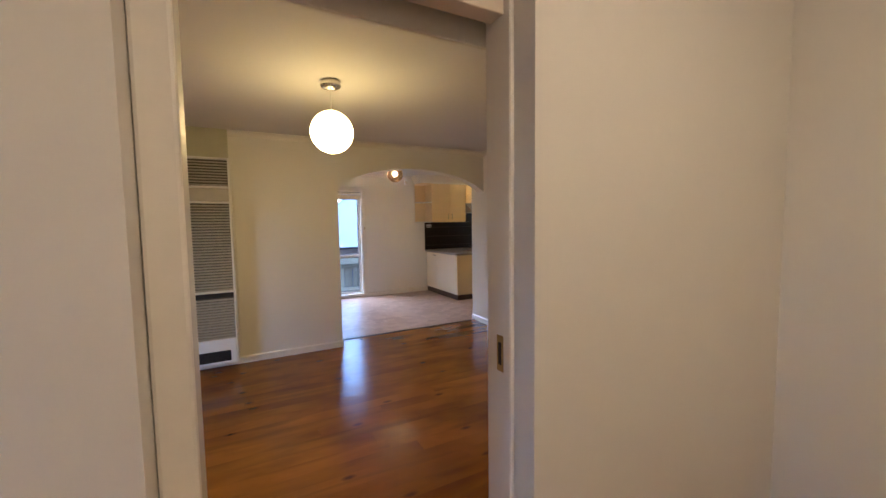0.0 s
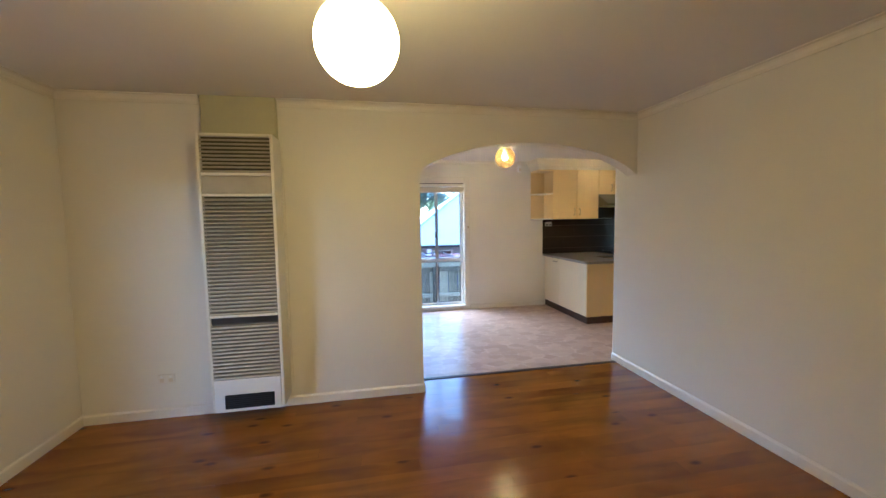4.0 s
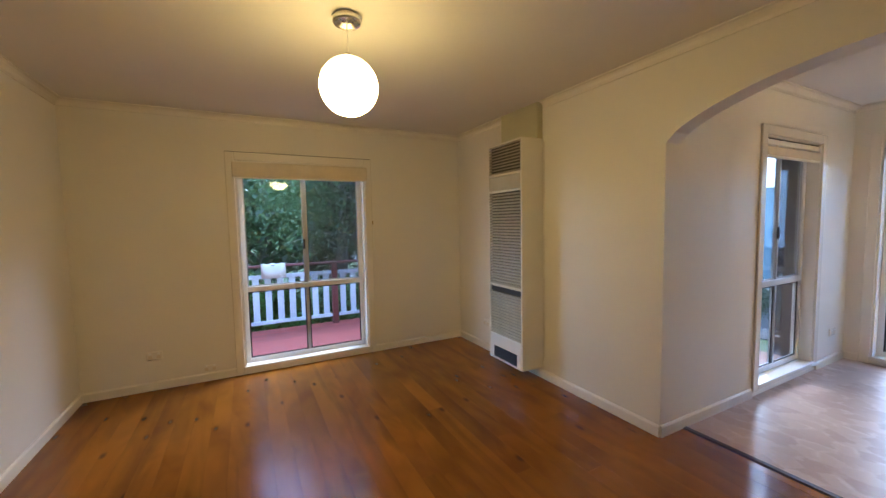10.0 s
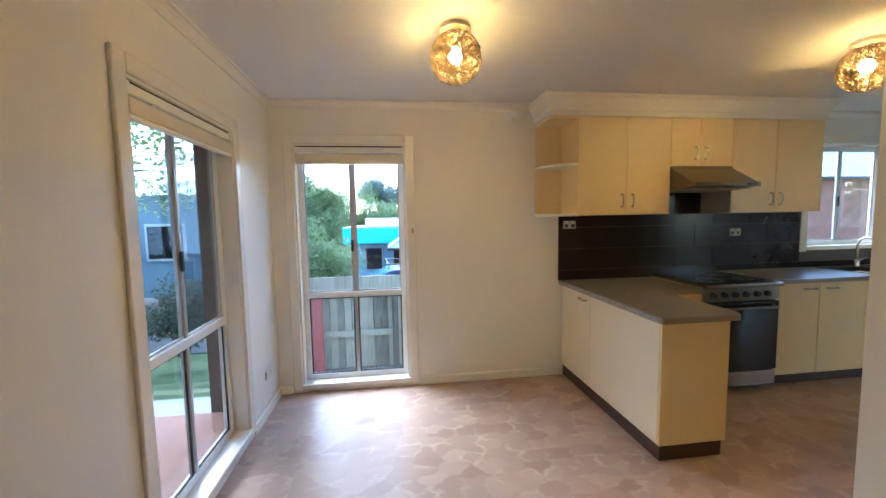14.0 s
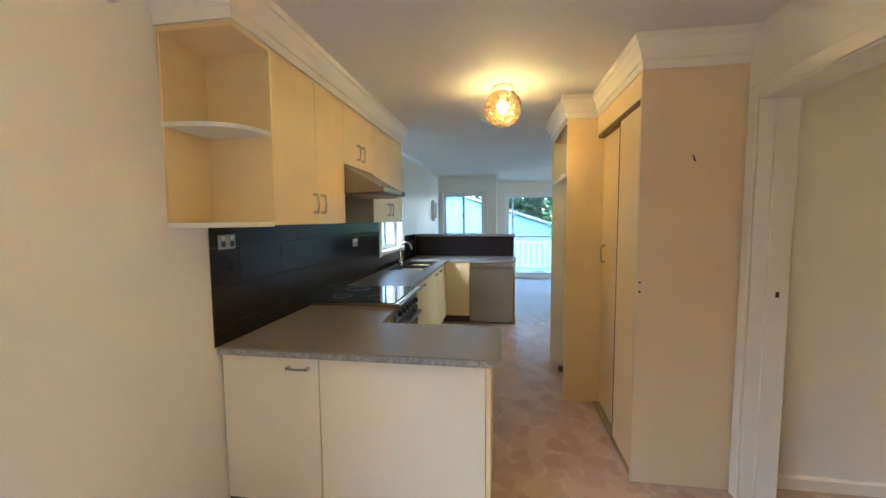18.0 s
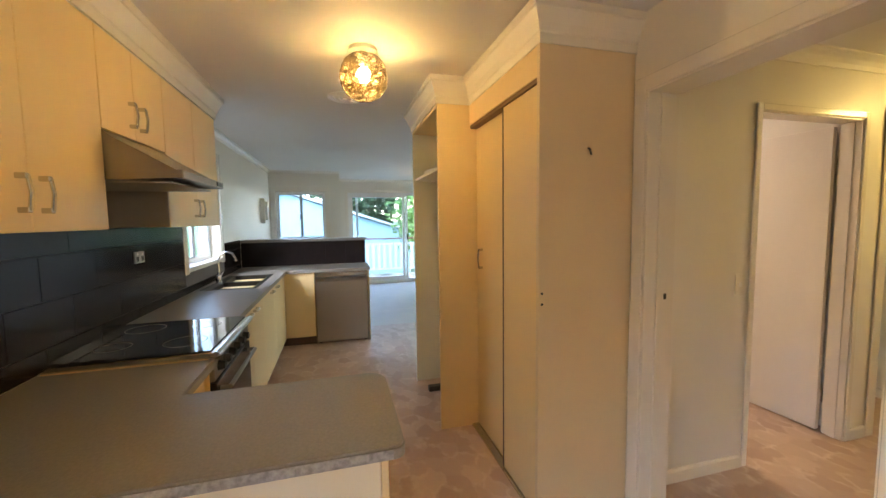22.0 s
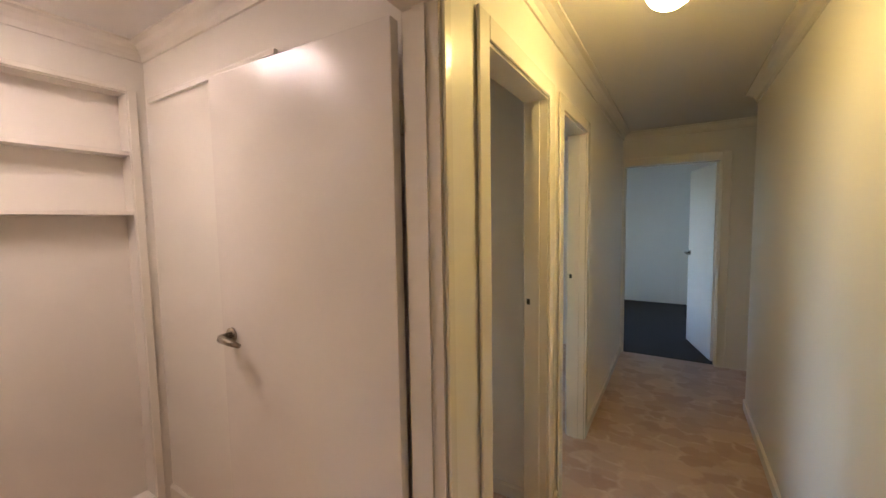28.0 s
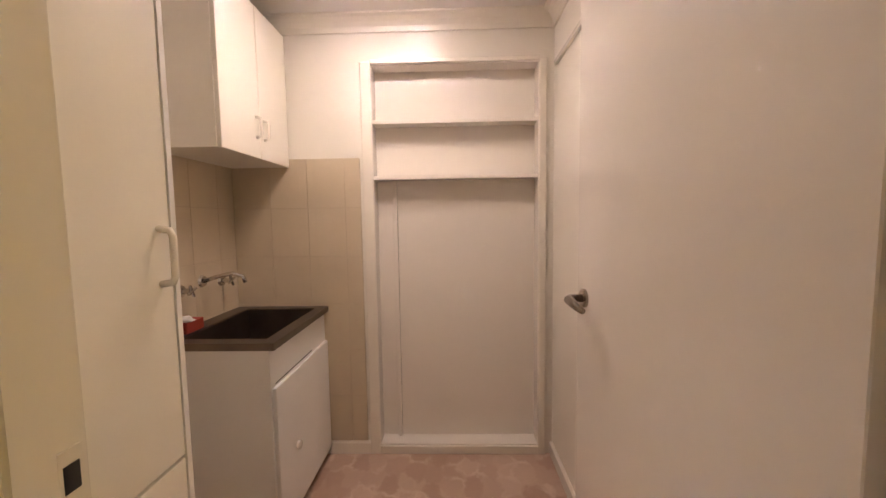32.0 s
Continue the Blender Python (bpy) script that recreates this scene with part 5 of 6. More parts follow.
wall_cab(2.457, 3.235, UZ0, UZ1, (1, -1), "cream laminate two door wall cabinet", split=2.85)
wall_cab(3.236, 3.80, 1.835, UZ1, (1, -1), "short cream wall cabinet above the range hood", 1.935, split=3.50)
wall_cab(3.801, 4.68, UZ0, UZ1, (1, -1), "cream laminate two door wall cabinet near the window", split=4.22)

# range hood
e = thing("range_hood", "slanted stainless steel slide-out range hood", "range hood", (3.52, NY, 1.62))
hood_prof = [(NY - 0.013, 1.833), (UF + 0.01, 1.833), (UF - 0.03, 1.80), (2.27, 1.678), (2.265, 1.648), (UF - 0.05, 1.636), (NY - 0.013, 1.636)]
part("hood_body", prism(hood_prof, "x", 3.238, 3.798), DSTEEL, e)
part("front_lip", bx(3.236, 3.80, 2.247, 2.271, 1.645, 1.680, bev=0.004), DSTEEL, e, "rounded front lip")
part("control", bx(3.68, 3.76, 2.2425, 2.248, 1.653, 1.671), BLACK, e)
part("filter", bx(3.27, 3.77, 2.30, 2.78, 1.629, 1.6355), GRILLE, e)
e = thing("hood_back_panel", "black tiled panel with metal side shield below the hood", "panel", (3.52, NY, 1.44))
part("panel", bx(3.238, 3.798, NY - 0.012, NY - 0.0045, 1.4415, 1.635), TILEB, e)
part("side_shield", bx(3.7945, 3.7995, UF + 0.002, NY - 0.014, 1.446, 1.635), GRILLE, e, "brown grey metal side shield")


# cornice on the cabinets
def crown(name, path, label):
    """Stepped plaster cornice along a path of plan points, facing to the right of the way."""
    prof = [(0.0, 2.232), (0.010, 2.232), (0.012, 2.270), (0.020, 2.276), (0.028, 2.305), (0.046, 2.338), (0.052, 2.350), (0.060, 2.354), (0.062, 2.384), (0.0, 2.384)]
    bm = bmesh.new()
    pts = [Vector(p) for p in path]
    dirs = [(b - a).normalized() for a, b in zip(pts, pts[1:])]
    nor = [Vector((d.y, -d.x)) for d in dirs]
    rings = []
    for i, p in enumerate(pts):
        if i == 0:
            n = nor[0]
        elif i == len(pts) - 1:
            n = nor[-1]
        else:
            n = nor[i - 1] + nor[i]
            n = n / n.dot(nor[i])
        rings.append([bm.verts.new((p.x + n.x * o, p.y + n.y * o, 2.384 + (z - 2.384) * 1.07)) for o, z in prof])
    k = len(prof)
    for a, b in zip(rings, rings[1:]):
        for j in range(k):
            bm.faces.new((a[j], a[(j + 1) % k], b[(j + 1) % k], b[j]))
    bm.faces.new(rings[0])
    bm.faces.new(rings[-1][::-1])
    bmesh.ops.recalc_face_normals(bm, faces=bm.faces)
    return struct(name, bm, TRIM, label, "cornice")


crown("cornice_cabinets", [(2.20, NY - 0.001), (2.20, UF), (4.68, UF), (4.68, NY - 0.001)], "white stepped plaster cornice above the wall cabinets")
FYP, FXP = 1.0, 4.78
crown("cornice_pantry", [(FXP + 0.02, 0.32), (FXP + 0.02, FYP), (3.932, FYP), (3.932, 0.775), (3.0, 0.775), (3.0, 0.28)], "white stepped plaster cornice above the pantry")
struct("bulkhead", bx(2.46, 4.675, UF + 0.02, NY - 0.001, UZ1 + 0.001, CEIL - 0.001), WALL, "plaster bulkhead over the wall cabinets", "wall")

# pantry with sliding doors
e = thing("pantry", "tall cream pantry cupboard with two sliding doors", "cupboard", (3.46, 0.55, 0))
part("side_panel", bx(2.997, 3.02, 0.285, 0.782, 0.001, 2.223), CABP, e, "plain side panel, cream dulled to beige as in daylight")
part("back_panel", bx(3.021, 3.93, 0.301, 0.312, 0.001, 2.223), CAB, e)
part("head_panel", bx(3.021, 3.93, 0.70, 0.778, 2.09, 2.223), CAB, e, "cream head panel above the doors")
part("track", bx(3.021, 3.93, 0.70, 0.772, 2.068, 2.0895), TRACKM, e, "brown sliding door track")
part("sliding_door", bx(3.022, 3.43, 0.745, 0.763, 0.02, 2.066, bev=0.0015), CAB, e)
d = part("sliding_door", bx(3.395, 3.928, 0.712, 0.73, 0.02, 2.066, bev=0.0015), CAB, e)
pull(d, 3.83, 0.73, 1.20, (0, 1, 0), (0, 0, 1), 0.12)
part("bottom_track", bx(3.021, 3.93, 0.70, 0.776, 0.001, 0.012), CHROME, e)
part("edge_strip", bx(3.416, 3.4295, 0.7632, 0.7645, 0.02, 2.066), TOE, e, "dark door edge strip")
e = thing("fridge_alcove", "open cream fridge space with tall side panels and one high shelf", "cupboard", (4.4, 0.65, 0))
part("near_panel", bx(3.932, 3.956, 0.301, FYP, 0.001, 2.223, bev=0.001), CAB, e, "tall cream side panel")
part("far_panel", bx(FXP, FXP + 0.02, 0.301, FYP, 0.001, 2.223, bev=0.001), CABW, e, "tall pale side panel")
part("back_panel", bx(3.957, FXP - 0.001, 0.301, 0.312, 0.001, 2.199), CABW, e)
part("head_panel", bx(3.957, FXP - 0.001, 0.301, FYP, 2.20, 2.223), CAB, e)
part("shelf", bx(3.957, FXP - 0.001, 0.313, 0.985, 1.80, 1.82, bev=0.001), CABW, e)
e = thing("paper_bundle", "small rolled white paper on the fridge space shelf", "paper", (4.5, 0.65, 1.82))
part("roll", tube([(4.35, 0.86, 1.85), (4.6, 0.92, 1.85)], 0.029, 14), WHITE, e)
e = thing("power_board", "small dark power board on the fridge space floor", "power board", (4.55, 0.83, 0))
part("case", bx(-0.03, 0.03, -0.12, 0.12, 0.001, 0.045, bev=0.006), BLACK, e, local=True)
part("cord", tube([(0, -0.12, 0.02), (0.03, -0.25, 0.01), (0.0, -0.42, 0.01)], 0.005, 6), BLACK, e, local=True)
e = thing("wall_hook", "small dark hook on the pantry side panel", "hook", (2.997, 0.527, 1.767))
part("hook", tube([(2.996, 0.53, 1.78), (2.987, 0.53, 1.776), (2.987, 0.524, 1.757), (2.991, 0.519, 1.752)], 0.004, 6), BLACK, e)
for z in (1.12, 1.07):
    e = thing("screw_hole", "small dark screw head on the pantry panel edge", "screw", (2.996, 0.765, z))
    part("screw", tube([(2.9968, 0.765, z), (2.994, 0.765, z)], 0.006, 10), BLACK, e)


def strike(x, y, z, rz, label="small dark latch strike in the door jamb"):
    e = thing("latch_strike", label, "strike plate", (x, y, z), rz)
    part("plate", bx(-0.012, 0.012, -0.0025, -0.0005, -0.03, 0.03, bev=0.0008), TRIM, e, local=True)
    part("hole", bx(-0.008, 0.008, -0.0032, -0.0025, -0.014, 0.014), BLACK, e, local=True)


strike(2.908, 0.165, 1.085, -90)
strike(3.145, -2.3575, 1.10, 180)
strike(3.145, -3.2045, 1.11, 180)
strike(3.145, -0.6145, 1.08, 0)
e = thing("wall_phone", "white wall telephone box on the family room wall", "telephone", (8.22, NY, 1.64))
part("base", bx(-0.11, 0.11, -0.07, -0.001, -0.20, 0.20, bev=0.01), CABW, e, local=True)
part("handset", bx(-0.1, -0.03, -0.11, -0.061, -0.15, 0.15, bev=0.014, seg=2), WHITE, e, "pale handset", local=True)
part("keypad", bx(0.0, 0.09, -0.066, -0.0605, -0.06, 0.08, bev=0.002), GRILLE, e, "grey keypad", local=True)
e = thing("light_switch", "white light switch on the pantry end beside the jamb", "switch", (2.996, 0.262, 1.07))
part("plate", bx(2.988, 2.9965, 0.245, 0.279, 1.02, 1.12, bev=0.002), WHITE, e)
part("rocker", bx(2.984, 2.9878, 0.254, 0.27, 1.055, 1.085, bev=0.001), WHITE, e)
e = thing("spotlight_track", "chrome ceiling spotlight bar with lit spots", "lamp", (8.6, 0.0, CEIL))
part("bar", bx(8.3, 8.95, -0.03, 0.03, CEIL - 0.03, CEIL - 0.0005, bev=0.004), CHROME, e)
for xx, dx in ((8.38, -0.03), (8.62, 0.02), (8.87, 0.03)):
    s = part("spot_head", tube([(xx, 0, CEIL - 0.03), (xx, 0.0, CEIL - 0.055), (xx + dx * 0.3, 0.02, CEIL - 0.06), (xx + dx, 0.06, CEIL - 0.09)], [0.008, 0.012, 0.026, 0.036], 16), CHROME, e)
    part("lamp_face", tube([(xx + dx, 0.0605, CEIL - 0.0905), (xx + dx * 1.05, 0.064, CEIL - 0.0935)], 0.03, 16), EM_SPOT, s, "glowing lamp face")
e = thing("wall_switch", "white light switch on the hall wall by the laundry", "switch", (3.06, -0.507, 1.08))
part("plate", bx(3.0535, 3.0595, -0.542, -0.472, 1.02, 1.135, bev=0.002), TRIM, e)
part("rocker", bx(3.0505, 3.0533, -0.517, -0.497, 1.065, 1.09, bev=0.001), WHITE, e)


# ---------- laundry ----------
LN = 0.22
e = thing("tall_laundry_cabinet", "tall white laundry cupboard with curved plastic handle", "cabinet", (3.43, -0.05, 0))
part("carcass", bx(3.165, 3.685, -0.31, LN - 0.002, 0.001, CEIL - 0.08), CABW, e)
d = part("upper_door", bx(3.168, 3.672, -0.332, -0.3105, 0.765, CEIL - 0.085, bev=0.002), CABW, e)
part("lower_door", bx(3.168, 3.672, -0.332, -0.3105, 0.06, 0.757, bev=0.002), CABW, e)
part("edge_strip", bx(3.6735, 3.689, -0.335, LN - 0.002, 0.001, CEIL - 0.08), WHITE, e)


def dhandle(parent, x, y, z0, z1, r=0.008, dep=0.034):
    """White plastic D handle on a face that looks to minus y."""
    part("handle", tube([(x, y, z0), (x, y - dep * 0.8, z0 + 0.004), (x, y - dep, z0 + 0.018), (x, y - dep, z1 - 0.018), (x, y - dep * 0.8, z1 - 0.004), (x, y, z1)], r, 8), TRIM, parent, "cream plastic D handle", smooth=True)


dhandle(d, 3.635, -0.332, 1.19, 1.315)
e = thing("laundry_wall_cabinet", "white two door laundry wall cabinet above the trough", "cabinet", (4.6, LN, 1.62))
part("carcass", bx(4.27, 4.875, -0.085, LN - 0.002, 1.62, CEIL - 0.08), CABW, e)
for a, b, hx in ((4.272, 4.571, 4.54), (4.575, 4.874, 4.61)):
    d = part("door", bx(a, b, -0.105, -0.0855, 1.618, CEIL - 0.082, bev=0.002), CABW, e)
    dhandle(d, hx, -0.105, 1.71, 1.80, 0.006, 0.026)
e = thing("laundry_trough", "white laundry trough cabinet with stainless steel tub", "laundry trough", (4.62, -0.02, 0))
TX0, TX1, TYF, TZ = 4.225, 4.87, -0.285, 0.858
part("cabinet_body", bx(TX0 + 0.01, TX1, TYF + 0.02, LN - 0.02, 0.03, TZ - 0.19), WHITE, e)
part("front_apron", bx(TX0 + 0.01, TX1, TYF + 0.02, TYF + 0.035, TZ - 0.19, TZ - 0.03), WHITE, e)
for x0 in (TX0 + 0.01, TX1 - 0.015):
    part("side_apron", bx(x0, x0 + 0.015, TYF + 0.035, LN - 0.02, TZ - 0.19, TZ - 0.03), WHITE, e)
part("knob", lathe([(0, 0), (0.018, 0), (0.02, 0.012), (0, 0.016)], seg=16), TRIM, e, local=True).matrix_basis = pose(-0.2, TYF + 0.022, 0.33, 90, 0, 0)
part("door", bx(TX0 + 0.02, TX1 - 0.01, TYF + 0.002, TYF + 0.0195, 0.05, TZ - 0.19, bev=0.003), WHITE, e)
part("door_gap", bx(TX0 + 0.05, TX1 - 0.2, TYF + 0.0185, TYF + 0.0198, TZ - 0.184, TZ - 0.180), DARKGAP, e)
bm = bmesh.new()
basin(bm, TX0 + 0.06, TX1 - 0.06, TYF + 0.05, LN - 0.09, TZ - 0.004, 0.18, 0.006)
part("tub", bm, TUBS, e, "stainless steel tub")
bm = bmesh.new()
for x0, x1, y0, y1 in ((TX0, TX1, TYF - 0.005, TYF + 0.05), (TX0, TX1, LN - 0.09, LN - 0.004), (TX0, TX0 + 0.06, TYF + 0.05, LN - 0.09), (TX1 - 0.06, TX1, TYF + 0.05, LN - 0.09)):
    addbox(bm, x0, x1, y0, y1, TZ - 0.03, TZ)
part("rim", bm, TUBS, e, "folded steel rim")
for k, (x, lab) in enumerate(((4.42, 1), (4.72, 1))):
    e = thing("wall_tap", "chrome wall tap handle over the laundry trough", "tap", (x, LN, 1.03), group="laundry taps")
    part("flange", tube([(0, -0.0085, 0), (0, -0.02, 0)], [0.03, 0.024], 18), CHROME, e, local=True)
    part("spindle", tube([(0, -0.02, 0), (0, -0.06, 0)], 0.012, 12), CHROME, e, local=True)
    bm = bmesh.new()
    for a in range(4):
        c, s = math.cos(a * 1.5708 + 0.4), math.sin(a * 1.5708 + 0.4)
        addtube(bm, [(0, -0.062, 0), (0.028 * c, -0.064, 0.028 * s)], [0.008, 0.006], 8)
    part("cross_handle", bm, CHROME, e, local=True)
e = thing("wall_spout", "chrome swivel spout on the laundry wall", "spout", (4.57, LN, 1.05))
part("flange", tube([(0, -0.0085, 0), (0, -0.02, 0)], [0.03, 0.024], 18), CHROME, e, local=True)
part("spout", tube([(0, -0.02, 0), (0, -0.08, 0.02), (0.01, -0.15, 0.035), (0.015, -0.2, 0.02), (0.016, -0.21, -0.01)], 0.01, 10), CHROME, e, local=True, smooth=True)
e = thing("soap_box", "small red carton on the steel trough rim", "box", (4.40, 0.165, TZ))
part("carton", bx(-0.055, 0.055, -0.03, 0.03, 0.0, 0.05, bev=0.003), material("red_card", (0.35, 0.05, 0.03), 0.6), e, local=True)
e = thing("cleaning_cloth", "crumpled white cloth on the red box", "cloth", (4.38, 0.165, TZ + 0.05))
bm = bmesh.new()
bmesh.ops.create_icosphere(bm, subdivisions=3, radius=0.035)
for v in bm.verts:
    v.co *= 1 + 0.5 * noise.noise(v.co * 40)
    v.co.z = max(0.0, v.co.z * 0.6)
part("cloth", bm, WHITE, e, local=True, smooth=True)

# laundry tiles
e = thing("laundry_tiles", "beige glazed wall tiles round the laundry trough", "tiles", (4.9, LN, 0))
part("grout_north", bx(3.69, 4.879, LN - 0.005, LN - 0.0005, 0.0, 1.66), GROUTL, e)
part("grout_east", bx(4.874, 4.8795, -0.49, LN - 0.006, 0.076, 1.66), GROUTL, e)
for j in range(6):
    z0 = 0.078 + j * 0.2645
    for i in range(6):
        x0 = 3.70 + i * 0.206
        part("tile", bx(x0, min(x0 + 0.204, 4.866), LN - 0.0085, LN - 0.005, z0, z0 + 0.2625, bev=0.0008), TILEL, e)
    for i in range(4):
        y1 = LN - 0.009 - i * 0.206
        part("tile", bx(4.8705, 4.874, max(y1 - 0.204, -0.488), y1, z0, z0 + 0.2625, bev=0.0008), TILEL, e)

# niche with shelves
e = thing("broom_niche", "white recessed broom cupboard with two shelves and a divider", "cupboard", (5.03, -1.0, 0.1))
NYa, NYb = -1.454, -0.556
part("back_panel", bx(4.981, 4.995, NYa - 0.05, NYb + 0.05, 0.02, 2.19), DOORP, e, "gloss white back panel")
for y0 in (NYa, NYb - 0.006):
    part("side_lining", bx(4.881, 4.9805, y0, y0 + 0.006, 0.053, 2.143), DOORP, e)
part("head_lining", bx(4.881, 4.9805, NYa, NYb, 2.1435, 2.1495), DOORP, e)
part("base_ledge", bx(4.881, 4.9805, NYa, NYb, 0.041, 0.0525), DOORP, e)
for z in (1.862, 1.566):
    part("shelf", bx(4.884, 4.9805, NYa + 0.0065, NYb - 0.0065, z - 0.02, z, bev=0.002), DOORP, e)
part("divider", bx(4.955, 4.9805, -0.675, -0.652, 0.053, 1.545, bev=0.002), DOORP, e)
bm = bmesh.new()
for y0, y1, z0, z1 in ((NYa - 0.035, NYa + 0.004, 0.0, 2.16), (NYb - 0.004, NYb + 0.05, 0.0, 2.16), (NYa + 0.004, NYb - 0.004, 2.148, 2.172), (NYa + 0.004, NYb - 0.004, 0.0, 0.048)):
    addbox(bm, 4.865, 4.879, y0, y1, z0, z1, bev=0.003)
part("surround", bm, TRIM, e, "cream timber surround")
e = thing("wall_batten", "thin cream timber batten along the laundry wall", "batten", (4.5, -1.53, 2.11))
part("strip", bx(3.8, 4.82, -1.529, -1.512, 2.10, 2.122, bev=0.002), TRIM, e)

# curtain-cord cleats beside the windows
e = thing("cord_cleat", "white blind cord looped on a brass cleat", "cleat", (LX0, -1.05, 1.3))
part("cord", tube([(LX0 + 0.006, -1.07, 1.42), (LX0 + 0.006, -1.065, 1.2), (LX0 + 0.006, -1.05, 1.05), (LX0 + 0.006, -1.03, 1.0), (LX0 + 0.006, -1.02, 1.04), (LX0 + 0.006, -1.05, 1.12)], 0.003, 6), WHITE, e)
part("cleat", bx(LX0 + 0.0005, LX0 + 0.012, -1.077, -1.063, 1.38, 1.42, bev=0.003), BRASS, e)
e = thing("blind_cleat", "small brass blind cleat beside the dining window", "cleat", (1.128, NY, 1.34))
part("cleat", bx(1.121, 1.135, NY - 0.032, NY - 0.0185, 1.32, 1.36, bev=0.003), BRASS, e)

# ---------- outside ----------
GZ = -1.0
bm = bmesh.new()
bmesh.ops.create_grid(bm, x_segments=60, y_segments=60, size=1.0)
for v in bm.verts:
    r = max(abs(v.co.x), abs(v.co.y))
    k = 30 * r + 1970 * max(0.0, r - 0.5) ** 3 * 8
    v.co = Vector((v.co.x / max(r, 1e-6) * k if r else 0, v.co.y / max(r, 1e-6) * k if r else 0, GZ))
    v.co.z = GZ - 0.8 * min(1.0, max(0.0, (v.co.y - 6.0) / 3.0))
struct("ground", bm, GRASS, "grassy ground round the house", "ground")
struct("subfloor_wall", grid_solid([-2.66, WX + 0.15, EX + 0.1], [-8.2, WY + 0.1, NY + 0.1], indoors, GZ, -0.16, "uvw"), BRICKM, "brick base under the house floor", "wall")

# west deck with balustrade
e = thing("deck", "red stained timber deck outside the living room", "deck", (-3.8, -1.6, GZ))
DZ = -0.22
x = -4.95
while x < -2.70:
    part("deck_board", bx(x, x + 0.086, -5.6, 0.42, DZ - 0.022, DZ, bev=0.002), DECKM, e)
    x += 0.092
for yy in (-5.4, -3.4, -1.4, 0.3):
    part("joist", bx(-4.95, -2.70, yy, yy + 0.05, DZ - 0.14, DZ - 0.0225), FENCEM, e)
for px_, py_ in ((-4.9, 0.3), (-4.9, -2.5), (-3.0, 0.3)):
    part("stump", bx(px_, px_ + 0.09, py_, py_ + 0.09, GZ, DZ - 0.14), FENCEM, e)


def balustrade(name, p0, p1, base, label, rail=0.96, posts=(), cap=True, group="deck balustrades", step=0.165, w=0.09):
    """Slatted panel between two plan points with a dark red handrail and posts."""
    a, b = Vector((*p0, 0)), Vector((*p1, 0))
    d = (b - a)
    ln = d.length
    ang = math.degrees(math.atan2(d.y, d.x))
    e = thing(name, label, "balustrade", (p0[0], p0[1], base), ang, group=group)
    n = int(ln / step)
    for i in range(n):
        u = (i + 0.5) * ln / n
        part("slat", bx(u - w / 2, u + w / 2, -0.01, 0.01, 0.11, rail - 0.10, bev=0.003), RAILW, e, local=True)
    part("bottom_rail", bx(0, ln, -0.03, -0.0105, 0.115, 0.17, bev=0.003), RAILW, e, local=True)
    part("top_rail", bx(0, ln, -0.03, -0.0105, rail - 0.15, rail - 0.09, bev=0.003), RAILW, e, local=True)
    if cap:
        part("handrail", bx(-0.05, ln + 0.05, -0.05, 0.05, rail + 0.02, rail + 0.055, bev=0.006), POSTM, e, "dark red handrail", local=True)
    for u in posts:
        part("post", bx(u - 0.045, u + 0.045, -0.05 + 0.008, 0.052, 0.0, rail + 0.0195, bev=0.004), POSTM, e, "dark red post", local=True)
    return e


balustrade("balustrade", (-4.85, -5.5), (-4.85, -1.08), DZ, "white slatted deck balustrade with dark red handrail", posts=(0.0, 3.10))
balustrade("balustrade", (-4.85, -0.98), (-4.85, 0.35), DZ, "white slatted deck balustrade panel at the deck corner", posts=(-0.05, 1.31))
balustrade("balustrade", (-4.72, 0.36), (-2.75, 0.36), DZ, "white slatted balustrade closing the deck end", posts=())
e = thing("towel", "white towel hung over the deck handrail", "towel", (-4.85, -1.93, DZ + 1.02))
bm = bmesh.new()
cols = []
for i in range(9):
    yy = -0.17 + 0.0425 * i
    cols.append([bm.verts.new((xx + 0.012 * math.sin(i * 1.3 + zz * 9), yy, zz + 0.01 * math.sin(i * 2.1))) for xx, zz in ((-0.075, -0.16), (-0.07, -0.06), (-0.055, 0.0), (0.0, 0.012), (0.055, 0.0), (0.07, -0.08), (0.075, -0.2))])
for a, b in zip(cols, cols[1:]):
    for k in range(6):
        bm.faces.new((a[k], a[k + 1], b[k + 1], b[k]))
bmesh.ops.solidify(bm, geom=bm.faces[:], thickness=0.012)
part("cloth", bm, WHITE, e, local=True, smooth=True)

# timber fence on the north side
e = thing("timber_fence", "weathered grey paling fence with rails and a dark red post", "fence", (2, 5.2, GZ))
FT = 0.60
pal = bpy.data.meshes.new("paling")
bmp = bx(-0.05, 0.05, 0.0, 0.014, 0.0, FT - GZ, bev=0.002)
bmp.to_mesh(pal)
bmp.free()
pal.materials.append(FENCEM)
rf = random.Random(9)
x = -1.3
while x < 9.0:
    o = part("paling", pal, None, e)
    o.location = (x - 2, 0.05, rf.uniform(-0.03, 0.02))
    o.rotation_euler = (0, rf.uniform(-0.006, 0.006), 0)
    x += 0.1055
for z in (-0.83, -0.27, 0.31):
    part("rail", bx(-1.4, 9.1, 5.2, 5.245, z, z + 0.085, bev=0.004), FENCEM, e)
part("sleeper", bx(-1.4, 9.1, 5.2, 5.246, GZ + 0.001, -0.84), TOE, e, "dark bottom sleeper")
part("top_plank", bx(-1.4, 9.1, 5.175, 5.199, 0.42, 0.62, bev=0.004), FENCEM, e)
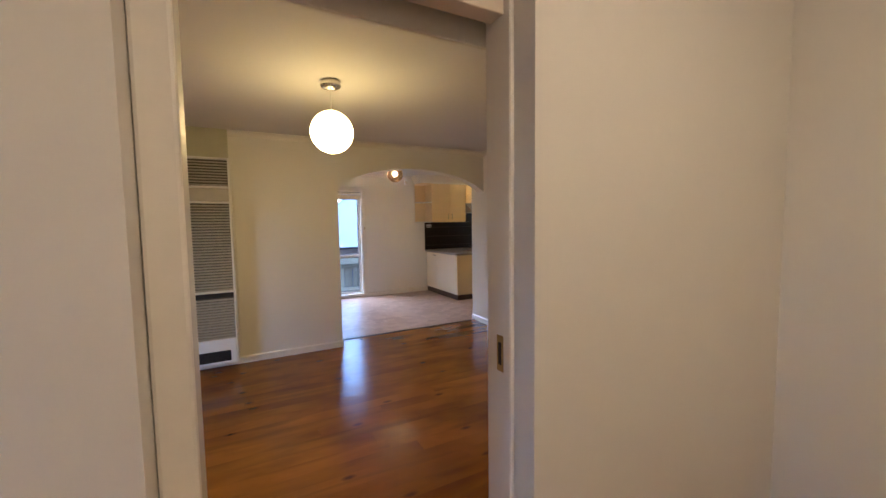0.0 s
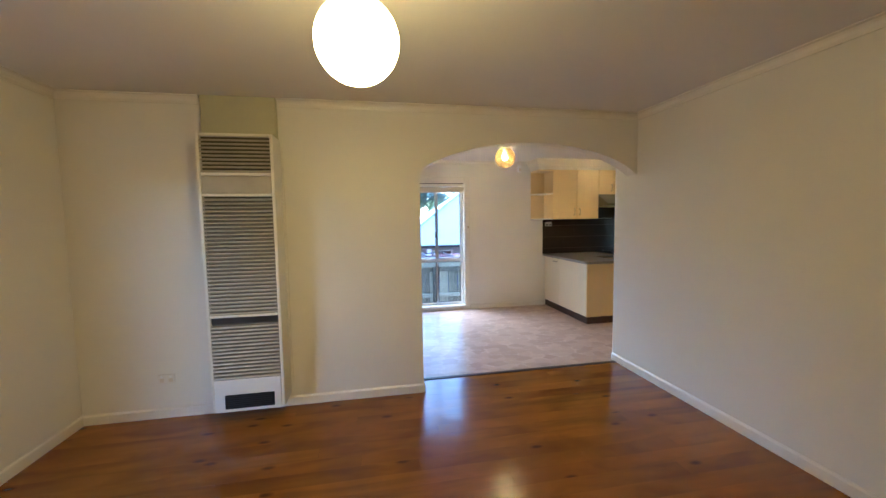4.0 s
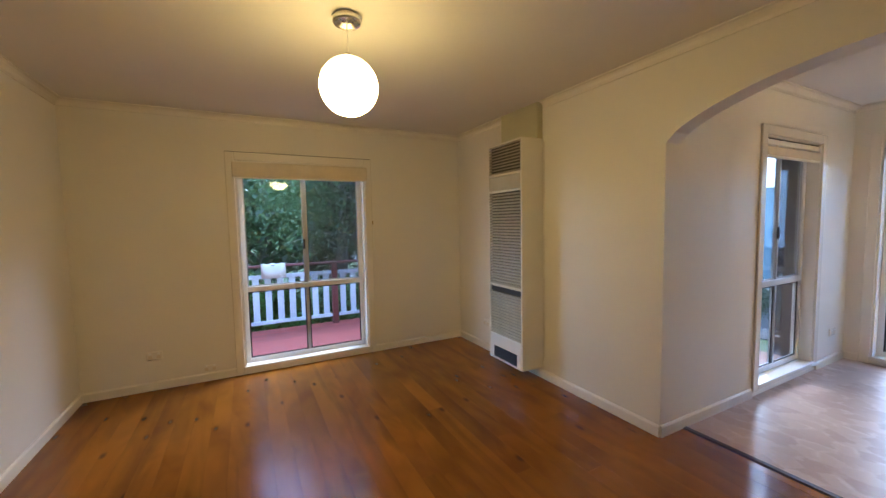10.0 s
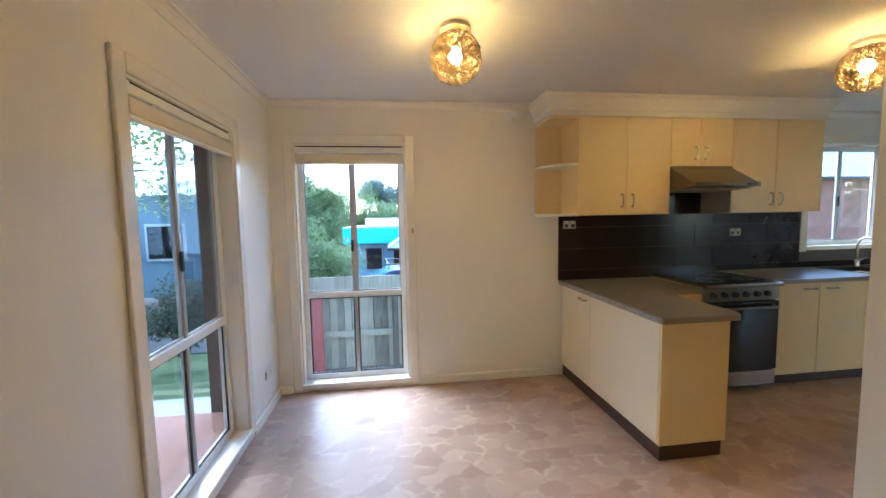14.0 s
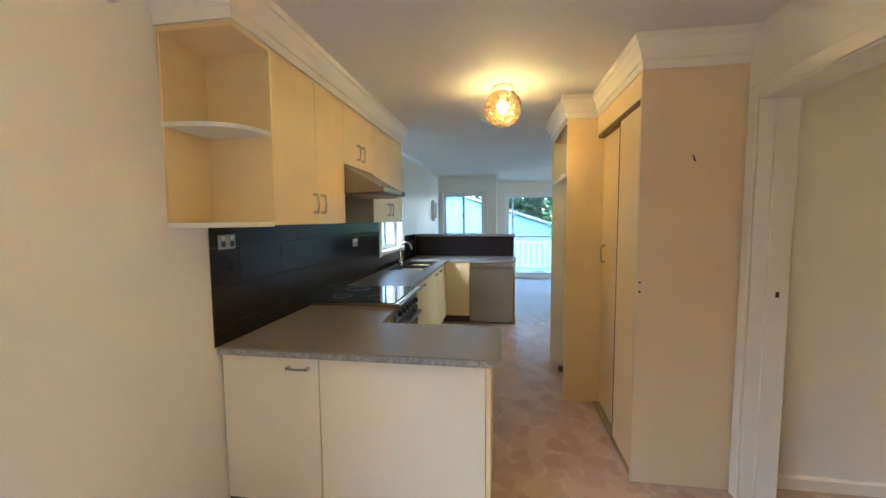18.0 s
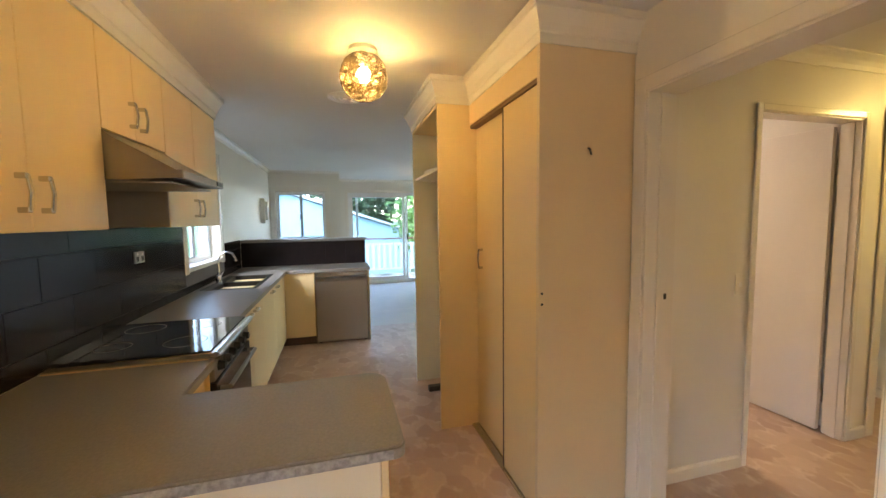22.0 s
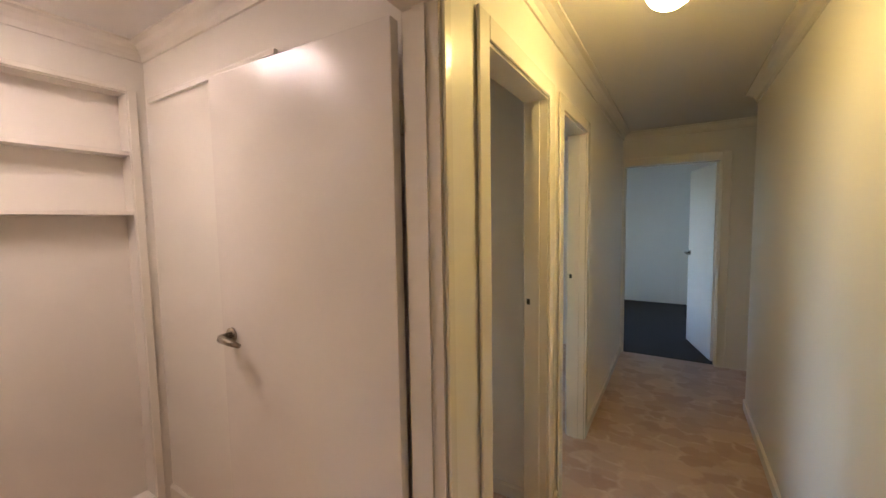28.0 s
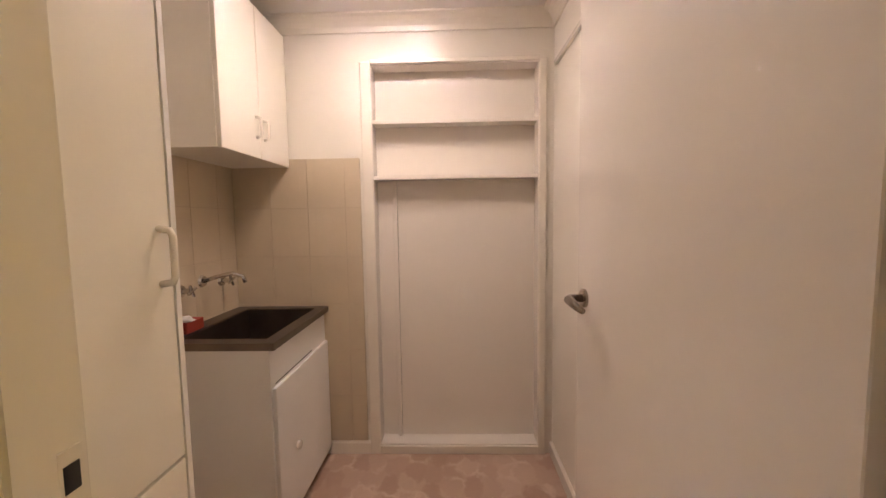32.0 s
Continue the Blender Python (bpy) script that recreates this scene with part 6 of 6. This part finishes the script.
for px_ in (-1.3, 0.92, 3.5, 6.0, 8.4):
    part("post", bx(px_, px_ + 0.09, 5.12, 5.199, GZ, 0.415, bev=0.004), FENCEM, e)
e = thing("red_post", "dark red painted timber post by the fence", "post", (-0.12, 5.07, GZ))
part("post", bx(-0.19, -0.05, 5.03, 5.11, GZ, 0.43, bev=0.004), material("faded_red_paint", (0.34, 0.09, 0.08), 0.6, var=0.15), e)
struct("side_path", bx(-2.4, EX, NY + 0.16, 5.1, GZ, GZ + 0.03), material("concrete_path", (0.36, 0.34, 0.31), 0.9, var=0.15, scale=2, fine=80, bump=0.2), "pale concrete path along the house", "pavement")


# ---------- plants ----------
def foliage(n, centres, r, size, seed, droop=0.0):
    """Many small bent leaves scattered through lumpy clusters."""
    rg = random.Random(seed)
    verts, faces = [], []
    for _ in range(n):
        c, cr = centres[rg.randrange(len(centres))]
        d = Vector((rg.gauss(0, 1), rg.gauss(0, 1), rg.gauss(0, 1))).normalized()
        p = Vector(c) + d * cr * rg.random() ** 0.45
        u = Vector((rg.gauss(0, 1), rg.gauss(0, 1), rg.gauss(0, 0.6) - droop)).normalized()
        v = u.orthogonal().normalized()
        s = size * rg.uniform(0.6, 1.5)
        k = len(verts)
        verts += [p, p + u * s * 0.5 + v * s * 0.28, p + u * s, p + u * s * 0.5 - v * s * 0.28]
        faces += [(k, k + 1, k + 2), (k, k + 2, k + 3)]
    return verts, faces


def mesh_part(name, vf, mat, parent, label=""):
    me = bpy.data.meshes.new(name)
    me.from_pydata([tuple(WM[parent].inverted() @ Vector(v)) for v in vf[0]], [], vf[1])
    me.materials.append(mat)
    return part(name, me, None, parent, label)


def tree(name, base, h, spread, label, leafmat, n, size, seed, low=0.35, limbs=7, droop=0.0, cr=0.34):
    rg = random.Random(seed)
    e = thing(name, label, "tree", base)
    b = Vector(base)
    r0 = 0.035 * h
    part("trunk", tube([b, b + Vector((0.03 * h, 0.02 * h, 0.3 * h)), b + Vector((0.0, 0.05 * h, 0.62 * h)), b + Vector((0.05 * h, 0.03 * h, 0.9 * h))], [r0, r0 * 0.75, r0 * 0.45, r0 * 0.15], 9), BARK, e)
    cents = []
    bm = bmesh.new()
    for i in range(limbs):
        a = 6.2832 * i / limbs + rg.uniform(-0.4, 0.4)
        z0 = h * rg.uniform(low, 0.7)
        z1 = z0 + h * rg.uniform(0.05, 0.3)
        q = Vector((math.cos(a), math.sin(a), 0)) * spread * rg.uniform(0.55, 1.0)
        addtube(bm, [b + Vector((0, 0.03 * h, z0)), b + q * 0.5 + Vector((0, 0, (z0 + z1) / 2 + 0.04 * h)), b + q + Vector((0, 0, z1))], [r0 * 0.4, r0 * 0.25, r0 * 0.08], 6)
        for k in range(3):
            cents.append((b + q * rg.uniform(0.5, 1.05) + Vector((rg.gauss(0, 0.12) * spread, rg.gauss(0, 0.12) * spread, z1 + rg.gauss(0, 0.07) * h)), spread * cr * rg.uniform(0.6, 1.2)))
    cents.append((b + Vector((0, 0, h * 0.92)), spread * cr))
    part("limbs", bm, BARK, e)
    mesh_part("crown", foliage(n, cents, 0, size, seed + 1, droop), leafmat, e)
    return e


def bush(name, base, r, h, label, leafmat, n, size, seed):
    rg = random.Random(seed)
    e = thing(name, label, "bush", base)
    b = Vector(base)
    cents = [(b + Vector((rg.uniform(-r, r) * 0.7, rg.uniform(-r, r) * 0.7, h * rg.uniform(0.25, 0.8))), r * rg.uniform(0.35, 0.6)) for _ in range(14)]
    bm = bmesh.new()
    for c, _ in cents[:8]:
        addtube(bm, [b + Vector((rg.uniform(-0.1, 0.1), rg.uniform(-0.1, 0.1), 0)), (b + c) / 2 + Vector((0, 0, 0.1)), c], [0.03, 0.02, 0.008], 5)
    part("stems", bm, BARK, e)
    mesh_part("crown", foliage(n, cents, 0, size, seed + 1), leafmat, e)
    return e


# dark trees behind the deck
tree("tree", (-8.6, -0.2, GZ), 6.0, 2.8, "dark dense evergreen tree beyond the deck", LEAFM, 34000, 0.075, 21, low=0.15, limbs=11, droop=0.6, cr=0.42)
tree("tree", (-8.9, 2.6, GZ), 6.5, 3.0, "dark evergreen tree with bare drooping twigs", LEAF, 40000, 0.10, 22, low=0.12, limbs=11, droop=0.8, cr=0.42)
tree("tree", (-9.3, -2.0, GZ), 4.6, 1.35, "green leafy tree beyond the deck", LEAFL, 16000, 0.07, 23, low=0.15, limbs=10, cr=0.45)
tree("tree", (-13.0, 0.5, GZ), 8.0, 4.0, "tall dark tree at the garden edge", LEAF, 22000, 0.26, 24, low=0.1, limbs=11, cr=0.42)
tree("tree", (-6.2, 8.6, GZ), 6.0, 2.4, "leafy garden tree near the dining window", LEAFL, 12000, 0.1, 26, low=0.45, limbs=9, cr=0.4)
tree("tree", (-13.0, 6.0, GZ), 9.0, 3.8, "tall dark tree at the garden edge", LEAF, 26000, 0.24, 27, low=0.05, limbs=13, cr=0.42)
tree("tree", (-17.0, -9.5, GZ), 8.0, 3.6, "tall dark tree at the garden edge", LEAF, 12000, 0.2, 28, low=0.05, limbs=12, cr=0.42)
tree("tree", (-8.7, 6.2, GZ), 6.2, 2.7, "dark evergreen tree past the deck corner", LEAF, 32000, 0.12, 29, low=0.1, limbs=12, droop=0.6, cr=0.42)
tree("tree", (-11.5, 10.5, GZ), 7.5, 3.2, "dark evergreen tree past the deck corner", LEAF, 24000, 0.2, 30, low=0.06, limbs=12, cr=0.42)
tree("tree", (-16.5, 3.5, GZ), 9.5, 4.2, "tall dark tree at the garden edge", LEAF, 22000, 0.3, 31, low=0.05, limbs=13, cr=0.42)
for i, (bx_, by_) in enumerate(((-6.0, -1.9), (-6.2, -0.6), (-6.1, 0.6), (-6.3, -3.2), (-6.4, 1.8))):
    bush("garden_bush", (bx_, by_, GZ), 0.75, 1.5, "bright green strappy bush behind the balustrade", LEAFB if i % 2 == 0 else LEAFL, 3600, 0.12, 40 + i)
e = thing("bare_twigs", "tangle of grey bare twigs hanging from the tree", "twigs", (-7.0, 0.0, 1.2))
rg = random.Random(5)
bm = bmesh.new()
for i in range(150):
    p = Vector((-6.9 + rg.uniform(-0.6, 0.5), rg.uniform(-1.6, 2.6), rg.uniform(0.9, 3.2)))
    pts = [p]
    d = Vector((rg.uniform(-0.2, 0.2), rg.gauss(0, 0.5), rg.uniform(-0.6, 0.1)))
    for k in range(4):
        d += Vector((rg.gauss(0, 0.1), rg.gauss(0, 0.25), rg.gauss(-0.05, 0.2)))
        pts.append(pts[-1] + d * 0.22)
    addtube(bm, pts, [0.009, 0.008, 0.006, 0.005, 0.003], 4, caps=False)
part("twigs", bm, material("pale_bare_twig", (0.24, 0.22, 0.18), 0.9, var=0.2), e)

# north view
bush("garden_bush", (-0.8, 7.7, GZ), 1.0, 2.75, "rounded pale green bush above the fence", LEAFL, 26000, 0.05, 60)
tree("tree", (-9.5, 27.0, GZ - 0.8), 7.2, 3.6, "broad green tree behind the shops", LEAFL, 20000, 0.22, 61, low=0.12, limbs=11, cr=0.42)
tree("tree", (-4.9, 27.0, GZ - 0.8), 6.6, 2.7, "broad green tree behind the shops", LEAFL, 30000, 0.14, 64, low=0.1, limbs=12, cr=0.42)
tree("tree", (-1.4, 32.0, GZ - 0.8), 5.5, 3.2, "leafy green tree behind the shops", LEAFL, 30000, 0.15, 62, low=0.1, limbs=12, cr=0.42)
tree("tree", (3.0, 34.0, GZ - 0.8), 4.0, 3.4, "leafy green tree behind the grey roof", LEAFL, 20000, 0.22, 63, low=0.1, limbs=12, cr=0.42)
tree("tree", (9.0, 35.0, GZ - 0.8), 4.6, 3.6, "leafy green tree behind the grey roof", LEAFL, 16000, 0.22, 65, low=0.1, limbs=12, cr=0.42)
for i, xx in enumerate((-0.6, 2.5, 4.6, 7.2, 12.0, 18.0)):
    tree("gum_tree", (xx, 44.0 + (i % 2) * 2, GZ - 0.8), 7.0 + (i * 7 % 3) * 0.5, 2.3, "tall gum tree with a domed crown on the skyline", LEAFG, 14000, 0.2, 70 + i, low=0.62, limbs=11, cr=0.36)
struct("car_park", bx(-30, 40, 9.5, 30, GZ - 0.85, GZ - 0.78), material("asphalt", (0.06, 0.06, 0.062), 0.9, var=0.15, scale=3, fine=150, bump=0.3), "dark asphalt car park beyond the fence", "road")

LZ = GZ - 0.78
e = thing("shop_building", "low shop with a bright turquoise fascia and white parapet", "building", (0.5, 21, LZ))
part("wall", bx(-1.2, 6.0, 21.0, 27.0, LZ, 0.9), material("blue_shop_wall", (0.24, 0.42, 0.54), 0.6), e, "blue painted shop wall")
part("fascia", bx(-1.65, 6.0, 20.0, 20.3, 0.14, 0.94, bev=0.02), TEAL, e, "bright turquoise fascia")
part("awning_soffit", bx(-1.65, 6.0, 20.3, 21.0, 0.15, 0.21), BUILDW, e)
part("roof", bx(-1.65, 6.0, 20.0, 27.0, 0.945, 1.01), ROOFG, e)
part("parapet_sign", bx(-0.48, 2.63, 20.5, 20.8, 1.015, 1.47, bev=0.02), WHITE, e, "white parapet sign")
for i in range(4):
    w = part("window", bx(-0.6 + i * 1.5, 0.4 + i * 1.5, 20.93, 20.99, -1.4, -0.1), ROOFG, e)
    part("pane", bx(-0.52 + i * 1.5, 0.32 + i * 1.5, 20.91, 20.925, -1.32, -0.18), GLASSTOP, w)
e = thing("hipped_house", "house with a large pale grey metal hipped roof", "house", (6, 20, LZ))
part("wall", bx(1.8, 13.0, 17.5, 25.0, LZ, 0.15), BUILDW, e)
bm = bmesh.new()
rv = [bm.verts.new(p) for p in ((0.72, 16.6, 0.1), (14, 16.6, 0.1), (14, 26, 0.1), (0.72, 26, 0.1), (5.9, 21.3, 3.6), (10, 21.3, 3.6))]
for f in ((0, 1, 5, 4), (1, 2, 5), (2, 3, 4, 5), (3, 0, 4), (3, 2, 1, 0)):
    bm.faces.new([rv[i] for i in f])
bmesh.ops.recalc_face_normals(bm, faces=bm.faces)
part("roof", bm, ROOFG, e, "pale grey sheet roof")
part("hip_cap", tube([(0.74, 16.62, 0.13), (5.9, 21.3, 3.62)], 0.06, 6), BUILDW, e)
part("gutter", bx(0.67, 14.05, 16.5, 16.62, 0.03, 0.14, bev=0.02), BLACK, e)
for i in range(4):
    w = part("window", bx(2.6 + i * 2.4, 4.0 + i * 2.4, 17.42, 17.49, -1.1, -0.2), ALU, e)
    part("pane", bx(2.7 + i * 2.4, 3.9 + i * 2.4, 17.405, 17.415, -1.04, -0.26), GLASSTOP, w)
e = thing("sign_board", "small white sign on a post beside the house", "sign", (2.3, 15, LZ))
part("board", bx(2.2, 2.45, 14.98, 15.0, -0.3, 0.05, bev=0.004), WHITE, e)
part("post", tube([(2.32, 15.03, LZ), (2.32, 15.03, 0.0)], 0.025, 8), STEEL, e)


def vehicle(name, loc, rz, ln, colour, label, rack=False, tall=1.0):
    e = thing(name, label, "car", loc, rz)
    paint = material(name + "_paint", colour, 0.25, metal=0.3, var=0.04, coat=0.5)
    h = ln / 2
    prof = [(-h, 0.35), (-h, 0.85), (-h * 0.93, 0.98), (-h * 0.82, 1.0), (-h * 0.62, 1.48), (h * 0.2, 1.52), (h * 0.5, 1.05), (h * 0.92, 0.92), (h, 0.75), (h, 0.35)]
    prof = [(a, 0.35 + (b - 0.35) * tall) for a, b in prof]
    bm = prism([(a, b) for a, b in prof], "y", -0.85, 0.85)
    bmesh.ops.bevel(bm, geom=bm.edges[:], offset=0.05, segments=2, affect="EDGES")
    part("body", bm, paint, e, local=True)
    for s in (-1, 1):
        part("side_window", prism([(a, 0.35 + (b - 0.35) * tall) for a, b in ((-h * 0.68, 1.06), (-h * 0.56, 1.4), (h * 0.15, 1.43), (h * 0.36, 1.06))], "y", s * 0.852, s * 0.862), GLASSTOP, e, local=True)
        for wx in (-h * 0.62, h * 0.62):
            w = part("wheel", tube([(wx, s * 0.66, 0.33), (wx, s * 0.88, 0.33)], 0.33, 20), BLACK, e, local=True)
            part("rim", tube([(wx, s * 0.882, 0.33), (wx, s * 0.895, 0.33)], 0.2, 16), CHROME, w, local=True)
    part("windscreen", bx(h * 0.27, h * 0.42, -0.7, 0.7, 1.1 * tall, 1.3 * tall), GLASSTOP, e, local=True)
    if rack:
        rz_ = 0.35 + 1.17 * tall + 0.16
        for s in (-1, 1):
            part("roof_rail", tube([(-h * 0.6, s * 0.72, rz_), (h * 0.25, s * 0.72, rz_)], 0.025, 8), BLACK, e, local=True)
        for k in range(5):
            u = -h * 0.58 + k * h * 0.2
            part("rack_bar", tube([(u, -0.76, rz_), (u, 0.76, rz_)], 0.02, 6), BLACK, e, local=True)
            for s in (-1, 1):
                part("rack_leg", tube([(u, s * 0.72, rz_ - 0.15), (u, s * 0.72, rz_ - 0.01)], 0.018, 6), BLACK, e, local=True)
    return e


vehicle("parked_van", (1.25, 11.6, LZ), 184, 4.5, (0.03, 0.07, 0.2), "dark blue parked car with black roof rack", rack=True, tall=1.17)
vehicle("parked_car", (3.4, 13.9, LZ), 4, 4.3, (0.30, 0.05, 0.04), "red parked car beyond the blue one", tall=1.1)

vehicle("red_car", (-27.0, -4.6, GZ + 0.02), 92, 4.3, (0.42, 0.03, 0.03), "bright red car parked on the street beyond the deck")
e = thing("street_house", "low pale house with a grey roof across the street", "house", (-34, -8, GZ))
part("wall", bx(-38.0, -34.0, -16.0, -3.2, GZ, 1.7), BUILDW, e)
part("roof", prism([(-38.5, 1.7), (-33.4, 1.7), (-36.0, 3.3)], "y", -16.4, -2.8), ROOFG, e)
for y0 in (-7.2, -5.2):
    w = part("window", bx(-33.995, -33.93, y0, y0 + 1.2, -0.1, 1.1, bev=0.01), ALU, e)
    part("pane", bx(-33.928, -33.918, y0 + 0.08, y0 + 1.12, -0.02, 1.02), GLASSTOP, w)
struct("street", bx(-31.0, -22.0, -60.0, 40.0, GZ - 0.05, GZ + 0.02), bpy.data.materials["asphalt"], "grey asphalt street beyond the garden", "road")

# dark structure west of the dining window
e = thing("garden_screen", "dark brown board screen beside the dining window", "screen", (-0.4, 3.02, GZ))
part("wall", bx(-0.62, -0.17, 2.99, 3.06, GZ, 2.3), material("dark_stained_boards", (0.075, 0.05, 0.04), 0.7, var=0.2, stretch=(8, 8, 0.6)), e)
bush("garden_bush", (-2.9, 7.0, GZ), 0.6, 1.5, "dark shrub on the lawn beside the dining window", LEAF, 5000, 0.06, 66)
e = thing("blue_neighbour_house", "pale blue weatherboard house across the lawn", "house", (-6.5, 14, GZ))
part("wall", bx(-10.0, -4.2, 13.0, 18.0, GZ, 2.3), SHEDM, e)
part("roof", prism([(12.6, 2.3), (18.4, 2.3), (15.5, 4.0)], "x", -10.4, -3.9), ROOFG, e)
w = part("window", bx(-6.9, -5.7, 12.93, 12.995, 0.2, 1.4, bev=0.01), ALU, e)
part("pane", bx(-6.82, -5.78, 12.918, 12.928, 0.28, 1.32), GLASSTOP, w)

# family room balcony and what lies beyond
e = thing("balcony", "timber balcony outside the sliding door", "deck", (EX + 1.2, 0.5, GZ))
y = -2.6
while y < 3.2:
    part("deck_board", bx(EX + 0.16, EX + 2.2, y, y + 0.086, -0.1, -0.078), FENCEM, e)
    y += 0.092
for yy in (-2.5, 0.3, 3.0):
    part("stump", bx(EX + 2.0, EX + 2.09, yy, yy + 0.09, GZ, -0.1), FENCEM, e)
balustrade("balustrade", (EX + 2.15, -2.6), (EX + 2.15, 3.2), -0.078, "white slatted balcony balustrade", rail=0.98, posts=(0.1, 2.0, 3.9, 5.7), cap=True, step=0.16, w=0.085, group="balcony balustrades")
e = thing("neighbour_shed", "large pale blue metal shed with low gable beyond the balcony", "shed", (18, 2, GZ))
part("wall", prism([(-1.2, GZ), (6.5, GZ), (6.5, 1.55), (3.6, 2.55), (-1.2, 0.95)], "x", 17.0, 22.0), SHEDM, e)
part("roof", prism([(-1.35, 0.93), (3.6, 2.58), (6.7, 1.5), (6.7, 1.58), (3.6, 2.68), (-1.35, 1.03)], "x", 16.8, 22.2), ROOFG, e)
tree("tree", (15.2, -1.9, GZ), 5.0, 1.8, "bright green leafy tree beside the balcony", LEAFB, 7000, 0.2, 90, low=0.2, limbs=9, cr=0.45)
tree("tree", (27.0, 0.0, GZ), 8.5, 3.6, "dark green tree behind the shed", LEAF, 6000, 0.35, 91, low=0.2, limbs=9, cr=0.42)
e = thing("neighbour_house", "brick house outside the kitchen window", "house", (8, 7.2, GZ))
part("wall", bx(4.6, 12.0, 6.4, 9.0, GZ, 2.1), BRICKM, e)
part("roof", prism([(6.0, 2.1), (9.4, 2.1), (7.7, 3.4)], "x", 4.2, 12.4), ROOFG, e)
w = part("window", bx(6.6, 7.9, 6.33, 6.395, 0.6, 1.7, bev=0.01), ALU, e)
part("pane", bx(6.68, 7.82, 6.318, 6.328, 0.68, 1.62), GLASSTOP, w)
